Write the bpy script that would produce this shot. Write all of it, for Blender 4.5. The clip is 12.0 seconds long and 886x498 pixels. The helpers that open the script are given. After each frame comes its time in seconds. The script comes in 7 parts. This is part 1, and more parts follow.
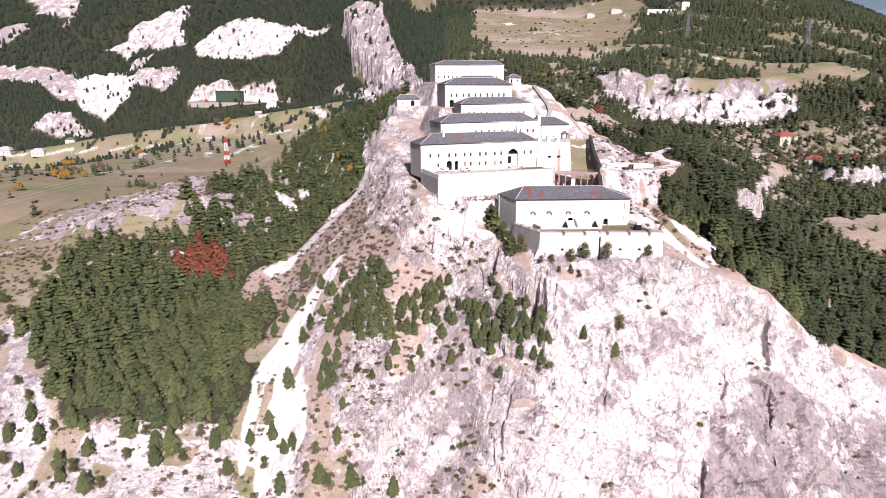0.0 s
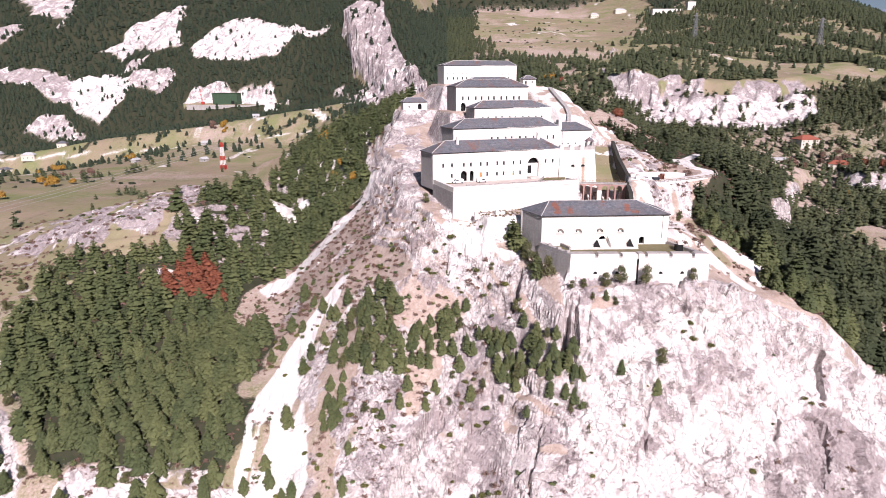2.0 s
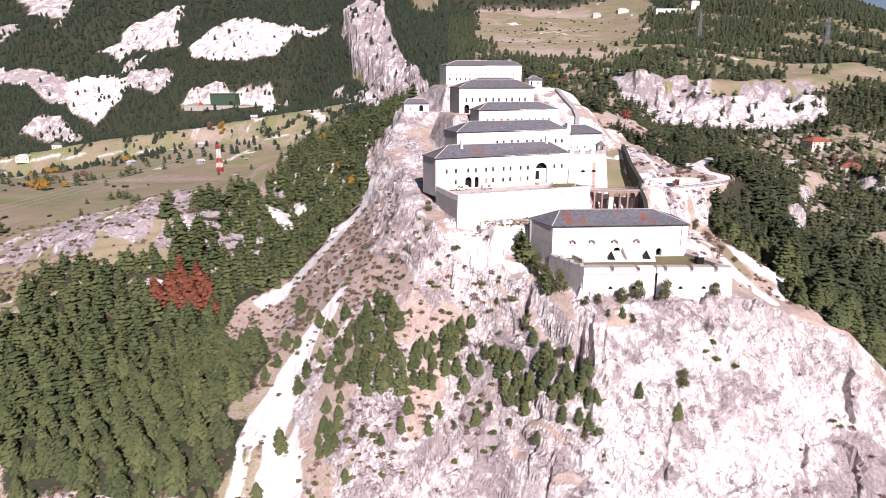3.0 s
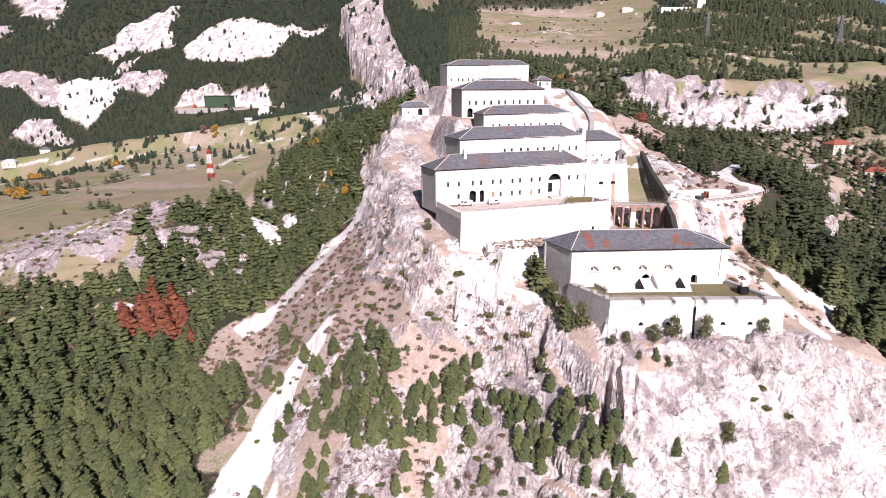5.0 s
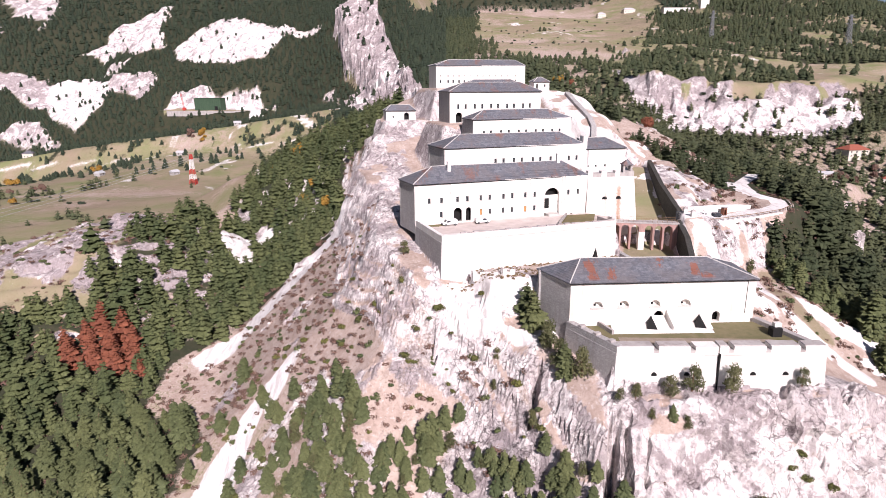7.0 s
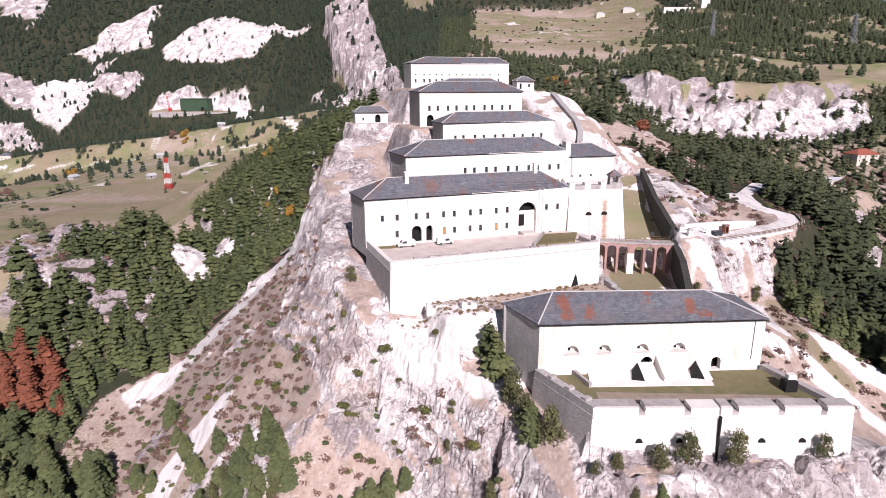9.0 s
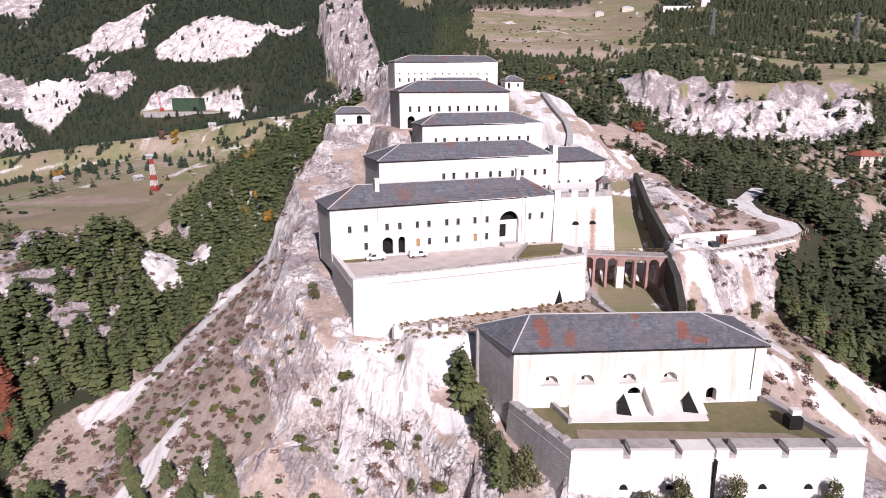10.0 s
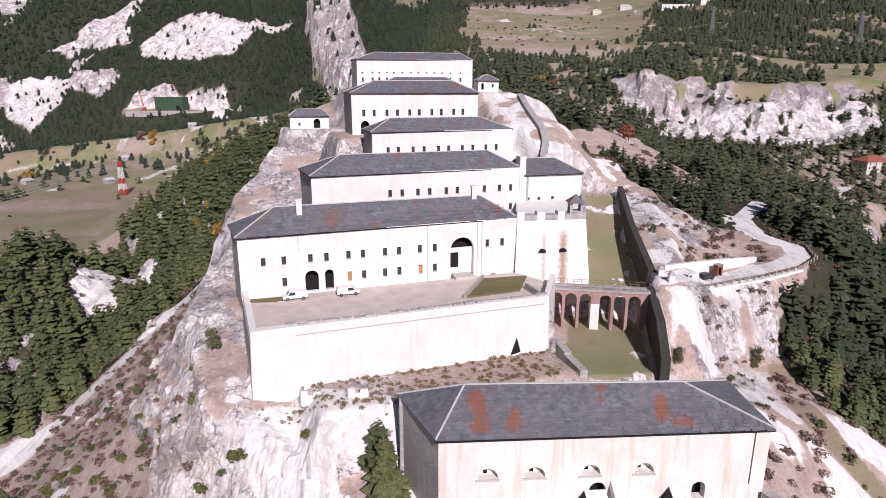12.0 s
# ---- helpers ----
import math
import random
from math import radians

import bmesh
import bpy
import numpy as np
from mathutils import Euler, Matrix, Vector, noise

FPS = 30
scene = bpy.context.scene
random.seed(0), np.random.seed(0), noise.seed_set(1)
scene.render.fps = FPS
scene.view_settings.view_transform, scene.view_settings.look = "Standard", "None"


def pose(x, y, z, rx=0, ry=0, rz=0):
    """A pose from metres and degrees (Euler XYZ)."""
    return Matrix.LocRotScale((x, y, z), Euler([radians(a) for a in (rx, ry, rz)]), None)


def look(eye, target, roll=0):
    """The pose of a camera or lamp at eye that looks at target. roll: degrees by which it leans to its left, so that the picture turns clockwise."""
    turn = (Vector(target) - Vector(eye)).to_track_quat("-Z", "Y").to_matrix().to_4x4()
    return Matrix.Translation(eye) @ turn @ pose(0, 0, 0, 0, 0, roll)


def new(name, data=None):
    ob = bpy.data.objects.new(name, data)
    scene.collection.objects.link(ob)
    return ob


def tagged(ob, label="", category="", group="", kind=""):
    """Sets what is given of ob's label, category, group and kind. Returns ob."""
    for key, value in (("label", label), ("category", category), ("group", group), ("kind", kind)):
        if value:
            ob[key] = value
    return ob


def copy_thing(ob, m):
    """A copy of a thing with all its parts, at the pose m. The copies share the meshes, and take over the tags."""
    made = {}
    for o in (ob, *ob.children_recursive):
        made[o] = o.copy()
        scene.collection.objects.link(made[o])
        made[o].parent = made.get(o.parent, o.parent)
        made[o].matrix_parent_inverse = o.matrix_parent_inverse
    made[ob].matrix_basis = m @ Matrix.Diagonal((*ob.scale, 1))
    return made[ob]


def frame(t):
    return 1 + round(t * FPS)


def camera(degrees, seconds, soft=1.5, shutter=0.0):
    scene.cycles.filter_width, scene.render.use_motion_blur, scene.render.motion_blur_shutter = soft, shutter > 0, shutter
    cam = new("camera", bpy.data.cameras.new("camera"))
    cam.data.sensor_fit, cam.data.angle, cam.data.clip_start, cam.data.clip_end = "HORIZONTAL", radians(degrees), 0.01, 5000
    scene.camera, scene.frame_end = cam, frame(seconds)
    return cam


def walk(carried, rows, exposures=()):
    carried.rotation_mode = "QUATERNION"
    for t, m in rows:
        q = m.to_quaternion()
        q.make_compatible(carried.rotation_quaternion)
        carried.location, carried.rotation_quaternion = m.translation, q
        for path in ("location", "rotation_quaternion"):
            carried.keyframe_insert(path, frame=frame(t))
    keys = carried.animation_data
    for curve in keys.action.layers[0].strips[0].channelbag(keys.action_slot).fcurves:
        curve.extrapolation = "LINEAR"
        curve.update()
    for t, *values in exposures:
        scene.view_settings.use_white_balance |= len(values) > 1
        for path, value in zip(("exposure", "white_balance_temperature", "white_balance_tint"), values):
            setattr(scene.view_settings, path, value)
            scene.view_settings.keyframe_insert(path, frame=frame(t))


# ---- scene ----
cam = camera(71.2, 12.0, soft=0.6)
PATH = [
    (0, (-0.026, -0.014, 100.067), (-0.029, 1.914, 99.534), 0.1),
    (0.5, (-2.198, 6.328, 100.151), (-2.2, 8.256, 99.618), 0.1),
    (1, (-4.01, 12.9, 100.243), (-4.011, 14.828, 99.712), 0.0),
    (1.5, (-5.32, 19.666, 100.302), (-5.32, 21.595, 99.772), 0.1),
    (2, (-6.181, 26.522, 100.361), (-6.181, 28.451, 99.831), 0.0),
    (2.5, (-6.855, 33.477, 100.461), (-6.855, 35.406, 99.932), 0.0),
    (3, (-7.346, 40.543, 100.551), (-7.347, 42.472, 100.022), -0.0),
    (3.2, (-7.435, 43.376, 100.563), (-7.437, 45.304, 100.033), -0.0),
    (5, (-7.381, 68.808, 100.561), (-7.386, 70.737, 100.035), -0.2),
    (5.5, (-6.516, 75.853, 100.518), (-6.521, 77.783, 99.993), -0.2),
    (6, (-5.181, 82.89, 100.449), (-5.186, 84.82, 99.924), -0.2),
    (6.5, (-3.472, 89.806, 100.368), (-3.479, 91.736, 99.846), -0.3),
    (7, (-1.391, 96.608, 100.263), (-1.399, 98.539, 99.743), -0.2),
    (7.2, (-0.415, 99.271, 100.231), (-0.421, 101.203, 99.713), -0.2),
    (9, (9.816, 122.761, 99.522), (9.806, 124.693, 99.005), -0.1),
    (9.5, (12.927, 129.168, 99.424), (12.916, 131.1, 98.908), -0.1),
    (10, (16.108, 135.65, 99.413), (16.097, 137.582, 98.895), -0.1),
    (10.5, (19.243, 142.2, 99.493), (19.231, 144.132, 98.975), 0.0),
    (11, (22.309, 148.737, 99.616), (22.296, 150.669, 99.097), 0.0),
    (11.5, (25.369, 155.297, 99.758), (25.357, 157.229, 99.239), 0.1),
    (12, (28.457, 161.853, 99.842), (28.447, 163.784, 99.321), 0.1),
]
walk(cam, [(t, look(eye, target, roll)) for t, eye, target, roll in PATH], ((0, 0.57, 6200, 26), (6, 0.64, 6250, 26), (9, 0.45, 6150, 26), (12, 0.14, 6050, 26)))

# ---- light ----
SUN_AZ, SUN_EL = 16.0, 35.0          # degrees to the right of straight behind the camera, and above the horizon
sx = math.sin(radians(SUN_AZ)) * math.cos(radians(SUN_EL))
sy = -math.cos(radians(SUN_AZ)) * math.cos(radians(SUN_EL))
sz = math.sin(radians(SUN_EL))
world = bpy.data.worlds.new("world")
scene.world = world
world.use_nodes = True
wn = world.node_tree
sky = wn.nodes.new("ShaderNodeTexSky")
sky.sky_type, sky.sun_disc = "NISHITA", False
sky.sun_elevation, sky.sun_rotation = radians(SUN_EL), math.atan2(sx, sy)
sky.altitude = 1300.0
wn.nodes["Background"].inputs["Strength"].default_value = 0.034
wn.links.new(sky.outputs[0], wn.nodes["Background"].inputs["Color"])
sun = new("sun", bpy.data.lights.new("sun", "SUN"))
sun.data.energy, sun.data.angle, sun.data.color = 4.6, radians(0.5), (1.0, 0.95, 0.87)
sun.matrix_world = look((sx * 500, sy * 500, sz * 500 + 300), (0, 0, 300))


# ---- small tools ----
def hash2(ix, iy, seed):
    h = (ix.astype(np.int64) * 374761393 + iy.astype(np.int64) * 668265263 + seed * 974634777) & 0x7FFFFFFF
    h = ((h ^ (h >> 13)) * 1274126177) & 0x7FFFFFFF
    return ((h ^ (h >> 16)) & 0xFFFF) / 65535.0


def vnoise(x, y, seed=0):
    """Smooth value noise, 0 to 1."""
    ix, iy = np.floor(x), np.floor(y)
    fx, fy = x - ix, y - iy
    fx, fy = fx * fx * (3 - 2 * fx), fy * fy * (3 - 2 * fy)
    a, b = hash2(ix, iy, seed), hash2(ix + 1, iy, seed)
    c, d = hash2(ix, iy + 1, seed), hash2(ix + 1, iy + 1, seed)
    return (a + (b - a) * fx) * (1 - fy) + (c + (d - c) * fx) * fy


def fbm(x, y, size, octaves=4, seed=0, ridged=False):
    """Fractal noise, about -1 to 1, whose largest forms are size metres across."""
    total, amp, norm = 0.0, 1.0, 0.0
    for k in range(octaves):
        a = 0.6 * k + seed
        u = (x * math.cos(a) - y * math.sin(a)) / size
        v = (x * math.sin(a) + y * math.cos(a)) / size
        n = vnoise(u + 37.1 * k, v - 11.3 * k, seed + k) * 2 - 1
        total = total + amp * ((1 - 2 * np.abs(n)) if ridged else n)
        norm += amp
        amp *= 0.52
        size /= 2.03
    return total / norm


def ramp(x, a, b):
    """0 below a, 1 above b, smooth between; a may be the larger."""
    t = np.clip((x - a) / (b - a), 0, 1)
    return t * t * (3 - 2 * t)


def softmax(a, b, k):
    h = np.clip(0.5 + 0.5 * (a - b) / k, 0, 1)
    return b + (a - b) * h + k * h * (1 - h)


def softmin(a, b, k):
    return -softmax(-a, -b, k)


def tables(x, xs, *columns):
    """Smoothly stepped columns over xs."""
    return [np.interp(x, xs, c) for c in columns]


# ---- materials ----
MATERIALS = {}


def material(name, rough=0.9, metal=0.0, spec=0.3):
    """A new node material, with its node tree, its shader and a maker of linked nodes."""
    m = bpy.data.materials.new(name)
    m.use_nodes = True
    tree = m.node_tree
    shader = tree.nodes["Principled BSDF"]
    shader.inputs["Roughness"].default_value = rough
    shader.inputs["Metallic"].default_value = metal
    shader.inputs["Specular IOR Level"].default_value = spec
    MATERIALS[name] = m

    def node(kind, **inputs):
        n = tree.nodes.new(kind)
        for key, value in inputs.items():
            socket = n.inputs[key.replace("_", " ")]
            if isinstance(value, bpy.types.NodeSocket):
                tree.links.new(value, socket)
            else:
                socket.default_value = value
        return n
    return m, tree, shader, node


def noise_of(node, where, scale, detail=6.0, rough=0.6, distort=0.0):
    return node("ShaderNodeTexNoise", Vector=where, Scale=scale, Detail=detail, Roughness=rough, Distortion=distort).outputs["Fac"]


def band(node, fac, lo, hi, a=0.0, b=1.0):
    """A stepped blend of fac between lo and hi, from a to b."""
    n = node("ShaderNodeMapRange", Value=fac)
    n.inputs["From Min"].default_value, n.inputs["From Max"].default_value = lo, hi
    n.inputs["To Min"].default_value, n.inputs["To Max"].default_value = a, b
    return n.outputs[0]


def mix(node, fac, a, b, how="MIX"):
    n = node("ShaderNodeMix")
    n.data_type, n.blend_type = "RGBA", how
    tree = n.id_data
    for value, socket in ((fac, n.inputs[0]), (a, n.inputs[6]), (b, n.inputs[7])):
        if isinstance(value, bpy.types.NodeSocket):
            tree.links.new(value, socket)
        elif socket.type == "RGBA":
            socket.default_value = (*value, 1.0)
        else:
            socket.default_value = value
    return n.outputs[2]


def maths(node, how, a, b=0.0):
    n = node("ShaderNodeMath")
    n.operation = how
    for value, socket in ((a, n.inputs[0]), (b, n.inputs[1])):
        if isinstance(value, bpy.types.NodeSocket):
            n.id_data.links.new(value, socket)
        else:
            socket.default_value = value
    return n.outputs[0]


def finish(tree, shader, node, colour, height=None, strength=0.4, distance=0.1):
    tree.links.new(colour, shader.inputs["Base Color"])
    if height is not None:
        b = node("ShaderNodeBump", Height=height, Strength=strength, Distance=distance)
        tree.links.new(b.outputs[0], shader.inputs["Normal"])


def where_of(node, kind="Object"):
    if kind == "Geometry":
        return node("ShaderNodeNewGeometry").outputs["Position"]
    return node("ShaderNodeTexCoord").outputs[kind]


def make_simple(name, a, b, scale, rough=0.85, metal=0.0, fine=14.0, bump=0.25, where="Object", spec=0.3):
    """Two tones mottled at a coarse and a fine scale."""
    m, tree, shader, node = material(name, rough, metal, spec)
    w = where_of(node, where)
    n1 = noise_of(node, w, scale)
    n2 = noise_of(node, w, scale * fine)
    c = mix(node, band(node, n1, 0.3, 0.7), a, b)
    c = mix(node, band(node, n2, 0.3, 0.75, 0.0, 0.35), c, tuple(v * 0.55 for v in a))
    finish(tree, shader, node, c, n2, bump, 0.05)
    return m


def make_terrain():
    m, tree, shader, node = material("terrain", 0.95, 0.0, 0.15)
    w = where_of(node, "Geometry")
    att = {}
    for key in ("rock", "scree", "grass", "dirt", "wood", "grey", "clean"):
        a = node("ShaderNodeAttribute")
        a.attribute_name = key
        att[key] = a.outputs["Fac"]
    big, mid, fine = noise_of(node, w, 0.035, 5), noise_of(node, w, 0.22, 8, 0.65), noise_of(node, w, 1.3, 8, 0.7)
    # dipping beds, patches of weathered grey and fine joints
    dip = node("ShaderNodeMapping", Vector=w, Rotation=(0.5, 0.45, 0.6), Scale=(0.8, 0.8, 0.6)).outputs[0]
    strata = noise_of(node, dip, 0.6, 9, 0.7, 0.5)
    patch = noise_of(node, w, 0.075, 11, 0.72, 0.3)
    fleck = noise_of(node, dip, 0.34, 10, 0.75, 0.3)
    vein = maths(node, "ABSOLUTE", maths(node, "SUBTRACT", noise_of(node, dip, 0.14, 5, 0.6, 0.6), 0.5))
    vein2 = maths(node, "ABSOLUTE", maths(node, "SUBTRACT", noise_of(node, w, 0.42, 5, 0.62, 0.4), 0.5))
    gate = band(node, big, 0.47, 0.55)
    crack = maths(node, "MAXIMUM", maths(node, "MULTIPLY", band(node, vein, 0.001, 0.009), band(node, vein2, 0.0, 0.007)), maths(node, "MULTIPLY", gate, 0.9))
    rock = mix(node, band(node, strata, 0.42, 0.6), (0.69, 0.625, 0.61), (0.84, 0.79, 0.765))
    worn = mix(node, band(node, fleck, 0.4, 0.62), (0.27, 0.225, 0.228), (0.46, 0.39, 0.39))
    # broken blocks, each of its own tone, with thin open joints between them
    warp = node("ShaderNodeVectorMath")
    warp.operation = "MULTIPLY_ADD"
    tree.links.new(node("ShaderNodeTexNoise", Vector=w, Scale=0.35, Detail=4.0).outputs["Color"], warp.inputs[0])
    warp.inputs[1].default_value = (5.0, 5.0, 5.0)
    tree.links.new(dip, warp.inputs[2])
    blocks = node("ShaderNodeTexVoronoi", Vector=node("ShaderNodeMapping", Vector=warp.outputs[0], Scale=(1.0, 1.0, 0.55)).outputs[0], Scale=0.34)
    own = node("ShaderNodeSeparateColor", Color=blocks.outputs["Color"]).outputs[0]
    small = node("ShaderNodeTexVoronoi", Vector=warp.outputs[0], Scale=1.1)
    own_small = node("ShaderNodeSeparateColor", Color=small.outputs["Color"]).outputs[0]
    edges = node("ShaderNodeTexVoronoi", Vector=node("ShaderNodeMapping", Vector=warp.outputs[0], Scale=(1.0, 1.0, 0.55)).outputs[0], Scale=0.34)
    edges.feature = "DISTANCE_TO_EDGE"
    joint = maths(node, "MULTIPLY", band(node, edges.outputs["Distance"], 0.05, 0.015), band(node, mid, 0.46, 0.56))
    stained = band(node, maths(node, "SUBTRACT", noise_of(node, w, 0.05, 10, 0.68, 0.5), maths(node, "MULTIPLY", att["clean"], 0.12)), 0.40, 0.52)
    rock = mix(node, maths(node, "MULTIPLY", stained, band(node, own, 0.4, 0.9, 0.0, 0.85)), rock, (0.50, 0.435, 0.43))
    rock = mix(node, maths(node, "MULTIPLY", stained, band(node, own_small, 0.5, 0.95, 0.0, 0.8)), rock, (0.42, 0.36, 0.355))
    grey = band(node, maths(node, "ADD", patch, maths(node, "MULTIPLY", maths(node, "SUBTRACT", att["grey"], maths(node, "MULTIPLY", att["clean"], 0.5)), 0.13)), 0.52, 0.57, 0.0, 0.92)
    rock = mix(node, grey, rock, worn)
    rock = mix(node, maths(node, "MULTIPLY", band(node, stained, 0.0, 1.0, 0.25, 1.0), band(node, fleck, 0.53, 0.60, 0.0, 0.85)), rock, (0.36, 0.305, 0.305))
    rock = mix(node, maths(node, "MULTIPLY", band(node, stained, 0.0, 1.0, 0.2, 1.0), band(node, fine, 0.55, 0.66, 0.0, 0.8)), rock, (0.22, 0.18, 0.18))
    rock = mix(node, band(node, fine, 0.44, 0.32, 0.0, 0.6), rock, (0.75, 0.71, 0.69))
    rock = mix(node, maths(node, "MULTIPLY", joint, 0.7), rock, (0.16, 0.13, 0.13))
    rock = mix(node, maths(node, "MULTIPLY", maths(node, "SUBTRACT", 1.0, crack), 0.75), rock, (0.12, 0.10, 0.10))
    scree = mix(node, band(node, fine, 0.35, 0.7), (0.80, 0.765, 0.74), (0.66, 0.62, 0.60))
    scree = mix(node, band(node, mid, 0.55, 0.8, 0.0, 0.6), scree, (0.33, 0.28, 0.25))
    runnel = noise_of(node, node("ShaderNodeMapping", Vector=w, Rotation=(0.0, 0.0, -0.2), Scale=(1.0, 0.16, 0.3)).outputs[0], 0.5, 7, 0.7)
    scree = mix(node, band(node, runnel, 0.5, 0.6, 0.0, 0.6), scree, (0.46, 0.41, 0.39))
    soil = mix(node, band(node, mid, 0.35, 0.65), (0.36, 0.27, 0.225), (0.50, 0.40, 0.345))
    soil = mix(node, band(node, fine, 0.5, 0.75, 0.0, 0.7), soil, (0.16, 0.112, 0.085))
    soil = mix(node, band(node, noise_of(node, w, 0.8, 8, 0.8), 0.55, 0.63, 0.0, 0.6), soil, (0.62, 0.56, 0.53))
    grass = mix(node, band(node, big, 0.38, 0.62), (0.20, 0.215, 0.098), (0.30, 0.245, 0.165))
    grass = mix(node, band(node, noise_of(node, w, 0.012, 6, 0.6), 0.45, 0.6, 0.0, 0.6), grass, (0.29, 0.215, 0.165))
    grass = mix(node, band(node, mid, 0.54, 0.74, 0.0, 0.5), grass, (0.20, 0.145, 0.085))
    grass = mix(node, band(node, fine, 0.54, 0.8, 0.0, 0.5), grass, (0.10, 0.10, 0.045))
    # forest floor, its tones lowered further to paint shade between the trees
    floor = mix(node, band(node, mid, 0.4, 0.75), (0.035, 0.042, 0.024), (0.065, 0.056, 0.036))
    edge = maths(node, "MULTIPLY", maths(node, "SUBTRACT", maths(node, "ADD", mid, fine), 1.0), 0.9)

    def cut(key, lo=0.38, hi=0.62):
        return band(node, maths(node, "ADD", att[key], edge), lo, hi)
    c = mix(node, cut("grass"), soil, grass)
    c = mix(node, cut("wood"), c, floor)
    c = mix(node, cut("rock"), c, rock)
    c = mix(node, cut("dirt"), c, soil)
    c = mix(node, cut("scree"), c, scree)
    height = maths(node, "ADD", maths(node, "ADD", maths(node, "MULTIPLY", fleck, 1.1), maths(node, "MULTIPLY", own, 0.5)), maths(node, "ADD", maths(node, "MULTIPLY", fine, 0.8), maths(node, "MULTIPLY", crack, 0.5)))
    finish(tree, shader, node, c, height, 0.9, 0.8)
    relief = shader.inputs["Normal"].links[0].from_node
    tree.links.new(maths(node, "SUBTRACT", band(node, cut("rock"), 0.0, 1.0, 0.3, 0.85), maths(node, "MULTIPLY", cut("scree"), 0.3)), relief.inputs["Strength"])
    return m


def make_wall(name, a, b, stain, course=0.0, streak=0.45):
    """Limewashed or bare masonry with rain streaks, stains and, where wanted, visible stone courses."""
    m, tree, shader, node = material(name, 0.92, 0.0, 0.2)
    w = where_of(node, "Geometry")
    n1, n2 = noise_of(node, w, 0.25, 6), noise_of(node, w, 2.2, 8, 0.7)
    run = noise_of(node, node("ShaderNodeMapping", Vector=w, Scale=(1.0, 1.0, 0.08)).outputs[0], 0.9, 6, 0.6)
    c = mix(node, band(node, n1, 0.35, 0.65), a, b)
    c = mix(node, band(node, run, 0.52, 0.64, 0.0, streak), c, stain)
    c = mix(node, band(node, noise_of(node, w, 0.11, 9, 0.75), 0.51, 0.61, 0.0, streak), c, tuple(0.5 * u + 0.5 * v for u, v in zip(stain, b)))
    c = mix(node, band(node, n2, 0.55, 0.8, 0.0, 0.4), c, tuple(v * 0.6 for v in b))
    h = n2
    if course:
        brick = node("ShaderNodeTexVoronoi", Vector=node("ShaderNodeMapping", Vector=w, Scale=(1.0, 1.0, 1.7)).outputs[0], Scale=course)
        brick.feature = "DISTANCE_TO_EDGE"
        joint = band(node, brick.outputs["Distance"], 0.03, 0.12)
        tone = node("ShaderNodeTexVoronoi", Vector=node("ShaderNodeMapping", Vector=w, Scale=(1.0, 1.0, 1.7)).outputs[0], Scale=course)
        c = mix(node, band(node, node("ShaderNodeSeparateColor", Color=tone.outputs["Color"]).outputs[0], 0.0, 1.0, 0.0, 0.5), c, tuple(v * 0.55 for v in a))
        c = mix(node, maths(node, "MULTIPLY", maths(node, "SUBTRACT", 1.0, joint), 0.5), c, tuple(v * 0.5 for v in a))
        h = maths(node, "ADD", n2, joint)
    finish(tree, shader, node, c, h, 0.5, 0.12)
    return m


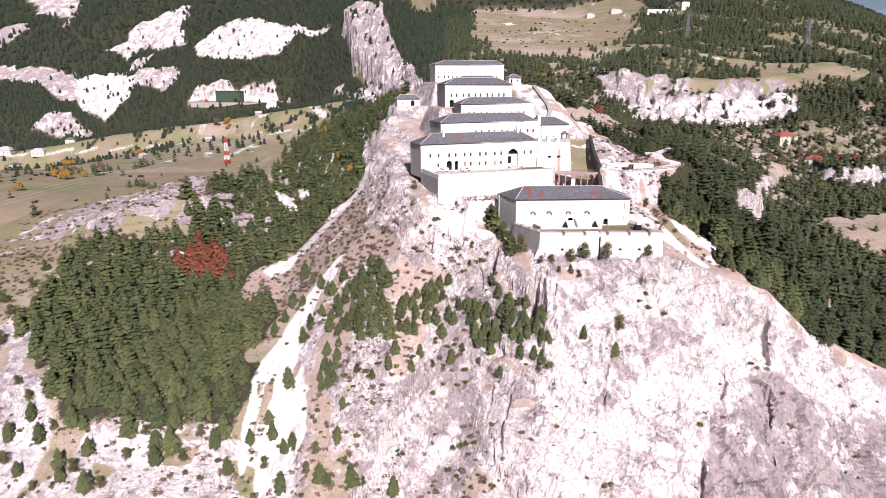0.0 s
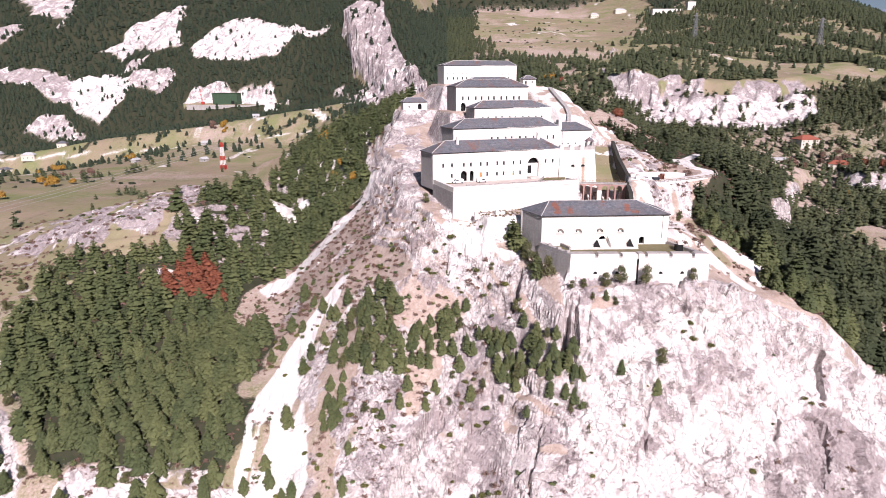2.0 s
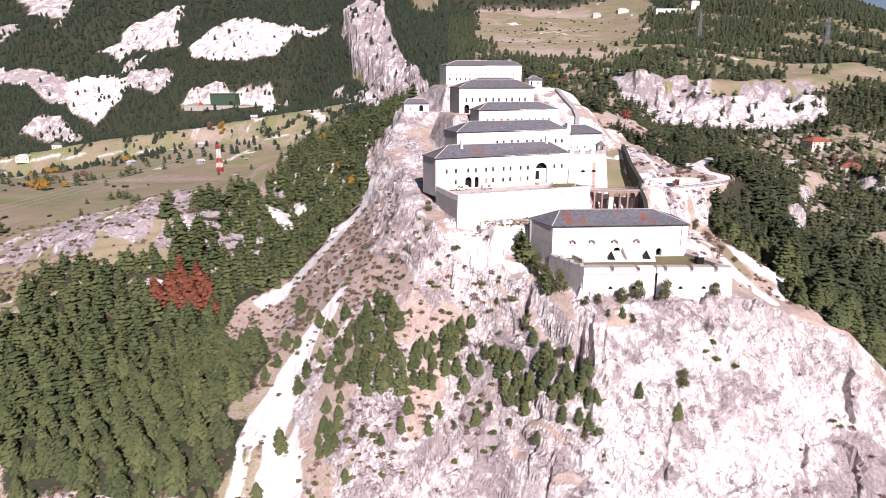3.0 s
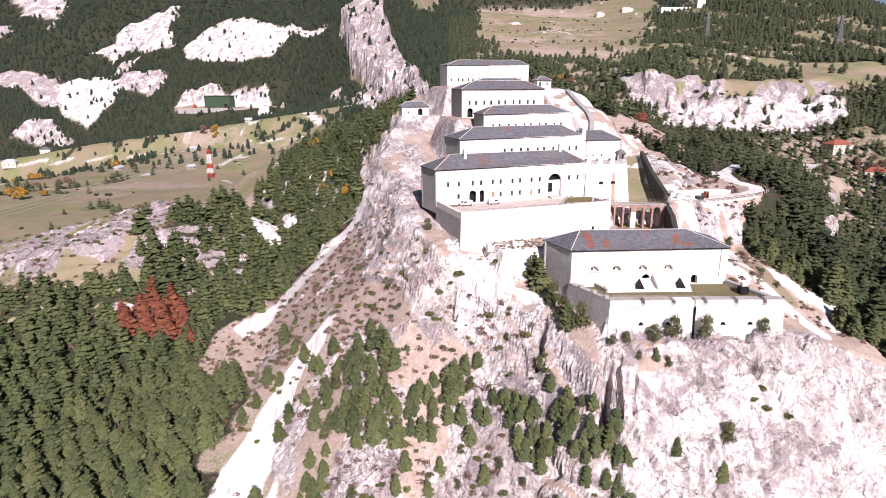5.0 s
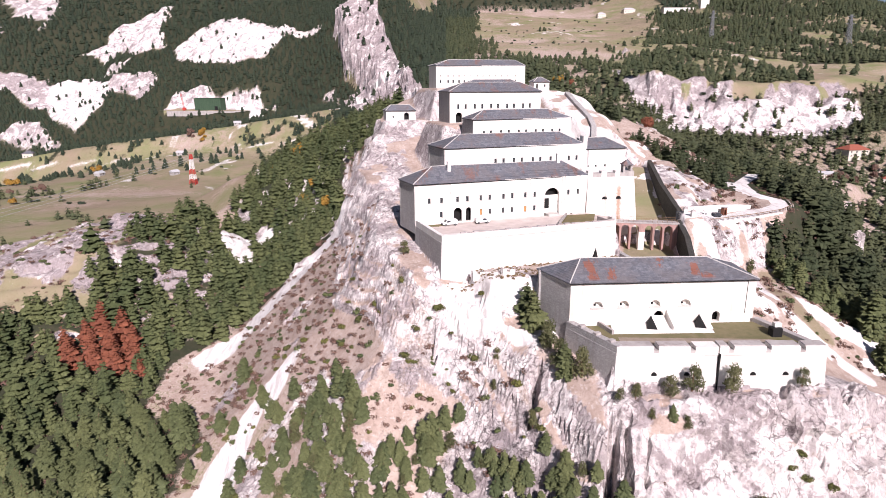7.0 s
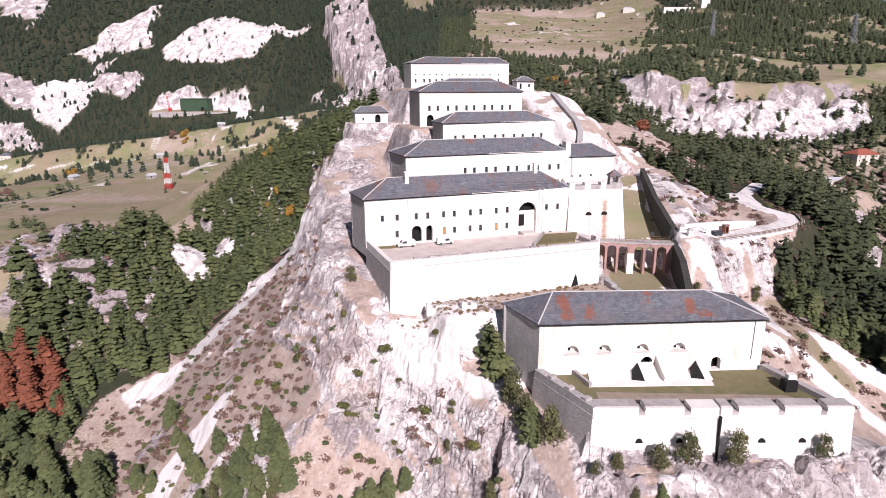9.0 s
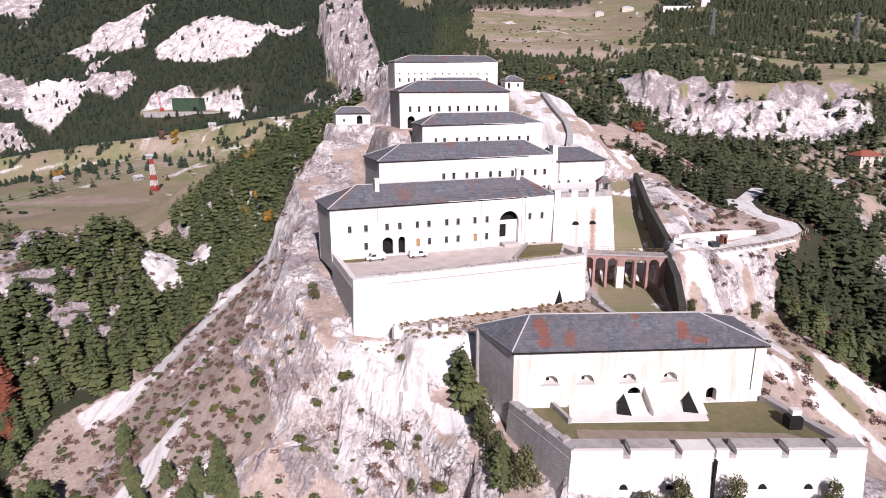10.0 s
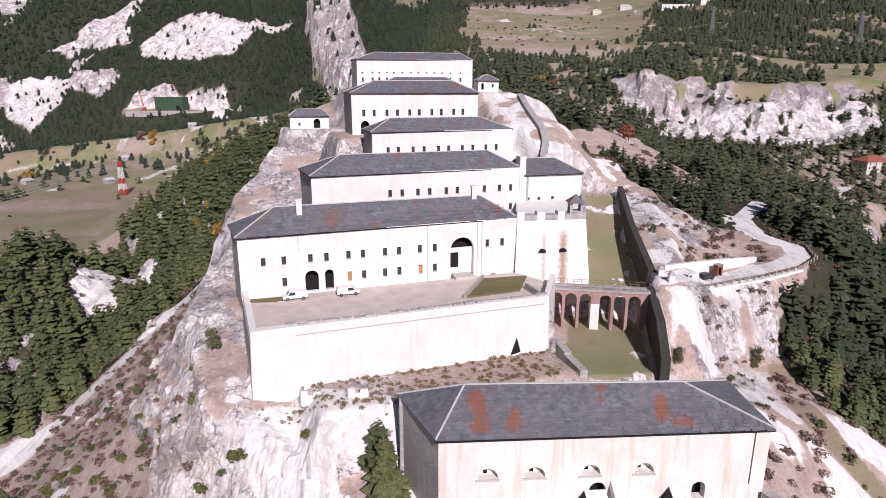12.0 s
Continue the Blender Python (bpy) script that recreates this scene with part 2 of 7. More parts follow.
def make_slate(name, per_object):
    """Slate in slabs of differing grey, with rust-red patches of lichen and iron."""
    m, tree, shader, node = material(name, 0.7, 0.0, 0.4)
    w = where_of(node, "Geometry")
    if per_object:
        tone = node("ShaderNodeObjectInfo").outputs["Random"]
    else:
        v = node("ShaderNodeTexVoronoi", Vector=w, Scale=1.5)
        tone = node("ShaderNodeSeparateColor", Color=v.outputs["Color"]).outputs[0]
    n1, n2 = noise_of(node, w, 0.16, 5), noise_of(node, w, 3.0, 7, 0.7)
    blotch = noise_of(node, node("ShaderNodeMapping", Vector=w, Location=(7.3, 3.1, 0.0), Scale=(1.0, 0.35, 0.35)).outputs[0], 0.21, 4, 0.7)
    c = mix(node, tone, (0.105, 0.110, 0.128), (0.190, 0.196, 0.218))
    c = mix(node, band(node, noise_of(node, node("ShaderNodeMapping", Vector=w, Rotation=(0.0, 0.0, 0.7), Scale=(1.0, 2.6, 1.6)).outputs[0], 1.1, 5, 0.7), 0.42, 0.6, 0.0, 0.55), c, (0.085, 0.088, 0.105))
    c = mix(node, band(node, n1, 0.45, 0.65, 0.0, 0.6), c, (0.155, 0.135, 0.135))
    at = node("ShaderNodeSeparateXYZ", Vector=w)
    upper = band(node, at.outputs[1], 252.0, 253.0)
    c = mix(node, maths(node, "MULTIPLY", upper, band(node, blotch, 0.56, 0.65, 0.0, 0.6)), c, (0.225, 0.095, 0.06))
    # runs of rust on the casemate roof
    ragged = maths(node, "MULTIPLY", maths(node, "SUBTRACT", noise_of(node, node("ShaderNodeMapping", Vector=w, Scale=(1.0, 0.3, 0.3)).outputs[0], 1.1, 8, 0.75), 0.5), 7.0)
    for x, wide, low, high in ((33.0, 1.5, 55.8, 59.0), (37.3, 1.0, 55.8, 57.8), (57.6, 0.9, 56.2, 58.6), (60.4, 1.7, 55.8, 56.9), (49.6, 0.6, 57.6, 59.3)):
        off = maths(node, "ADD", maths(node, "ABSOLUTE", maths(node, "SUBTRACT", at.outputs[0], x)), ragged)
        tall = maths(node, "MULTIPLY", band(node, maths(node, "ADD", at.outputs[2], maths(node, "MULTIPLY", ragged, 0.5)), high, high - 0.5), band(node, at.outputs[2], low, low + 0.4))
        spot = maths(node, "MULTIPLY", maths(node, "MULTIPLY", band(node, off, wide, wide * 0.5, 0.0, 0.85), tall), maths(node, "SUBTRACT", 1.0, upper))
        c = mix(node, spot, c, (0.24, 0.085, 0.05))
    c = mix(node, band(node, n2, 0.5, 0.8, 0.0, 0.45), c, (0.07, 0.065, 0.07))
    finish(tree, shader, node, c, maths(node, "ADD", n2, tone), 0.5, 0.08)
    return m


def make_leaf(name, a, b, dark, per_object=True, toned=False):
    m, tree, shader, node = material(name, 0.75, 0.0, 0.2)
    w = where_of(node, "Geometry")
    n1, n2 = noise_of(node, w, 0.09, 3), noise_of(node, w, 2.5, 5)
    tone = node("ShaderNodeObjectInfo").outputs["Random"] if per_object else node("ShaderNodeNewGeometry").outputs["Random Per Island"]
    if toned:
        each = node("ShaderNodeAttribute")
        each.attribute_name = "tone"
        tone = each.outputs["Fac"]
    c = mix(node, tone, a, b)
    c = mix(node, band(node, n1, 0.4, 0.65, 0.0, 0.3), c, b)
    c = mix(node, band(node, n2, 0.4, 0.75, 0.0, 0.55), c, dark)
    n3 = noise_of(node, node("ShaderNodeMapping", Vector=w, Scale=(1.0, 1.0, 2.2)).outputs[0], 3.6, 4, 0.7)
    c = mix(node, band(node, n3, 0.48, 0.62, 0.0, 0.8), c, dark)
    c = mix(node, band(node, n3, 0.44, 0.3, 0.0, 0.5), c, tuple(1.35 * v for v in b))
    finish(tree, shader, node, c)
    return m


TERRAIN = make_terrain()
LIME = make_wall("limewash", (0.77, 0.745, 0.71), (0.69, 0.655, 0.615), (0.50, 0.33, 0.20), 0.0, 0.13)
LIME_STAINED = make_wall("stained_limewash", (0.76, 0.735, 0.70), (0.69, 0.645, 0.60), (0.50, 0.33, 0.19), 0.0, 0.36)
# rubble with the deep shade of the ditch put into its colour
SHADE_RUBBLE = make_wall("shade_dark_rubble", (0.062, 0.06, 0.055), (0.085, 0.08, 0.072), (0.04, 0.042, 0.032), 1.5)
STONE = make_wall("grey_rubble_stone", (0.50, 0.48, 0.47), (0.42, 0.40, 0.39), (0.34, 0.30, 0.27), 1.5)
COPING = make_wall("weathered_coping", (0.33, 0.30, 0.29), (0.46, 0.43, 0.41), (0.26, 0.22, 0.20), 0.0)
SLATE = make_slate("slate", False)
SLATE_SLAB = make_slate("slate_slab", True)


def make_stained():
    """Limewash with one broad rust stain running down its middle."""
    m, tree, shader, node = material("rust_stained_limewash", 0.92, 0.0, 0.2)
    w = where_of(node, "Geometry")
    at = node("ShaderNodeSeparateXYZ", Vector=w)
    n1, n2 = noise_of(node, w, 0.3, 6), noise_of(node, w, 1.6, 7, 0.7)
    c = mix(node, band(node, n1, 0.35, 0.65), (0.78, 0.755, 0.72), (0.70, 0.665, 0.63))
    for x, wide, strength in ((53.9, 1.25, 0.85), (49.6, 0.6, 0.5)):
        off = maths(node, "ABSOLUTE", maths(node, "SUBTRACT", at.outputs[0], x))
        edge = maths(node, "ADD", off, maths(node, "MULTIPLY", maths(node, "SUBTRACT", n2, 0.5), 2.4))
        c = mix(node, maths(node, "MULTIPLY", band(node, edge, wide, wide * 0.2, 0.0, strength), band(node, at.outputs[2], 69.5, 67.5)), c, (0.34, 0.20, 0.13))
    c = mix(node, band(node, n2, 0.55, 0.8, 0.0, 0.4), c, (0.45, 0.41, 0.38))
    finish(tree, shader, node, c, n2, 0.5, 0.12)
    return m


STAINED = make_stained()
RENDER_PINK = make_wall("pink_render", (0.42, 0.27, 0.24), (0.36, 0.22, 0.20), (0.20, 0.14, 0.12))
MORTAR = make_simple("ridge_mortar", (0.62, 0.60, 0.57), (0.5, 0.48, 0.46), 1.2)
# near-black base colour that carries the shade inside openings
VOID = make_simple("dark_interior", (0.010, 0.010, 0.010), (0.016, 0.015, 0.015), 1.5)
WOOD = make_simple("weathered_wood", (0.20, 0.12, 0.07), (0.28, 0.18, 0.11), 2.0)
OCHRE = make_simple("ochre_painted_board", (0.50, 0.27, 0.10), (0.42, 0.22, 0.09), 2.0)
BARK = make_simple("pine_bark", (0.15, 0.085, 0.055), (0.22, 0.13, 0.09), 3.0)
PINE = make_leaf("pine_needles", (0.074, 0.097, 0.042), (0.158, 0.172, 0.070), (0.032, 0.042, 0.022))
# far needles lean to blue: haze of distance put into the colour
PINE_FAR = make_leaf("far_pine_needles", (0.026, 0.041, 0.027), (0.054, 0.070, 0.040), (0.018, 0.026, 0.017), False, True)
PINE_DALE = make_leaf("dale_pine_needles", (0.060, 0.078, 0.040), (0.125, 0.132, 0.062), (0.034, 0.044, 0.026), False, True)
# darker needles of the hill woods, reused to shade the east wood
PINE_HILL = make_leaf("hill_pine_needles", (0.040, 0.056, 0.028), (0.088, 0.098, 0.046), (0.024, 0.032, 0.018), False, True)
PINE_MID = make_leaf("wood_pine_needles", (0.070, 0.094, 0.039), (0.148, 0.164, 0.066), (0.030, 0.040, 0.020), False, True)
PINE_CLIFF = make_leaf("cliff_pine_needles", (0.090, 0.100, 0.044), (0.170, 0.165, 0.072), (0.045, 0.050, 0.026))
RUST_LEAF = make_leaf("rust_needles", (0.30, 0.105, 0.055), (0.21, 0.08, 0.05), (0.12, 0.035, 0.02), False)
SHRUB = make_leaf("shrub_leaves", (0.075, 0.085, 0.03), (0.17, 0.165, 0.045), (0.04, 0.045, 0.018))
DRY = make_leaf("dry_shrub_twigs", (0.23, 0.125, 0.095), (0.17, 0.11, 0.085), (0.10, 0.068, 0.054), False)
DRY_GRASS = make_leaf("dry_grass", (0.27, 0.175, 0.08), (0.20, 0.14, 0.07), (0.12, 0.08, 0.04), False)
OCHRE_LEAF = make_leaf("autumn_leaves", (0.42, 0.20, 0.035), (0.36, 0.25, 0.05), (0.17, 0.08, 0.02), False)

# ---- the lie of the land ----
# Rim of the fort's rock: x, y, height of the rim, height and width of the cliff below it, slope of the foot
FORT_ROCK = [
    (34, 213.5, 36, 50, 27, 1.6), (80, 214.5, 36, 46, 16, 1.6), (92, 221, 33, 40, 17, 1.5), (108, 231, 26, 36, 17, 1.5),
    (130, 234, 18, 36, 19, 1.5), (152, 237, -2, 35, 20, 1.3), (190, 241, -20, 35, 24, 1.2), (250, 262, -52, 10, 30, 0.5),
    (235, 310, -28, 14, 50, 0.3), (150, 302, 27, 20, 50, 0.3), (124, 316, 57, 26, 50, 0.35), (128, 352, 58, 22, 50, 0.3),
    (105, 395, 72, 24, 60, 0.3), (85, 440, 86, 26, 70, 0.2), (40, 480, 97, 20, 80, 0.1), (-10, 470, 96, 20, 50, 0.42),
    (-24, 430, 90, 24, 36, 0.5), (-31, 385, 78, 34, 16, 0.6), (-37, 352, 66, 27, 12, 0.75),
]
FORT_ROCK_WEST = [(-26, 318, 62, 25, 18, 0.8), (-21, 276, 56, 21, 14, 0.85), (-9, 251, 52, 17, 11, 1.0), (13, 240, 43, 20, 15, 1.15), (28, 224, 39, 34, 22, 1.4)]
# Known heights inside the rim
FORT_TOP = [(107, 285, 46.5), (103, 273, 40.6), (96, 269, 41), (117, 268, 31), (114, 243, 25), (84, 262, 44), (80, 316, 64.5), (85, 343, 69), (77, 290, 60),
            (93, 334, 66), (99, 341, 61), (62, 345, 79), (64, 365, 86), (59, 390, 93), (78, 372, 76), (132, 290, 34), (140, 262, 14)]
# Rim of the crag across the eastern dale
CRAG_ROCK = [
    (176, 712, 106, 18, 26, 0.3), (190, 684, 112, 30, 16, 0.35), (206, 680, 106, 28, 18, 0.5), (222, 682, 99, 26, 34, 0.5), (246, 674, 96, 36, 42, 0.4), (290, 670, 96, 38, 40, 0.4), (340, 680, 100, 30, 44, 0.35),
    (378, 706, 104, 12, 50, 0.25), (470, 820, 112, 12, 70, 0.2), (520, 960, 135, 10, 80, 0.2), (300, 1000, 140, 10, 80, 0.2), (180, 820, 114, 6, 60, 0.15),
]
# Rim of the rocky knoll west of the fort
KNOLL = [(-205, 338, 24, 26, 40, 0.3), (-170, 322, 34, 26, 34, 0.4), (-138, 326, 37, 24, 30, 0.4), (-112, 345, 38, 22, 26, 0.4),
         (-118, 372, 40, 18, 34, 0.3), (-155, 385, 40, 18, 50, 0.2), (-215, 372, 26, 18, 60, 0.2)]
OUTCROP = [(318, 507, 31, 15, 9, 0.4), (342, 500, 34, 18, 9, 0.4), (366, 512, 32, 16, 10, 0.4), (352, 530, 33, 8, 12, 0.3), (326, 527, 31, 6, 12, 0.3)]
PADS = []            # level ground under buildings: x, y, half length, half depth, turn, height, soft edge


def plateau(x, y, rim, wobble, known=(), ledge=0.6):
    """Height of a rock with a level-ish top: inside the rim blended from the rim's heights, outside falling by cliff and foot."""
    n = len(rim)
    best = np.full(x.shape, 1e9)
    inside = np.zeros(x.shape, bool)
    look_up = [np.zeros(x.shape) for _ in range(4)]
    top, weight = np.zeros(x.shape), np.zeros(x.shape)
    for i in range(n):
        a, b = rim[i], rim[(i + 1) % n]
        ex, ey = b[0] - a[0], b[1] - a[1]
        s = np.clip(((x - a[0]) * ex + (y - a[1]) * ey) / (ex * ex + ey * ey), 0, 1)
        d = np.hypot(x - a[0] - s * ex, y - a[1] - s * ey)
        near = d < best
        best = np.where(near, d, best)
        for k in range(4):
            look_up[k] = np.where(near, a[2 + k] + s * (b[2 + k] - a[2 + k]), look_up[k])
        w = 1.0 / (d + 1.5) ** 2.5 * math.hypot(ex, ey)
        top, weight = top + w * (a[2] + s * (b[2] - a[2])), weight + w
        cross = ((a[1] > y) != (b[1] > y)) & (x < (b[0] - a[0]) * (y - a[1]) / ((b[1] - a[1]) or 1e-9) + a[0])
        inside ^= cross
    for kx, ky, kz in known:
        w = 26.0 / (np.hypot(x - kx, y - ky) + 3.0) ** 2.5
        top, weight = top + w * kz, weight + w
    z, drop, width, slope = look_up
    signed = np.where(inside, -best, best) + wobble * (0.45 + 0.55 * np.clip(best / 5.0, 0, 1))
    d = np.maximum(signed, 0.0)
    t = np.clip(d / width, 0, 1)
    # ledges: the fall goes partly in steps
    shift = 0.9 * fbm(x, y, 34, 3, 19)
    u = t * 5 + shift
    step = (np.floor(u) + ramp(u - np.floor(u), 0.2, 0.8) - shift) / 5
    t = t + ledge * (step - t) * np.clip(t * 12, 0, 1) * np.clip((1 - t) * 12, 0, 1)
    outside = z - drop * t - slope * np.maximum(d - width, 0)
    crown = top / weight
    blend = ramp(signed, -3.0, 0.0)
    return np.where(signed > 0, outside, crown + (np.minimum(z, crown) - crown) * blend), signed


def line_distance(x, y, points):
    """Distance to a broken line and the way along it, 0 to 1."""
    best, along = np.full(x.shape, 1e9), np.zeros(x.shape)
    n = len(points) - 1
    for i in range(n):
        a, b = points[i], points[i + 1]
        ex, ey = b[0] - a[0], b[1] - a[1]
        s = np.clip(((x - a[0]) * ex + (y - a[1]) * ey) / (ex * ex + ey * ey), 0, 1)
        d = np.hypot(x - a[0] - s * ex, y - a[1] - s * ey)
        near = d < best
        best, along = np.where(near, d, best), np.where(near, (i + s) / n, along)
    return best, along


# Rim of the limestone fin behind the summit
FIN = [(-22, 640, 97, 14, 10, 0.6), (-40, 715, 111, 24, 13, 0.6), (-52, 800, 122, 34, 13, 0.6), (-66, 880, 136, 44, 11, 0.7), (-78, 930, 163, 56, 12, 0.7), (-90, 975, 200, 70, 10, 0.7),
       (-104, 1010, 208, 60, 12, 0.7), (-124, 1040, 213, 60, 14, 0.6), (-152, 1078, 216, 60, 16, 0.6), (-158, 1062, 205, 70, 10, 0.6), (-143, 1005, 192, 80, 8, 0.7), (-128, 950, 160, 60, 8, 0.7),
       (-104, 905, 130, 44, 9, 0.7), (-84, 850, 120, 30, 10, 0.6), (-62, 760, 106, 20, 10, 0.6)]
# Bare cliffs of the western mountainside: outline in plan, and how dull and grey the rock is
BARE = [
    ([(-709, 1474), (-693, 1537), (-655, 1600), (-538, 1390), (-505, 1314), (-512, 1269), (-478, 1201), (-521, 1205), (-603, 1292), (-689, 1360), (-736, 1359), (-695, 1400)], 0.35),
    ([(-455, 1188), (-422, 1221), (-371, 1213), (-320, 1178), (-265, 1156), (-192, 1108), (-195, 1097), (-250, 1129), (-266, 1109), (-282, 1095), (-331, 1096), (-379, 1126), (-440, 1157)], 0.2),
    ([(-731, 1265), (-691, 1263), (-659, 1280), (-587, 1200), (-549, 1139), (-546, 1101), (-563, 1084), (-576, 1078), (-612, 1101), (-656, 1138), (-701, 1200)], 0.0),
    ([(-974, 1342), (-830, 1303), (-748, 1276), (-745, 1289), (-719, 1264), (-683, 1175), (-710, 1181), (-790, 1249), (-948, 1301)], 0.8),
    ([(-563, 1171), (-502, 1154), (-468, 1131), (-463, 1107), (-481, 1096), (-549, 1139)], 0.7),
    ([(-737, 1120), (-700, 1142), (-658, 1121), (-597, 1065), (-615, 1050), (-650, 1080)], 0.6),
    ([(-1163, 1811), (-999, 1740), (-906, 1643), (-860, 1547), (-828, 1428), (-864, 1481), (-870, 1520), (-974, 1586)], 0.6),
    ([(-631, 1285), (-549, 1206), (-555, 1181), (-593, 1219)], 0.5),
    ([(-1032, 1476), (-996, 1551), (-939, 1477), (-949, 1425), (-985, 1401)], 0.9),
    ([(-422, 1030), (-422, 1084), (-362, 1065), (-339, 1046), (-280, 1036), (-240, 985), (-268, 1010)], 0.4),
]
# Close woods of the eastern hill, and the green pasture that stays open beside it
HILL_WOOD = [(104, 447), (178, 697), (227, 831), (255, 823), (221, 690), (260, 720), (383, 1058), (472, 1176), (501, 1346), (428, 1372), (355, 1233), (270, 1089), (175, 872), (140, 715)]
PASTURE = [(371, 891), (428, 885), (520, 850), (520, 760), (461, 720), (407, 690), (340, 675), (364, 861)]


def region(x, y, points, rough=0.0, soft=4.0):
    """1 inside a closed outline of the plan, 0 outside, with an edge shifted by rough and blended over soft metres."""
    best, inside = np.full(x.shape, 1e9), np.zeros(x.shape, bool)
    for (ax, ay), (bx, by) in zip(points, points[1:] + points[:1]):
        ex, ey = bx - ax, by - ay
        s = np.clip(((x - ax) * ex + (y - ay) * ey) / (ex * ex + ey * ey), 0, 1)
        best = np.minimum(best, np.hypot(x - ax - s * ex, y - ay - s * ey))
        inside ^= ((ay > y) != (by > y)) & (x < ex * (y - ay) / (ey or 1e-9) + ax)
    return ramp(np.where(inside, -best, best) + rough, soft, -soft)


def ground_parts(x, y):
    """Height of the bare ground, and the masks that tell rock, scree, grass, bare soil and forest floor."""
    big = fbm(x, y, 90, 4, 3)
    mid = fbm(x, y, 22, 4, 5)
    crag = fbm(x, y, 9, 4, 9, True)
    west = np.interp(y, [-400, 100, 150, 175, 187, 197, 212, 255, 300, 370, 450, 650, 900], [-160, -110, -82, -66, -46, -26, -12, -1, 8, 16, 19, 14, 2])
    west = west - ramp(x, -300, -720) * ramp(y, 380, 800) * 40 + 2.5 * big
    west = west - ramp(x, -215, -330) * ramp(y, 420, 300) * 26 + 30 * ramp(y, 640, 900) * ramp(x, -460, -240)
    east = np.interp(y, [-400, 150, 230, 300, 400, 475, 515, 545, 590, 640, 720], [-160, -120, -85, -34, 0, 14, 20, 31, 43, 55, 60]) + 4 * big
    south = west + (east - west) * ramp(x, -20, 60)
    # the high meadow and the far slopes
    meadow = 100 + 0.17 * (y - 740) + 7 * big + np.maximum(y - 1750, 0) * 0.34
    meadow = meadow + ramp(x, 250, 700) * ramp(y, 900, 1700) * 70 + 26 * fbm(x, y, 420, 4, 21) * ramp(y, 1000, 2200)
    aside = x / np.maximum(y - 40, 200)
    far = np.interp(aside, [0.2, 0.42, 0.53, 0.593, 0.637, 0.673, 0.76, 0.9], [0.45, 0.36, 0.19, 0.114, 0.101, 0.088, 0.068, 0.05])
    meadow = softmin(meadow, 100 + far * np.maximum(y, 10) * (1 + 0.05 * fbm(x, y, 500, 4, 8)), 25)
    start = np.interp(x, [-200, 60, 170, 420, 900], [640, 520, 610, 640, 600])
    rise = ramp(y, start, start + 200) * ramp(x, -150, -20)
    h = south + (meadow - south) * rise
    foot = np.interp(x, [-2400, -900, -700, -227, -110, -60, 0], [1560, 1150, 1100, 925, 800, 725, 660])
    beyond = (y - foot) * 0.88
    steepness = np.interp(x, [-1000, -820, -650, -540, -330, -200], [0.62, 0.62, 0.52, 0.86, 0.95, 0.85])
    mount = 20 + steepness * np.minimum(beyond, 200) + 0.58 * np.maximum(beyond - 200, 0) + 34 * fbm(x, y, 260, 4, 31) * ramp(beyond, 40, 300)
    bare, dull = np.zeros(x.shape), np.zeros(x.shape)
    ragged = fbm(x, y, 40, 4, 33)
    for points, tone in BARE:
        win = region(x, y, points, 9 * ragged, 5)
        bare, dull = np.maximum(bare, win), np.maximum(dull, win * tone)
    mount = mount + bare * (9 * fbm(x, y, 60, 3, 35, True) + 5 * fbm(x, y, 22, 3, 36, True))
    westward = ramp(x, -10, -120) * ramp(beyond, -60, 40)
    h = h + (softmax(mount, south, 20) - h) * westward
    fin_h, fin_d = plateau(x, y, FIN, 6 * mid)
    fin_h = fin_h + 6 * mid + 8 * fbm(x, y, 45, 3, 15)
    pin_rock = ramp(fin_h - h, -2, 5) * ramp(fin_d, 46, 26)
    h = softmax(fin_h, h, 4)
    crag_h, crag_d = plateau(x, y, CRAG_ROCK, 7 * mid + 2 * crag)
    h = softmax(crag_h + 2.5 * mid + 3 * big, h, 5)
    h = softmax(plateau(x, y, OUTCROP, 3 * mid)[0] + 2 * mid + crag, h, 3)
    knoll_h, knoll_d = plateau(x, y, KNOLL, 6 * mid)
    h = softmax(knoll_h + 2.2 * mid + 0.8 * crag, h, 4)
    rock_h, rock_d = plateau(x, y, FORT_ROCK + FORT_ROCK_WEST, 3.6 * fbm(x, y, 24, 2, 5), FORT_TOP, 0.5)
    cliff = ramp(rock_d, 0, 6) * ramp(rock_d, 130, 60)
    rock_h = rock_h + cliff * 2.2 * fbm(x, y, 24, 2, 5)
    h = softmax(rock_h, h, 3)
    return h, (rock_d, crag_d, knoll_d, bare * westward, dull, pin_rock, big, mid, crag, cliff)


def pads_on(x, y, h):
    for px, py, hl, hd, turn, z, soft in PADS:
        c, s = math.cos(radians(turn)), math.sin(radians(turn))
        u, v = (x - px) * c + (y - py) * s, -(x - px) * s + (y - py) * c
        d = np.maximum(np.maximum(np.abs(u) - hl, np.abs(v) - hd), 0)
        h = h + (z - h) * ramp(d, soft, 0.0)
    return h


ROAD = [(74, 285.5), (92, 293.5), (108, 302.5), (116, 310.5), (118.5, 318), (114, 329), (118, 346), (136, 372)]
ROAD_Z = [58.3, 58.3, 58.3, 58.3, 58.6, 59.2, 60, 60]


BANKS = [([(75.5, 288), (79.5, 316), (84.5, 345)], [60.2, 64.6, 69.5], 10, 3), ([(52.5, 343), (53.5, 358), (52.5, 374), (50.0, 396)], [80.0, 86.0, 90.5, 95.6], 24, 5)]
DITCH = [(60.5, 270), (65.4, 298), (68.4, 322), (72.0, 345)]
DITCH_Z = [50.0, 55.0, 60.5, 67.0]


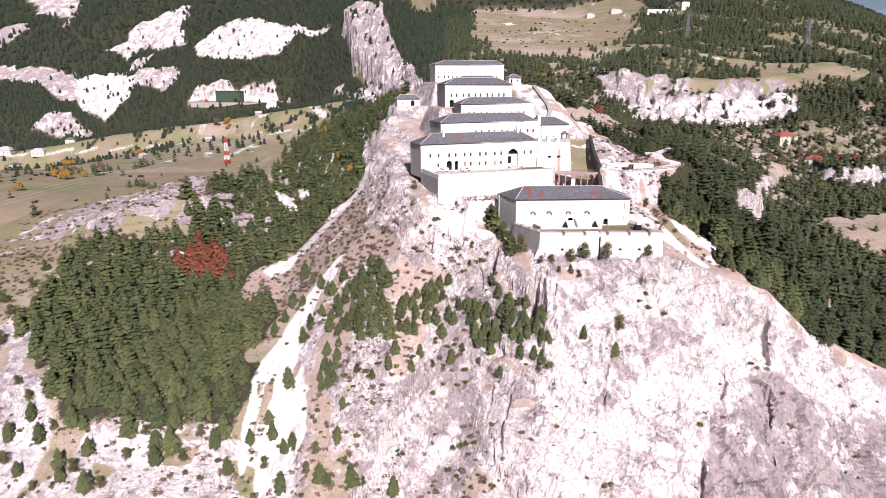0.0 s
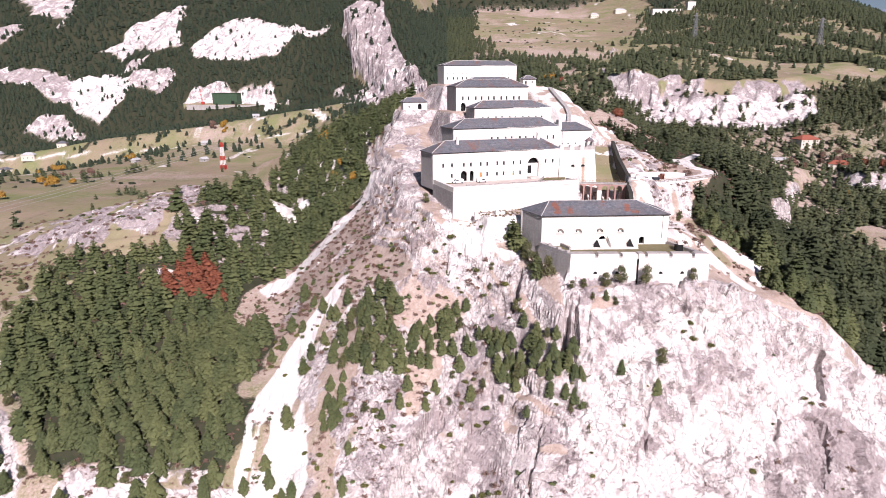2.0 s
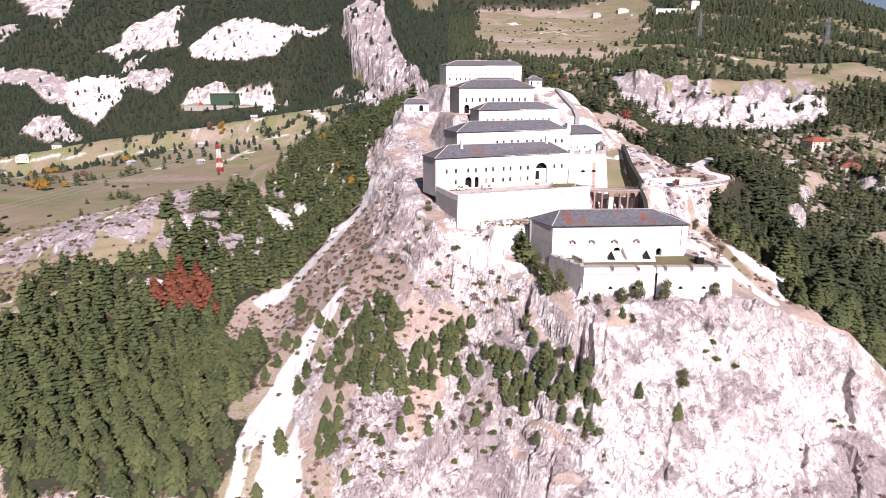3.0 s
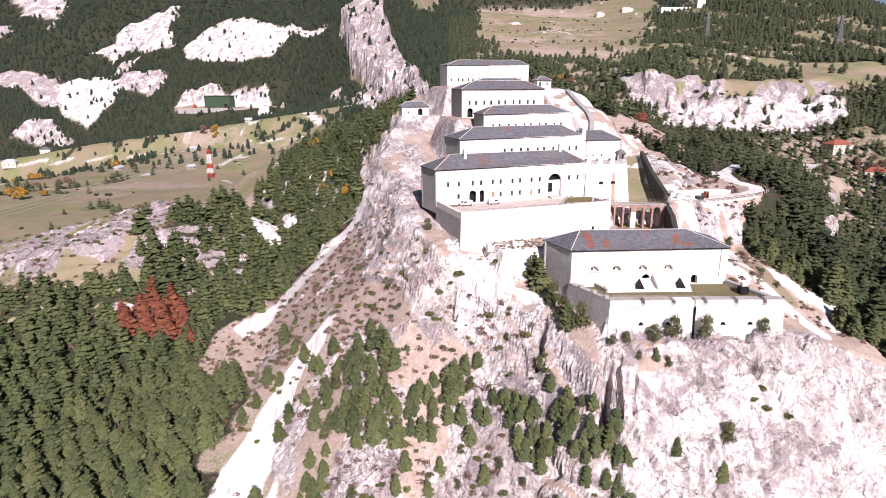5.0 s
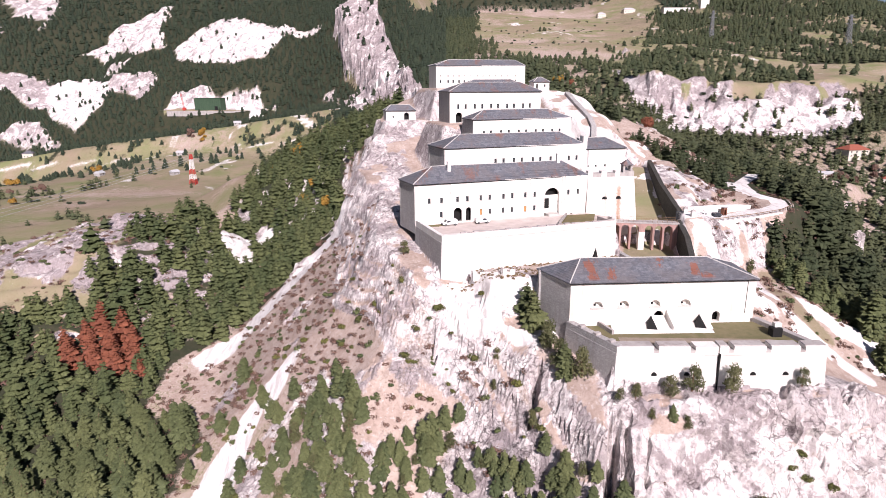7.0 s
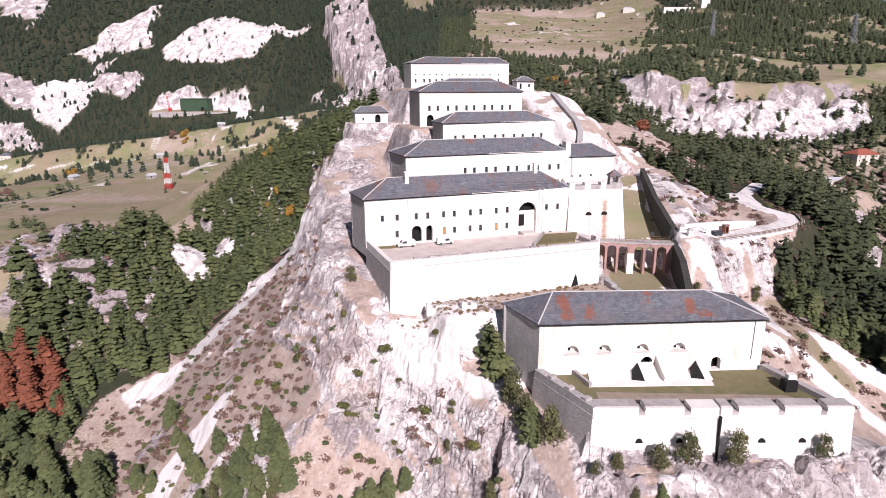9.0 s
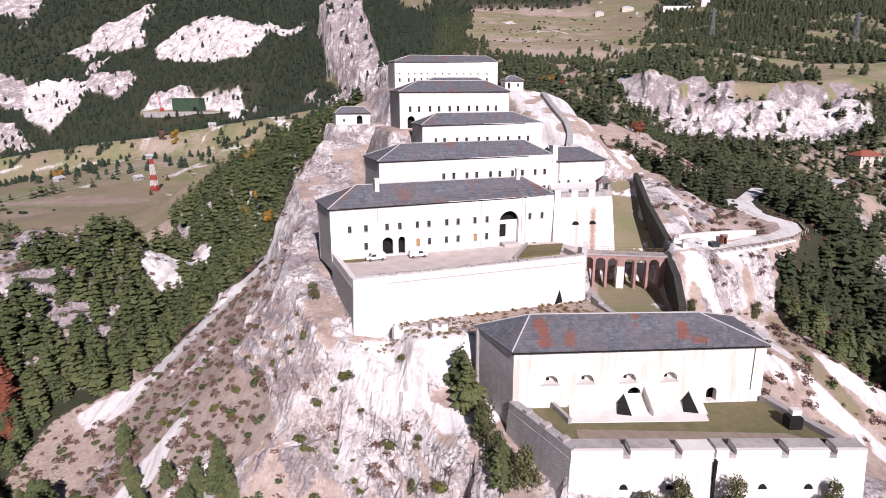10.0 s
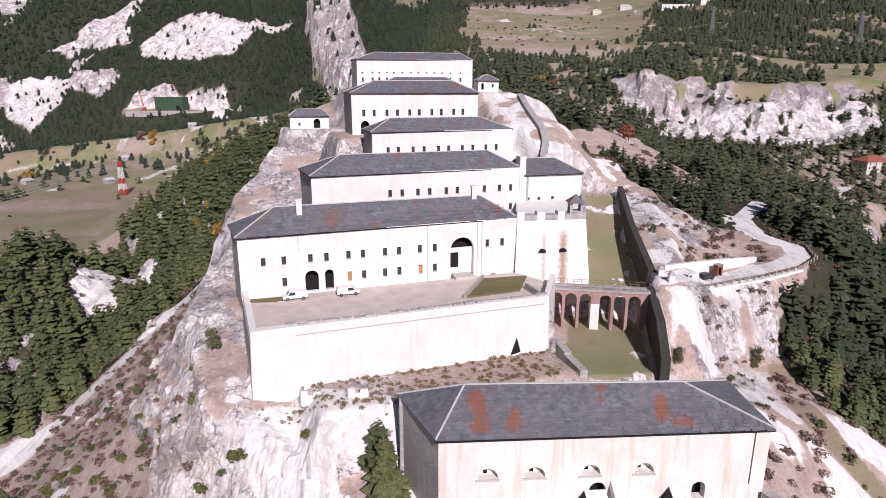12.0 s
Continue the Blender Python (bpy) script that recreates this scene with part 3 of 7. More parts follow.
def ground(x, y):
    x, y = np.asarray(x, float), np.asarray(y, float)
    h, _ = ground_parts(x, y)
    d, s = line_distance(x, y, ROAD)
    below = np.maximum(ramp(np.interp(x, [60, 74, 92, 108, 116], [281, 285.5, 293.5, 302.5, 310.5]) - y, 0.0, 4.0) * ramp(x, 76, 84), ramp(x, 116, 121))
    h = h + (np.interp(s, np.linspace(0, 1, 8), ROAD_Z) - h) * ramp(d, 19.0 - 6.0 * below, 3.2)
    for points, heights, outer, inner in BANKS:
        d, s = line_distance(x, y, points)
        h = h + (np.interp(s, np.linspace(0, 1, len(heights)), heights) - h) * ramp(d, outer, inner)
    d, s = line_distance(x, y, DITCH)
    h = h + (np.interp(s, np.linspace(0, 1, 4), DITCH_Z) - h) * ramp(d, 8.7, 7.9)
    return pads_on(x, y, h)


PADS += [
    (55, 226, 20, 7, 1, 44.9, 2.0),        # lawn of the lower battery
    (20, 272, 27, 10, 19, 58.0, 1.5),      # forecourt of the great barrack
    (22, 300, 24, 14, 18, 60.0, 6.0),
    (-335, 1022, 84, 14, -10, 62.5, 16.0),   # works platform under the mountain
    (60, 276, 9, 13, 5, 49.5, 2.5),        # the ditch under the bridge
    (29, 255.5, 21, 4.5, 19, 52.3, 5.0),
    (28, 335, 24, 12, 18, 76.0, 6.0),
    (18, 358, 24, 12, 17, 84.5, 6.0),
    (18, 420, 28, 14, 17, 97.5, 8.0),
    (-22, 398, 9, 7, 20, 83.0, 4.0),
    (43, 399, 6, 5, 17, 96.4, 5.0),
]


def axis(fine, step, lo, hi, grow, most, held=99.0, until=0.0, held_low=99.0, until_low=0.0):
    """Ticks with a given fine stretch and steps that grow outside it, held small up to a place on either side."""
    up, down = [], []
    s, v = step, fine[-1]
    while v < hi:
        s = min(s * grow, most, held if v < until else most)
        v += s
        up.append(v)
    s, v = step, fine[0]
    while v > lo:
        s = min(s * grow, most, held_low if v > until_low else most)
        v -= s
        down.append(v)
    return np.array(down[::-1] + list(fine) + up)


def grid_mesh(name, xs, ys, z):
    nx, ny = len(xs), len(ys)
    gx, gy = np.meshgrid(xs, ys)
    co = np.stack([gx.ravel(), gy.ravel(), z.ravel()], 1).astype(np.float32)
    i = (np.arange(ny - 1)[:, None] * nx + np.arange(nx - 1)[None, :]).ravel()
    quads = np.stack([i, i + 1, i + 1 + nx, i + nx], 1).astype(np.int32)
    me = bpy.data.meshes.new(name)
    me.vertices.add(len(co))
    me.vertices.foreach_set("co", co.ravel())
    me.loops.add(quads.size)
    me.loops.foreach_set("vertex_index", quads.ravel())
    me.polygons.add(len(quads))
    me.polygons.foreach_set("loop_start", np.arange(0, quads.size, 4, dtype=np.int32))
    me.polygons.foreach_set("use_smooth", np.ones(len(quads), bool))
    me.update(calc_edges=True)
    me.validate()
    return me


XS = axis(np.concatenate([np.arange(-185, -44, 1.6), np.arange(-43.5, 140, 0.76)]), 1.0, -2600, 3200, 1.05, 24, 5.5, 470, 6.5, -820)
YS = axis(np.concatenate([np.arange(177, 224, 0.45), np.arange(224, 300, 0.7), np.arange(300, 400, 1.1)]), 1.0, -300, 4400, 1.035, 28, 6.5, 1180)
GX, GY = np.meshgrid(XS, YS)
GZ = ground(GX, GY)
_, (rock_d, crag_d, knoll_d, bare, dull, pin_rock, n_big, n_mid, n_crag, cliff) = ground_parts(GX, GY)
gzy, gzx = np.gradient(GZ, YS, XS)
STEEP = np.hypot(gzx, gzy)


def forest_share(x, y, steep):
    """How much of the ground carries trees, 0 to 1, place by place."""
    n = fbm(x, y, 46, 3, 41)
    m = fbm(x, y, 16, 2, 42)
    edge = 5 * m
    left = np.interp(y, [200, 213, 262, 300], [-140, -150, -183, -186])
    west = ramp(x + 2.4 * edge, -68, -76) * ramp(x + 2 * edge - left, -6, 8) * ramp(y + 2.2 * edge, 196, 207) * ramp(y + edge, 312, 303)
    path = -84 + (y - 300) * 0.9                                         # the scree path bounds the wood to the south-east
    west = np.maximum(west, ramp(x - path + edge, -4, -9) * ramp(x, -140, -122) * ramp(y, 272, 284) * ramp(y, 372, 352))
    west = west * (1 - ramp(y, 262, 272) * ramp(x, -100, -92) * ramp(x - path, -9, -4))
    west = np.maximum(west, ramp(x, -44, -52) * ramp(x, -124, -108) * ramp(y, 340, 350) * ramp(y, 470, 430))
    west = np.maximum(west, ramp(x, -22, -40) * ramp(x + 0.12 * (y - 450), -128, -104) * ramp(y, 390, 425) * ramp(y + 60 * n, 640, 560) * ramp(n, -0.4, -0.1))
    hedge = np.abs(fbm(x, 0.5 * y, 70, 2, 49))
    plain = ramp(x, -60, -140) * (0.5 * ramp(hedge, 0.05, 0.02) * ramp(y, 420, 480) + 0.3 * ramp(y, 690, 760) * ramp(n, -0.1, 0.2) + 0.006 * ramp(y, 300, 350))
    bound = np.interp(y, [232, 240, 256, 267, 279, 288, 298, 320, 345, 390, 440, 500, 600], [142, 121, 110, 105, 101, 101, 110, 122, 98, 76, 64, 56, 50])
    east = ramp(x - bound + 0.5 * edge, -1, 3) * ramp(y - np.interp(x, [120, 146, 181], [232, 234, 242]), 0, 4) * ramp(y, 690, 650) * ramp(n + 0.35 * ramp(y, 400, 330), -0.42, -0.2) * ramp(x, 520, 460)
    dale = ramp(x + edge, 236, 262) * ramp(x, 440, 400) * ramp(y + edge, 500, 525) * ramp(y, 628, 605)
    east = east * (1 - 0.6 * dale)
    lumps = fbm(x, 0.42 * y, 34, 3, 44)
    hill = np.clip(0.24 + 0.7 * ramp(lumps, -0.12, 0.18) + 0.2 * ramp(y, 1050, 1400), 0, 0.95) * ramp(x, 60, 130) * ramp(y, 660, 720) * ramp(y, 2400, 1900)
    hill = np.maximum(hill, 0.75 * region(x, y, HILL_WOOD, 22 * lumps, 12) * ramp(lumps, -0.4, -0.1) * ramp(y, 600, 660)) * (1 - 0.97 * region(x, y, PASTURE, 10 * lumps, 8))
    hill = hill * ramp(x - (0.19 + 0.11 * ramp(y, 850, 1150)) * y, -30, 20)
    top = ramp(y, 1650, 1850) * ramp(fbm(x, y, 300, 3, 45), -0.62, -0.4)
    foot = np.interp(x, [-2400, -900, -700, -227, -110, -60, 0], [1560, 1150, 1100, 925, 800, 725, 660])
    mountain = ramp(x, 10, -50) * ramp((y - foot) * 0.88 + 40 * n + 60 * ramp(x, -180, -260), 0, 30)
    meadow_wood = 0.5 * ramp(x, -60, 10) * ramp(x, 260, 150) * ramp(y, 700, 800) * ramp(fbm(x, y, 150, 3, 47), 0.25, 0.4)
    meadow_wood = np.maximum(meadow_wood, ramp(y, 620, 760) * ramp(x - (y - 700) * 0.06 + edge, 30, 0) * ramp(x, -140, -100))
    meadow_wood = np.maximum(meadow_wood, 0.8 * ramp(np.abs(x - 90 - 0.05 * (y - 900)), 60, 30) * ramp(y, 640, 700) * ramp(y, 930, 850) * ramp(n, -0.2, 0.1))
    ridge = 0.85 * ramp(x - 0.40 * y, -60, 40) * ramp(y, 950, 1250) * ramp(fbm(x, 0.5 * y, 70, 3, 48), -0.45, -0.1)
    share = np.maximum.reduce([west, plain, east, hill, top, mountain, meadow_wood, ridge])
    kept = np.maximum(ramp(x, 96, 100) * ramp(y, 262, 268) * ramp(y, 350, 335), ramp(x, -100, -160) * ramp(y, 800, 840))   # woods that cling to steep banks
    return share * np.maximum(ramp(steep, 1.5, 1.05), kept)


CRAG_FACE = ramp(crag_d, -8, 0) * ramp(crag_d, 54, 42) * ramp(GX, 178, 190) * ramp(GX, 372, 350)
WOOD_SHARE = (1 - 0.95 * CRAG_FACE * ramp(fbm(GX, GY, 9, 3, 76), 0.46, 0.4)) * forest_share(GX, GY, STEEP) * (1 - 0.97 * bare) * (1 - 0.9 * pin_rock) * ramp(line_distance(GX, GY, [(-400, 1030), (-262, 1008)])[0], 12, 17)
front = ramp(GX, 18, 40) * ramp(GY, 250, 235)                       # the cleaner eastern half of the great cliff
west_rim = ramp(rock_d, 6, 0) * ramp(rock_d, -24, -12) * ramp(GX, 30, 14) * ramp(GY, 430, 400)
near_rock = cliff * ramp(STEEP, 0.3, 0.7) * ramp(fbm(GX, GY, 13, 4, 51) + 0.55 * front + 0.9 * np.clip(STEEP - 1.1, -0.5, 0.6), -0.25, 0.12)
rock_mask = np.maximum.reduce([near_rock, ramp(STEEP, 1.3, 1.7) * ramp(GY, 520, 480) * (1 - ramp(GX, 94, 100) * ramp(GY, 262, 268) * ramp(GY, 350, 335)), ramp(STEEP, 0.7, 1.0) * ramp(np.hypot(GX - 342, GY - 514), 40, 30), bare, pin_rock, ramp(crag_d, -14, 4) * ramp(crag_d, 58, 44) * ramp(STEEP, 0.25, 0.45) * ramp(fbm(GX, GY, 15, 4, 77) + 0.5 * ramp(crag_d, 10, 30) + ramp(GX, 215, 205), -0.25, 0.1) * ramp(GX, 166, 174) * ramp(GX, 372, 350),
                               ramp(knoll_d, 26, 4) * ramp(fbm(GX, GY, 12, 4, 53), -0.2, 0.15) * 0.9,
                               0.9 * ramp(GX - np.interp(GY, [200, 213, 262, 300], [-140, -150, -183, -186]), 2, -6) * ramp(GX, -330, -260) * ramp(GY, 310, 280) * ramp(fbm(GX, GY, 20, 4, 57), -0.1, 0.1),
                               ramp(GY + 4 * n_mid, 204, 199) * ramp(GX, -38, -56) * ramp(fbm(GX, GY, 12, 3, 64), -0.2, 0.2),
                               0.85 * ramp(GX, -100, -118) * ramp(GX, -260, -235) * ramp(GY, 312, 322) * ramp(GY, 385, 365) * ramp(fbm(GX, GY, 11, 4, 65), -0.12, 0.1),
                               0.9 * ramp(rock_d, -14, -7) * ramp(rock_d, 5, 1) * ramp(GX, 28, 34) * ramp(GY, 236, 226) * ramp(fbm(GX, GY, 7, 3, 67), -0.4, -0.05),
                               0.95 * west_rim * ramp(fbm(GX, GY, 10, 4, 58), -0.35, -0.05)])
east_bank = ramp(GX, 88, 93) * ramp(GY, 264, 270) * ramp(GY, 350, 335)
rock_mask = np.maximum(rock_mask * (1 - east_bank), 0.8 * ramp(GX, 76, 79) * ramp(GX, 112, 98) * ramp(GY, 258, 266) * ramp(GY, 352, 338) * ramp(fbm(GX, GY, 10, 4, 78), -0.22, 0.12))
d_a, s_a = line_distance(GX, GY, [(-46, 346), (-62, 324), (-79, 304), (-90, 289)])
d_b, _ = line_distance(GX, GY, [(-92, 402), (-100, 384), (-96, 366)])
d_c, s_c = line_distance(GX, GY, [(-46, 264), (-61, 242), (-64, 216), (-62, 196)])
d_e, _ = line_distance(GX, GY, [(84, 268), (100, 262), (118, 255)])
d_f, _ = line_distance(GX, GY, [(78, 262), (92, 250), (104, 240)])
stripes = ramp(fbm(GX - 0.15 * GY, GY * 0.14, 4.0, 3, 54), -0.42, -0.02)
scree_mask = np.maximum.reduce([ramp(d_a + 1.6 * n_mid + 1.2 * n_crag, 6.5, 3.0) * ramp(s_a, 1.0, 0.86), ramp(d_b, 9, 6), ramp(d_c + 2 * n_mid, np.interp(s_c, [0, 0.4, 1], [4, 9, 14]), np.interp(s_c, [0, 0.4, 1], [1, 6, 10])) * stripes, ramp(d_e + 1.5 * n_mid, 5, 2.5), ramp(d_f + 1.5 * n_mid, 5.5, 2.5) * stripes])
d_r, _ = line_distance(GX, GY, ROAD)
scree_mask = np.maximum(scree_mask, 0.6 * ramp(line_distance(GX, GY, [(58, 266), (61, 280), (66, 300), (72, 340)])[0], 9, 7) * ramp(fbm(GX, GY, 4, 3, 73), 0.3, 0.45))
scree_mask = np.maximum(scree_mask, 0.75 * ramp(line_distance(GX, GY, [(55, 340), (58, 358), (56, 374), (54, 394)])[0], 16, 10) * ramp(fbm(GX, GY, 7, 3, 79), -0.45, -0.05))
scree_mask = np.maximum(scree_mask, ramp(d_r, 2.9, 2.4))
for track, half in (([(-640, 850), (-554, 842), (-502, 836), (-352, 815), (-287, 801), (-236, 804), (-150, 790)], 2.2), ([(-206, 624), (-130, 520), (-110, 470)], 3.0), ([(-239, 702), (-233, 761)], 3.5),
                    ([(-285, 1020), (-230, 930), (-187, 850), (-135, 790)], 5.0), ([(141, 1188), (192, 1239), (206, 1176)], 4.0)):
    scree_mask = np.maximum(scree_mask, 0.56 * ramp(line_distance(GX, GY, track)[0] + 1.5 * n_mid, half + 3.0, half - 1.0))
d_g, _ = line_distance(GX, GY, [(-405, 1042), (-275, 1010), (-240, 905), (-130, 845), (-60, 760)])
scree_mask = np.maximum(scree_mask, ramp(d_g, 11, 6) * ramp(fbm(GX, GY, 30, 3, 59), -0.5, -0.2) * ramp(GY, 820, 900) + 0.8 * ramp(d_g, 5, 3) * ramp(GY, 900, 840))
scree_mask = np.maximum(scree_mask, 0.6 * ramp(fbm(GX, 0.6 * GY, 26, 4, 61), 0.44, 0.52) * ramp(GY, 560, 640) * (1 - WOOD_SHARE) * ramp(GY, 2200, 1700))
scree_mask = np.maximum(scree_mask, ramp(rock_d, -3, -8) * ramp(GX, 70, 76) * ramp(GX, 122, 112) * ramp(GY, 236, 246) * ramp(GY, 400, 360) * ramp(fbm(GX, GY, 6, 4, 62), 0.1, 0.3))
scree_mask = np.where(d_r > 4.0, scree_mask * (1 - 0.9 * east_bank), scree_mask)
scree_mask = np.maximum(scree_mask, ramp(line_distance(GX, GY, [(20, 238), (16, 244), (4, 246)])[0], 8, 5) * ramp(fbm(GX, GY, 8, 3, 63), -0.6, -0.3))
grass_mask = np.clip(0.58 + 0.5 * n_big + 0.25 * n_mid, 0, 1) * (1 - 0.75 * ramp(rock_d, 60, 10) * ramp(GY, 500, 420))
grass_mask = grass_mask + 0.22 * ramp(GY, 380, 430) * ramp(GX, -50, -90) + 0.22 * ramp(GY, 660, 720) * ramp(GX - 0.2 * GY, -20, 60)
grass_mask = np.maximum(grass_mask, 0.95 * ramp(line_distance(GX, GY, [(58, 264), (61, 280), (66, 300), (72, 340)])[0], 9, 6))
grass_mask = np.maximum(grass_mask, 0.36 * ramp(line_distance(GX, GY, [(10, 250.5), (46, 262)])[0] + 2 * n_mid, 9, 5) * (1 + 0.5 * n_mid))
d_s, _ = line_distance(GX, GY, [(-5, 263), (-14, 257), (-14, 248), (-8, 240), (-10, 232)])
dirt_mask = 0.5 * cliff * (1 - front) * ramp(STEEP, 1.9, 1.2) * ramp(fbm(GX, GY, 15, 4, 56), 0.1, 0.35)
dirt_mask = np.maximum(dirt_mask, 0.42 * ramp(d_s, 6, 3))
dirt_mask = np.maximum(dirt_mask, 0.5 * ramp(line_distance(GX, GY, [(-48, 243), (-30, 228), (-10, 214), (14, 208), (34, 206)])[0], 9, 4) * ramp(fbm(GX, GY, 7, 3, 70), -0.25, 0.15))
dirt_mask = np.maximum(dirt_mask, 0.8 * ramp(line_distance(GX, GY, [(96, 276), (108, 262), (116, 246), (132, 236), (165, 238)])[0], 5, 2.5) * ramp(fbm(GX, GY, 8, 3, 71), -0.3, 0.1))
dirt_mask = np.maximum(dirt_mask, 0.5 * ramp(line_distance(GX, GY, [(0, 250), (12, 251)])[0], 5, 2))
brow = ramp(line_distance(GX, GY, [(97.8, 278.6), (95.6, 266.9), (96.6, 257.6), (100.5, 251.9)])[0] + 1.5 * n_mid, 4.5, 2.0)
scree_mask, rock_mask, grass_mask = scree_mask * (1 - brow), rock_mask * (1 - brow), np.maximum(grass_mask, 0.7 * brow)
# greyer rock: the eastern foot of the great cliff, and the earthy crown of the crag
grey_mask = 0.75 * ramp(GX - (92 + 0.65 * (GY - 189)) + 5 * n_mid, -2, 3) * ramp(GY - (216 + 0.15 * (GX - 109)), 3, -4) * ramp(GY, 250, 240)
grey_mask = np.maximum(grey_mask, 0.22 * ramp(GX, 34, 22) * ramp(GY, 300, 280) * cliff * ramp(fbm(GX, GY, 18, 3, 72), -0.3, 0.2))
grey_mask = np.maximum(grey_mask, 0.95 * ramp(crag_d + 8 * n_mid, 26, 8) * ramp(crag_d, -30, -10) * ramp(GX, 178, 190) * ramp(GX, 400, 372) * ramp(GY, 760, 720))
grey_mask = np.maximum.reduce([grey_mask, 0.8 * ramp(knoll_d, 40, 10), 0.5 * CRAG_FACE, dull, 0.6 * pin_rock, 0.1 * front * cliff])
grey_mask = np.maximum(grey_mask, 0.15 * west_rim)
# freshly broken white faces: the eastern half of the great cliff, the knob below the forecourt, the far quarry faces
clean_mask = np.maximum.reduce([0.75 * front * cliff * (1 - grey_mask), ramp(line_distance(GX, GY, [(-4, 246), (8, 243), (18, 238)])[0], 13, 5), 0.9 * bare * (1 - dull), 0.9 * CRAG_FACE * ramp(crag_d, 14, 30), 0.6 * ramp(GX, -50, -60) * ramp(GY, 205, 198)])


def cells(x, y, z, seed):
    """Random value of the nearest scattered cell, in unit cells: broken blocks of rock."""
    ix, iy, iz = np.floor(x), np.floor(y), np.floor(z)
    best, value = np.full(x.shape, 9.0), np.zeros(x.shape)
    for dx in (-1, 0, 1):
        for dy in (-1, 0, 1):
            for dz in (-1, 0, 1):
                cx, cy, cz = ix + dx, iy + dy, iz + dz
                k = cx * 57 + cz * 131
                px, py, pz = cx + hash2(k, cy, seed), cy + hash2(k, cy, seed + 1), cz + hash2(k, cy, seed + 2)
                d = (x - px) ** 2 + (y - py) ** 2 + (z - pz) ** 2
                near = d < best
                best, value = np.where(near, d, best), np.where(near, hash2(k, cy, seed + 3), value)
    return value


# open joints run down the great cliff
CLEFTS = [(32.6, 218, 31.0, 201, 16.0, 1.0), (36.6, 213, 36.0, 200, 8.0, 0.6), (127.5, 231, 126, 219, 7.0, 0.8), (125, 216, 121.5, 206, 6.0, 0.5), (109, 216, 101, 202, 3.5, 0.4), (91, 190, 86.5, 178, 7.0, 0.7), (2, 247, 3.2, 241.5, 7.0, 0.55),
          (-5, 243, -4, 237, 7.0, 0.55), (7.5, 244, 8.5, 240, 8.0, 0.6), (19, 228, 17, 220, 11.0, 0.75), (70, 213, 79, 208, 4.0, 0.4), (180, 226, 177, 214, 7.0, 0.9), (94, 218, 98, 213, 4.0, 0.4), (40, 209, 38.5, 204, 4.0, 0.4), (58, 200, 55, 190, 4.0, 0.4), (24, 196, 20, 184, 4.0, 0.5)]
for ax, ay, bx, by, deep, half in CLEFTS:
    d, s = line_distance(GX + 1.1 * fbm(GX, GY, 6, 3, 95), GY, [(ax, ay), ((ax + bx) / 2 + 1.2 * math.sin(7 * ax), (ay + by) / 2), (bx, by)])
    GZ = GZ - deep * ramp(d, half + 0.3, half * 0.6) * ramp(rock_d, 0.2, 2.5) * ramp(s, 1.0, 0.7) * ramp(s, 0.0, 0.08)

# the rock breaks into tilted blocks: push the steep ground out and in along its normal
pad_free = np.ones_like(GX)
for px, py, hl, hd, turn, z, soft in PADS:
    c, s = math.cos(radians(turn)), math.sin(radians(turn))
    pad_free *= ramp(np.maximum(np.abs((GX - px) * c + (GY - py) * s) - hl, np.abs(-(GX - px) * s + (GY - py) * c) - hd), 0.5, 4)
front_rim = ramp(rock_d, -6, -2) * ramp(GX, 28, 34) * ramp(GY, 232, 222) * pad_free
bulge = np.clip(np.maximum(np.maximum(np.maximum(cliff, front_rim), 0.8 * west_rim * pad_free) * rock_mask, 0.7 * ramp(knoll_d, 30, 6) * rock_mask), 0, 1) * (d_r > 6)
sel = bulge > 0.03
bx, by, bz = GX[sel], GY[sel], GZ[sel]
wx_, wy_ = 2.2 * fbm(bx + bz * 0.7, by, 9, 2, 91), 2.2 * fbm(bx, by + bz * 0.7, 9, 2, 92)
u, v, w = (bx + wx_) * 0.9 + 0.35 * bz, by + wy_ + 0.15 * bx, bz * 0.8 - 0.3 * bx
push = 4.6 * (cells(u / 19, v / 19, w / 15, 3) - 0.5) + 3.4 * (cells(u / 8, v / 8, w / 7, 7) - 0.5) + (1.6 * (cells(u / 3.6, v / 3.6, w / 3.2, 11) - 0.5) + 0.75 * (cells(u / 1.7, v / 1.7, w / 1.5, 15) - 0.5)) * np.where(bx > 30, 1.0, ramp(STEEP[sel], 2.4, 1.0))
push = push * bulge[sel] * (1 - 0.4 * ramp(bx, 24, 14))
inv = 1.0 / np.sqrt(1 + gzx[sel] ** 2 + gzy[sel] ** 2)
OX, OY, OZ = np.zeros_like(GX), np.zeros_like(GX), np.zeros_like(GX)
OX[sel], OY[sel], OZ[sel] = -gzx[sel] * inv * push * 0.6, -gzy[sel] * inv * push * 0.6, inv * push
# the farther cliffs break into larger blocks
rough = np.clip(np.maximum.reduce([CRAG_FACE * rock_mask, pin_rock, 0.8 * bare]), 0, 1) * (GY > 480)
sel = rough > 0.05
bx, by, bz = GX[sel], GY[sel], GZ[sel]
u, v, w = bx + 0.4 * bz, by, bz - 0.4 * bx
push = (9 * (cells(u / 34, v / 34, w / 15, 21) - 0.5) + 6 * (cells(u / 13, v / 13, w / 7, 25) - 0.5)) * rough[sel]
inv = 1.0 / np.sqrt(1 + gzx[sel] ** 2 + gzy[sel] ** 2)
OX[sel], OY[sel], OZ[sel] = -gzx[sel] * inv * push * 0.5, -gzy[sel] * inv * push * 0.5, inv * push
bulge = np.maximum(bulge, rough)
GZ = GZ + OZ
me = grid_mesh("ground", XS, YS, GZ)
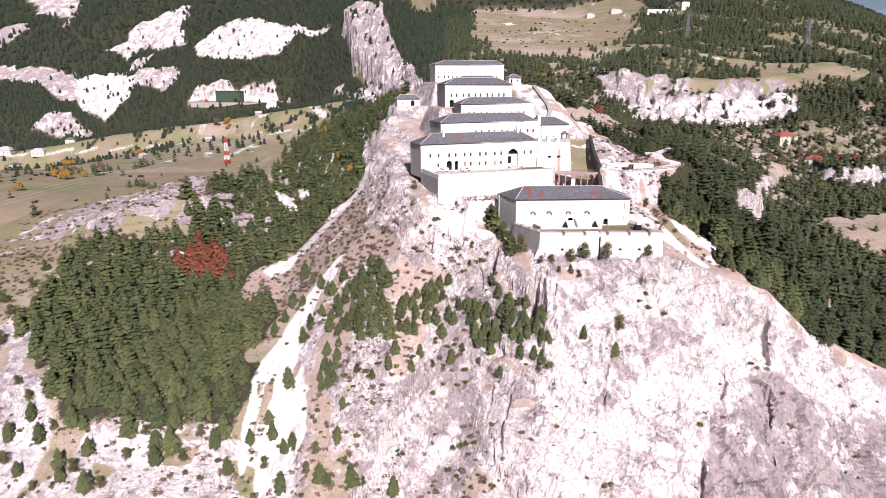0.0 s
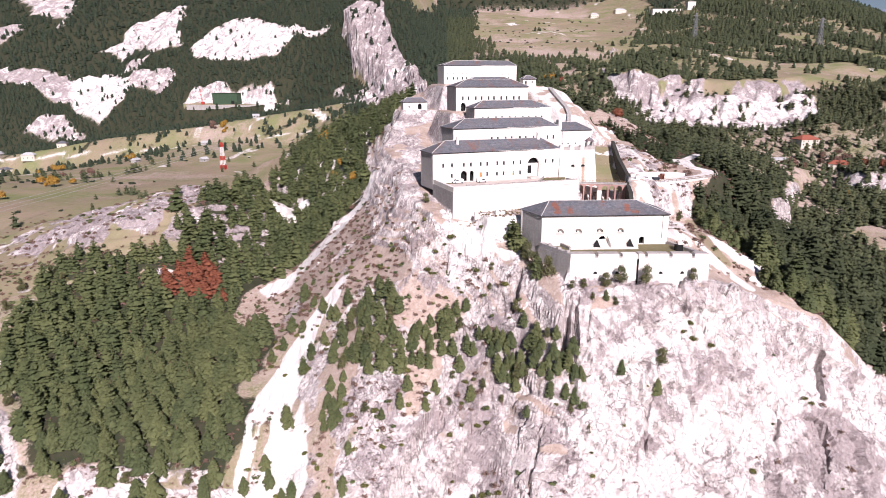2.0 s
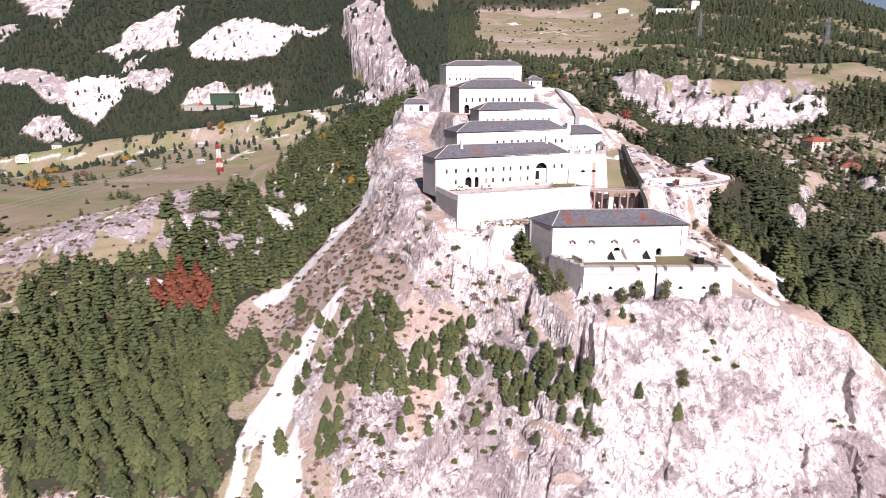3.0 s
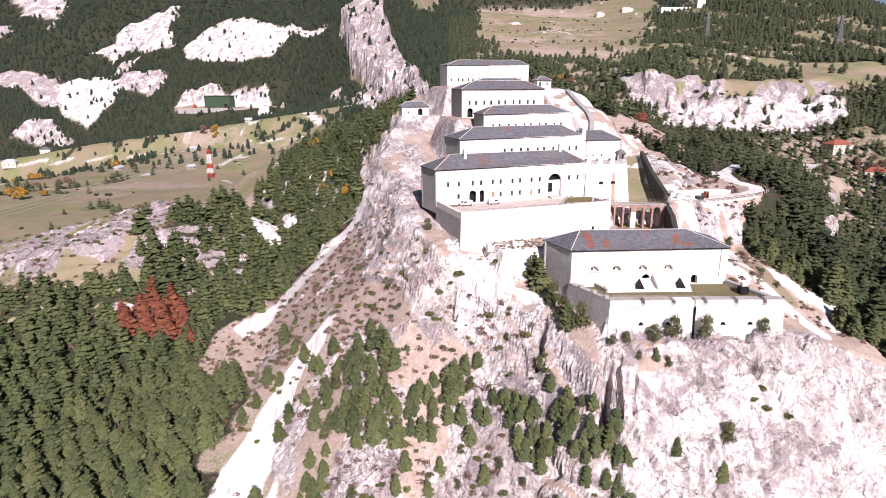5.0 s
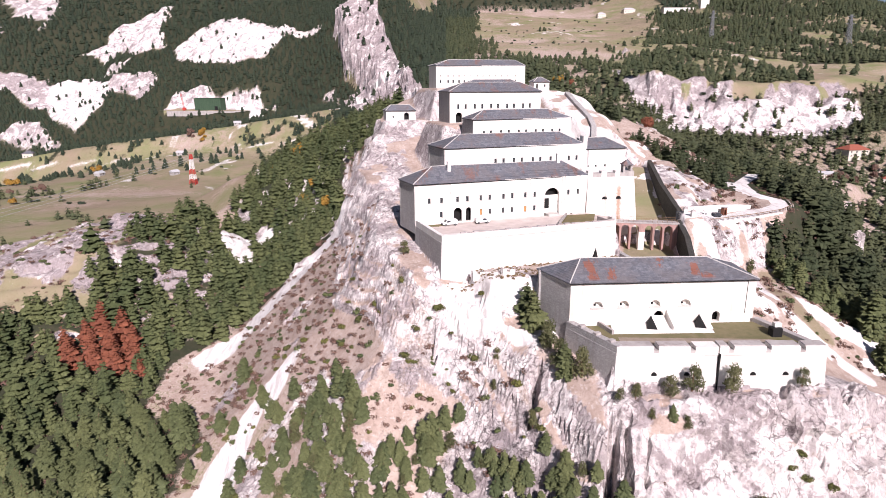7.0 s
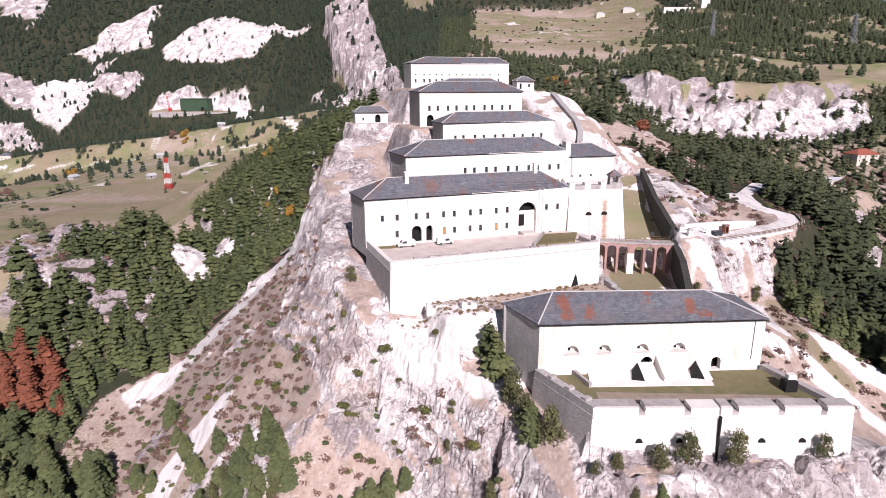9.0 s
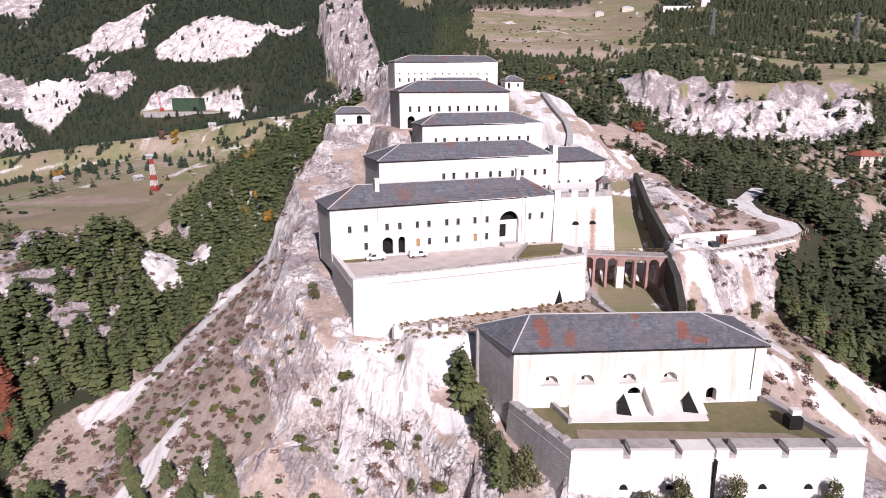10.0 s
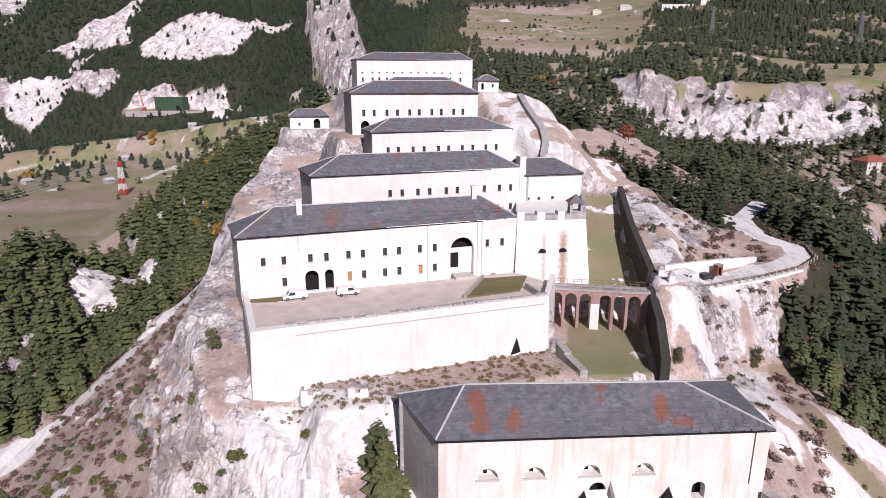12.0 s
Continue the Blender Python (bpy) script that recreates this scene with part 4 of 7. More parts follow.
co = np.stack([GX + OX, GY + OY, GZ], 2).astype(np.float32)
me.vertices.foreach_set("co", co.ravel())
me.polygons.foreach_set("use_smooth", ~((bulge > 0.2)[:-1, :-1].ravel()))
me.update()
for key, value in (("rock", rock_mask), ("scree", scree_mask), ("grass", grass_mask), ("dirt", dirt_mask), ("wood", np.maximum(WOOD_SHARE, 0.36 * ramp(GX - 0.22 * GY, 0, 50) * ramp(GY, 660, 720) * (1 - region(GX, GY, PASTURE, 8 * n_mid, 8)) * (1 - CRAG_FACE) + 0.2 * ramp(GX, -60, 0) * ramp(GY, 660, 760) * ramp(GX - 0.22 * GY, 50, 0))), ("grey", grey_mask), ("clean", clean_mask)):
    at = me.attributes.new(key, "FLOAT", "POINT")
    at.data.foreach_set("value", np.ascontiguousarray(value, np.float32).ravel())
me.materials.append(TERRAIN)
tagged(new("ground", me), "pale limestone cliffs, scree and dry autumn grassland", "ground", kind="structure")


def z_at(x, y):
    """Height of the built ground at a place."""
    i = np.clip(np.searchsorted(XS, x) - 1, 0, len(XS) - 2)
    j = np.clip(np.searchsorted(YS, y) - 1, 0, len(YS) - 2)
    fx, fy = (x - XS[i]) / (XS[i + 1] - XS[i]), (y - YS[j]) / (YS[j + 1] - YS[j])
    return (GZ[j, i] * (1 - fx) + GZ[j, i + 1] * fx) * (1 - fy) + (GZ[j + 1, i] * (1 - fx) + GZ[j + 1, i + 1] * fx) * fy


def value_at(field, x, y):
    i = np.clip(np.searchsorted(XS, x), 0, len(XS) - 1)
    j = np.clip(np.searchsorted(YS, y), 0, len(YS) - 1)
    return field[j, i]

# ---- building helpers ----
def base_of(ob):
    v = Vector((0, 0, 0))
    while ob is not None:
        v += ob.location
        ob = ob.parent
    return v


def thing(name, where, label, category, group="", kind=""):
    ob = new(name)
    ob.location = where
    ob.empty_display_size = 0.3
    return tagged(ob, label, category, group, kind)


def part(name, bm, mat, parent=None, label=""):
    """Link a bmesh made in world places as one mesh under a thing or a part."""
    me = bpy.data.meshes.new(name)
    if parent is not None:
        bmesh.ops.translate(bm, verts=bm.verts, vec=-base_of(parent))
    bm.normal_update()
    bm.to_mesh(me)
    bm.free()
    me.materials.append(mat)
    ob = new(name, me)
    ob.parent = parent
    return tagged(ob, label)


def prism(bm, ring, lift):
    """A closed solid from a ring of points and the way by which it is drawn out."""
    lo = [bm.verts.new(p) for p in ring]
    hi = [bm.verts.new(Vector(p) + Vector(lift)) for p in ring]
    n = len(ring)
    faces = [bm.faces.new(lo[::-1]), bm.faces.new(hi)]
    for i in range(n):
        faces.append(bm.faces.new((lo[i], lo[(i + 1) % n], hi[(i + 1) % n], hi[i])))
    bmesh.ops.recalc_face_normals(bm, faces=faces)
    return faces


def loft(bm, ring_a, ring_b):
    """A closed solid between two rings of as many points."""
    lo, hi = [bm.verts.new(p) for p in ring_a], [bm.verts.new(p) for p in ring_b]
    n = len(lo)
    faces = [bm.faces.new(lo[::-1]), bm.faces.new(hi)]
    for i in range(n):
        faces.append(bm.faces.new((lo[i], lo[(i + 1) % n], hi[(i + 1) % n], hi[i])))
    bmesh.ops.recalc_face_normals(bm, faces=faces)


def block(bm, p, q, z0, z1, thick):
    """An upright slab from p to q, thick to the left of that way."""
    p, q = Vector(p[:2]), Vector(q[:2])
    a = (q - p).normalized()
    n = Vector((-a.y, a.x)) * thick
    ring = [(p.x, p.y, z0), (q.x, q.y, z0), (q.x + n.x, q.y + n.y, z0), (p.x + n.x, p.y + n.y, z0)]
    prism(bm, ring, (0, 0, z1 - z0))


def rod(bm, a, b, wide, tall=None):
    """A squared bar along a to b."""
    a, b = Vector(a), Vector(b)
    d = (b - a).normalized()
    side = d.cross(Vector((0, 0, 1)))
    side = side.normalized() if side.length > 1e-4 else Vector((1, 0, 0))
    up = side.cross(d).normalized()
    w, t = side * wide / 2, up * (tall or wide) / 2
    prism(bm, [a - w - t, a + w - t, a + w + t, a - w + t], b - a)


class Face:
    """The outer face of a wall from p to q, with its inside on the left of that way."""
    def __init__(self, p, q):
        self.p, self.q = Vector(p[:2]), Vector(q[:2])
        self.a = (self.q - self.p).normalized()
        self.n = Vector((-self.a.y, self.a.x))
        self.length = (self.q - self.p).length

    def at(self, u, z, depth=0.0):
        v = self.p + self.a * u + self.n * depth
        return Vector((v.x, v.y, z))

    def slab(self, bm, u0, u1, z0, z1, d0, d1):
        prism(bm, [self.at(u0, z0, d0), self.at(u1, z0, d0), self.at(u1, z0, d1), self.at(u0, z0, d1)], (0, 0, z1 - z0))


def wall_with(face, z0, z1, thick, openings):
    """A wall with real openings (u, sill, width, height, arched), as one bmesh."""
    bm = bmesh.new()
    us = sorted({0.0, face.length, *[o[0] - o[2] / 2 for o in openings], *[o[0] + o[2] / 2 for o in openings]})
    us = [u for u in us if 0 <= u <= face.length]
    for u0, u1 in zip(us, us[1:]):
        mid = (u0 + u1) / 2
        holes = sorted((o[1], o[1] + o[3]) for o in openings if abs(o[0] - mid) < o[2] / 2)
        z = z0
        for lo, hi in holes:
            if lo > z + 0.01:
                face.slab(bm, u0, u1, z, lo, 0, thick)
            z = max(z, hi)
        if z1 > z + 0.01:
            face.slab(bm, u0, u1, z, z1, 0, thick)
    for u, sill, w, h, arched in openings:
        if arched:
            r, top = w / 2, sill + h
            for s in (-1, 1):
                ring = [face.at(u + s * r, top)]
                for k in range(7):
                    a = math.pi / 2 * k / 6
                    ring.append(face.at(u + s * r * math.cos(a), top - r * (1 - math.sin(a))))
                prism(bm, [v + Vector((face.n.x, face.n.y, 0)) * 0.002 for v in ring], Vector((face.n.x, face.n.y, 0)) * (thick - 0.004))
    bmesh.ops.remove_doubles(bm, verts=bm.verts, dist=0.004)
    return bm


GLASS = make_simple("dark_window_glass", (0.03, 0.035, 0.045), (0.05, 0.055, 0.065), 0.6, rough=0.15, bump=0.0, spec=0.5)
FRAME = make_simple("grey_window_frame", (0.13, 0.12, 0.11), (0.10, 0.09, 0.08), 3.0)
LINTEL = make_simple("stone_lintel", (0.55, 0.52, 0.48), (0.48, 0.45, 0.42), 2.0)


def window(parent, face, u, sill, w, h, board=None):
    """A recessed casement: pane (or a board), frame bars and a projecting sill."""
    bm = bmesh.new()
    face.slab(bm, u - w / 2 + 0.01, u + w / 2 - 0.01, sill + 0.01, sill + h - 0.01, 0.42, 0.47)
    pane = part("window", bm, board or GLASS, parent, "boarded window" if board else "dark empty casement window")
    bm = bmesh.new()
    face.slab(bm, u - w / 2 - 0.08, u + w / 2 + 0.08, sill - 0.12, sill, -0.06, 0.30)
    part("sill", bm, LINTEL, pane)
    if not board:
        bm = bmesh.new()
        face.slab(bm, u - 0.035, u + 0.035, sill + 0.02, sill + h - 0.02, 0.38, 0.415)
        face.slab(bm, u - w / 2 + 0.02, u + w / 2 - 0.02, sill + h * 0.62, sill + h * 0.62 + 0.06, 0.38, 0.414)
        part("frame", bm, FRAME, pane)


def slab_rows(a, b, c, d, row, col, seed, lap=0.12, gap=0.015):
    """Corner sets of slates laid in rows on the roof face a b (eave) c d (ridge)."""
    rnd = random.Random(seed)
    a, b, c, d = Vector(a), Vector(b), Vector(c), Vector(d)
    rows = max(1, round(((d + c) / 2 - (a + b) / 2).length / row))
    up = (b - a).cross(d - a).normalized()
    if up.z < 0:
        up = -up
    for i in range(rows):
        s0, s1 = i / rows, min(1.0, (i + 1 + lap) / rows)
        l0, r0, l1, r1 = a.lerp(d, s0), b.lerp(c, s0), a.lerp(d, s1), b.lerp(c, s1)
        n = max(1, round((r0 - l0).length / col))
        cuts = [0.0] + sorted(min(max((k + rnd.uniform(-0.25, 0.25)) / n, 0.01), 0.99) for k in range(1, n)) + [1.0]
        for u, v in zip(cuts, cuts[1:]):
            low = rnd.uniform(0.0, 0.03)
            yield l0.lerp(r0, u + gap / col / n), l0.lerp(r0, v), l1.lerp(r1, v), l1.lerp(r1, u + gap / col / n), up, low


def slates_joined(name, faces, parent, row, col, seed):
    """All slates of the roof faces in one mesh."""
    co, quads = [], []
    for k, f in enumerate(faces):
        for p0, p1, p2, p3, up, low in slab_rows(*f, row, col, seed + k):
            i = len(co)
            e = up * (0.07 + low)
            t = up * 0.025
            co += [p0, p1, p2, p3, p0 + e, p1 + e, p2 + t, p3 + t]
            quads += [(i + 4, i + 5, i + 6, i + 7), (i, i + 1, i + 5, i + 4), (i + 1, i + 2, i + 6, i + 5), (i + 3, i, i + 4, i + 7)]
    me = bpy.data.meshes.new(name)
    off = base_of(parent)
    me.from_pydata([tuple(v - off) for v in co], [], quads)
    me.materials.append(SLATE)
    ob = new(name, me)
    ob.parent = parent
    return tagged(ob, "slate slabs in uneven courses", kind="stuff")


def hip_roof(parent, eaves, ridge, over=0.35, deck_mat=SLATE, lines=True, label=""):
    """A hipped roof over four eave corners (front left, front right, back right, back left) and two ridge ends; returns its four faces."""
    mid = sum((Vector(e) for e in eaves), Vector()) / 4
    e = []
    for v in eaves:
        v = Vector(v)
        out = Vector((v.x - mid.x, v.y - mid.y, 0))
        out = Vector((math.copysign(over, out.x), math.copysign(over, out.y), 0))
        e.append(v + out)
    r0, r1 = Vector(ridge[0]), Vector(ridge[1])
    bm = bmesh.new()
    top = [bm.verts.new(v) for v in (*e, r0, r1)]
    low = [bm.verts.new(v - Vector((0, 0, 0.3))) for v in e]
    for idx in ((0, 1, 5, 4), (1, 2, 5), (2, 3, 4, 5), (3, 0, 4)):
        bm.faces.new([top[i] for i in idx])
    for i in range(4):
        j = (i + 1) % 4
        bm.faces.new((low[i], low[j], top[j], top[i]))
    bm.faces.new(low[::-1])
    roof = part("roof", bm, deck_mat, parent, label or "hipped slate roof, grey with rust-red patches")
    if lines:
        bm = bmesh.new()
        lift = Vector((0, 0, 0.1))
        for a, b in ((e[0], r0), (e[1], r1), (r0, r1), (e[2], r1), (e[3], r0)):
            rod(bm, a + lift, b + lift, 0.24, 0.16)
        part("ridge_mortar", bm, MORTAR, roof, "pale mortar along ridge and hips")
    bm = bmesh.new()
    lift = Vector((0, 0, -0.24))
    rod(bm, e[0] + lift + Vector((0, -0.08, 0)), e[1] + lift + Vector((0, -0.08, 0)), 0.16, 0.2)
    part("gutter", bm, VOID, roof, "dark eaves gutter")
    return roof, [(e[0], e[1], r1, r0), (e[1], e[2], r1, r1), (e[3], e[0], r0, r0)]


def barrack(name, corners, z0, eave, ridge, openings, label, thick=0.9, over=0.35, end_mat=None, slate=(1.0, 1.5), seed=1, front_mat=None):
    """A long limewashed barrack: four walls, hipped roof, windows in the front wall. corners: front left, front right, back right, back left."""
    mid = [sum(c[k] for c in corners) / 4 for k in (0, 1)]
    root = thing(name, (mid[0], mid[1], z0), label, "barrack")
    front = Face(corners[0], corners[1])
    holes = [o[:5] for o in openings]
    part("front_wall", wall_with(front, z0, eave, thick, holes), front_mat or LIME, root, "limewashed front wall with ochre stains" if front_mat else "bright limewashed front wall")
    for i, title in ((1, "end_wall"), (2, "back_wall"), (3, "end_wall")):
        f = Face(corners[i], corners[(i + 1) % 4])
        bm = bmesh.new()
        f.slab(bm, 0.003, f.length - 0.003, z0, eave - 0.004, 0.003, thick)
        part(title, bm, end_mat or LIME, root, "grey rubble end wall" if end_mat else "")
    # added black panel: the rooms' shade is given by its colour
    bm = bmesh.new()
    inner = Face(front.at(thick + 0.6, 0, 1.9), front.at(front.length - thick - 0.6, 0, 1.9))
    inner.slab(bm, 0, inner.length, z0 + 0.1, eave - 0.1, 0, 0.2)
    part("inner_partition", bm, VOID, root, "black panel behind the openings, for the shade of the rooms")
    for o in openings:
        if len(o) > 5 and o[5]:
            window(root, front, o[0], o[1], o[2], o[3], OCHRE if o[5] == "board" else None)
    eaves = [(c[0], c[1], eave) for c in corners]
    roof, faces = hip_roof(root, eaves, ridge, over)
    if slate:
        slates_joined("slate_roofing", faces, roof, slate[0], slate[1], seed)
    return root, front, roof, faces


def pairs(us, sill, w, h, tag="glass"):
    return [(u, sill, w, h, False, tag) for u in us]


def stone_flank(bm, low_a, low_b, top_a, top_b, z0, z1, thick=0.12):
    """A thin leaf of masonry laid against a battered wall, on its right-hand side."""
    out = Vector((low_b[1] - low_a[1], low_a[0] - low_b[0])).normalized() * thick
    if out.x > 0:
        out = -out
    ring = [[(p[0], p[1], z), (q[0], q[1], z), (q[0] + out.x, q[1] + out.y, z), (p[0] + out.x, p[1] + out.y, z)] for p, q, z in ((low_a, low_b, z0), (top_a, top_b, z1))]
    loft(bm, ring[0], ring[1])


# ---- the great barrack above the forecourt ----
B2 = [(-10.25, 272.46), (43.5, 291.0), (39.3, 303.2), (-15.4, 283.9)]
ops = pairs((4.4, 8.2, 13.2, 16.3, 20.6, 23.5, 28.0, 30.9, 35.3, 38.5, 50.2, 53.6), 66.1, 0.85, 1.6)
ops += pairs((8.1, 23.6, 27.9, 30.9, 38.5), 61.85, 0.85, 1.6) + pairs((20.7, 35.4), 61.7, 0.85, 1.8, "board")
ops += [(13.3, 60.2, 2.6, 4.2, True, ""), (16.7, 60.1, 1.7, 4.2, True, ""), (44.5, 59.6, 5.2, 9.0, True, ""), (51.6, 59.0, 1.9, 1.1, True, "")]
great, face2, roof2, roof2_faces = barrack("great_barrack", B2, 57.5, 72.0, ((-5.4, 280.9, 76.1), (35.6, 294.4, 76.1)), ops,
    "long two-storey limewashed barrack with slate hipped roof", end_mat=STONE, slate=None)
bm = bmesh.new()
face2.slab(bm, 41.95, 47.05, 59.6, 66.2, 1.0, 1.3)
part("gateway_wall", bm, LIME, great, "white inner wall of the gateway")
# doorway as a black sheet; its inner shade is only colour
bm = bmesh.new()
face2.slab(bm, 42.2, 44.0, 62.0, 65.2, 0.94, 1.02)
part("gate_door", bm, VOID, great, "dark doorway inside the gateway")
bm = bmesh.new()
face2.slab(bm, 42.4, 46.6, 59.6, 60.7, -2.2, 0.9)
part("steps", bm, LINTEL, great, "worn stone steps at the gateway")
for u in (31.5 + 5.4, 47.9, 48.9, 11.0):
    bm = bmesh.new()
    face2.slab(bm, u - 0.06, u + 0.06, 60.0 if u > 20 else 68.4, 71.6, -0.12, -0.005)
    part("drainpipe", bm, LINTEL, great, "pale cast drainpipe")
for p, z in (((-0.7, 280.0), 74.6), ((34.0, 293.0), 75.2)):
    bm = bmesh.new()
    block(bm, p, (p[0] + 1.0, p[1] + 0.3), z - 1.5, z + 3.0, 1.0)
    block(bm, (p[0] - 0.12, p[1] - 0.15), (p[0] + 1.12, p[1] + 0.2), z + 3.0, z + 3.2, 1.24)
    part("chimney", bm, LIME, great, "white chimney with flat cap")

# ---- the upper barracks ----
B3 = [(-1.63, 298.54), (46.55, 314.0), (42.3, 327.4), (-7.2, 311.8)]
f3 = Face(B3[0], B3[1])
end3 = f3.at(50.6, 0)
B3[1] = (end3.x, end3.y)
ops = pairs((17.9, 20.8, 24.6, 27.5, 31.6, 34.4, 38.3, 41.3, 45.3, 48.3), 74.0, 0.85, 1.6) + pairs((48.35, 44.9), 69.2, 0.85, 1.6)
barrack("middle_barrack", B3, 62, 79.6, ((3.6, 306.8, 83.4), (38.6, 317.6, 83.4)), ops,
        "limewashed barrack with slate roof above the great barrack", end_mat=STONE, slate=(1.0, 1.5), seed=21)
a0, a1 = f3.at(52.2, 0), f3.at(67.9, 0)
AN = [(a0.x, a0.y), (a1.x, a1.y), (a1.x - 3.9, a1.y + 12.6), (a0.x - 3.9, a0.y + 12.6)]
ops = pairs((0.9, 3.9, 7.7), 70.4, 0.85, 1.6) + pairs((10.8,), 69.2, 0.9, 2.2, "board")
annex, face_an, _, _ = barrack("annex_barrack", AN, 62, 77.7, ((a0.x - 1.8, a0.y + 6.6, 80.9), (a1.x - 6.6, a1.y + 4.6, 80.9)), ops,
    "short limewashed annex with slate roof beside the middle barrack", end_mat=STONE, slate=(1.0, 1.5), seed=25)
bm = bmesh.new()
f3.slab(bm, 50.62, 52.18, 66, 82.0, -0.12, 2.4)
f3.slab(bm, 50.5, 52.3, 82.0, 82.25, -0.24, 2.5)
part("firewall", bm, LIME, annex, "white firewall rising between the two roofs")
B4 = [(8.8, 327.07), (47.0, 339.4), (43.7, 349.8), (5.2, 337.6)]
f4 = Face(B4[0], B4[1])
ops = pairs((4.3, 7.1, 11.2, 14.3, 18.4, 21.3, 25.3, 28.4, 32.3, 35.4), 81.4, 0.85, 1.6)
barrack("narrow_barrack", B4, 74, 87.1, ((13.0, 333.4, 90.3), (37.8, 341.4, 90.3)), ops, "limewashed single-row barrack with slate roof", end_mat=STONE, slate=(1.1, 1.7), seed=31)
B5 = [(0.42, 348.95), (38.2, 360.3), (34.6, 373.6), (-4.0, 362.6)]
ops = pairs((3.6, 6.7, 10.6, 13.8, 17.6, 20.6, 24.6, 27.6, 31.6, 34.6), 90.0, 0.9, 1.8) + [(3.9, 84.6, 2.6, 4.0, True, "")]
high, face5, _, _ = barrack("high_barrack", B5, 78, 96.7, ((6.2, 358.0, 100.2), (30.0, 365.2, 100.2)), ops, "limewashed barrack with rust-stained slate roof", end_mat=STONE, slate=(1.2, 1.9), seed=41)
B5B = [(6.0, 372.0), (34.0, 380.2), (31.5, 389.0), (3.5, 381.0)]
barrack("rear_block", B5B, 84, 98.6, ((11.0, 378.5, 101.4), (28.0, 383.6, 101.4)), [], "low block behind the high barrack with slate roof", slate=(1.3, 2.0), seed=45)
B6 = [(-5.6, 406.0), (38.8, 420.0), (34.9, 432.4), (-9.5, 418.6)]
us6 = (2.1, 6.0, 8.6, 11.6, 14.3, 17.7, 21.1, 24.1, 27.5, 30.7, 33.9, 37.3, 41.5)
ops = [(u, 103.1, 0.8, 0.45, True, "glass") for u in us6] + pairs(us6, 100.0, 0.8, 1.5)
barrack("summit_barrack", B6, 94, 108.2, ((0.4, 414.0, 111.0), (34.0, 424.6, 111.0)), ops, "limewashed barrack on the summit with a row of vents", slate=(1.3, 2.0), seed=51)
HUT = [(40.0, 395.2), (47.6, 397.5), (46.2, 402.7), (38.6, 400.4)]
barrack("guard_hut", HUT, 93, 100.4, ((42.2, 398.6, 102.4), (44.0, 399.2, 102.4)), [(1.7, 97.2, 1.0, 2.2, False, ""), (5.6, 98.0, 0.8, 1.2, False, "glass")], "small white guard hut with a pyramid slate roof", slate=None)
HOUSE = [(-29.0, 393.0), (-15.5, 397.4), (-17.4, 403.4), (-30.9, 399.0)]
barrack("gatehouse", HOUSE, 80, 87.6, ((-27.2, 397.2, 90.0), (-18.6, 399.9, 90.0)), [(9.8, 83.2, 2.4, 3.4, True, ""), (3.4, 84.2, 0.8, 1.0, False, "glass")], "small white gatehouse with slate roof and arched doorway", slate=None)

# ---- the forecourt of the great barrack ----
court = thing("forecourt", (20, 262, 50), "walled forecourt terrace with pale gravel and parapet", "terrace")
C = [(-2.3, 252.0), (47.5, 269.8), (51.0, 283.6), (43.8, 290.6), (-10.0, 272.2)]
base = [(-2.7, 251.2), (47.9, 269.0), (51.4, 283.8), (43.8, 290.6), (-10.6, 272.0)]
bm = bmesh.new()
loft(bm, [(p[0], p[1], 44.0) for p in base], [(p[0], p[1], 59.9) for p in C])
part("retaining_wall", bm, LIME, court, "tall white retaining wall")
bm = bmesh.new()
stone_flank(bm, base[4], base[0], C[4], C[0], 44.0, 59.9)
part("flank_wall", bm, STONE, court, "grey rubble flank of the retaining wall")
fc = Face(C[0], C[1])
bm = bmesh.new()
fc.slab(bm, 0, fc.length, 59.9, 61.9, 0, 1.5)
part("parapet", bm, LIME, court, "thick white parapet")
bm = bmesh.new()
rnd = random.Random(17)
u = 5.5
while u < fc.length - 1.5:
    w = rnd.uniform(0.7, 2.2)
    d = rnd.uniform(0.35, 0.7)
    fc.slab(bm, u, u + w, 61.9, 61.9 + rnd.uniform(0.08, 0.4), d, d + rnd.uniform(0.4, 0.9))
    part("coping_stone", bm, COPING, court)
    bm = bmesh.new()
    u += w + rnd.choice((0.03, 0.03, 0.4))
fc.slab(bm, 7.0, fc.length - 1.0, 60.35, 60.5, -0.1, 0.05)
part("string_course", bm, LINTEL, court, "weathered pinkish string course")
bm = bmesh.new()
fc.slab(bm, 6.0, 41.0, 59.9, 60.9, 2.6, 3.4)
part("firing_step", bm, COPING, court, "low stone firing step")
for p, q in ((C[4], C[0]), (C[1], C[2])):
    f = Face(p, q)
    bm = bmesh.new()
    f.slab(bm, 0, f.length, 59.9, 61.7, 0.002, 1.1)
    part("side_parapet", bm, LIME, court, "broad white side parapet")
GRAVEL = make_simple("pale_gravel", (0.64, 0.56, 0.52), (0.46, 0.385, 0.35), 0.3, where="Geometry")
TURF = make_simple("dry_turf", (0.12, 0.115, 0.045), (0.20, 0.15, 0.075), 0.5, where="Geometry")
bm = bmesh.new()
inner = [fc.at(0.9, 59.9, 1.52), fc.at(fc.length - 1.2, 59.9, 1.52), Vector((49.6, 283.2, 59.9)), Vector((43.4, 290.2, 59.9)), Vector((-9.0, 272.4, 59.9))]
prism(bm, inner, (0, 0, 0.09))
part("gravel", bm, GRAVEL, court, "pinkish gravel surface")
bm = bmesh.new()
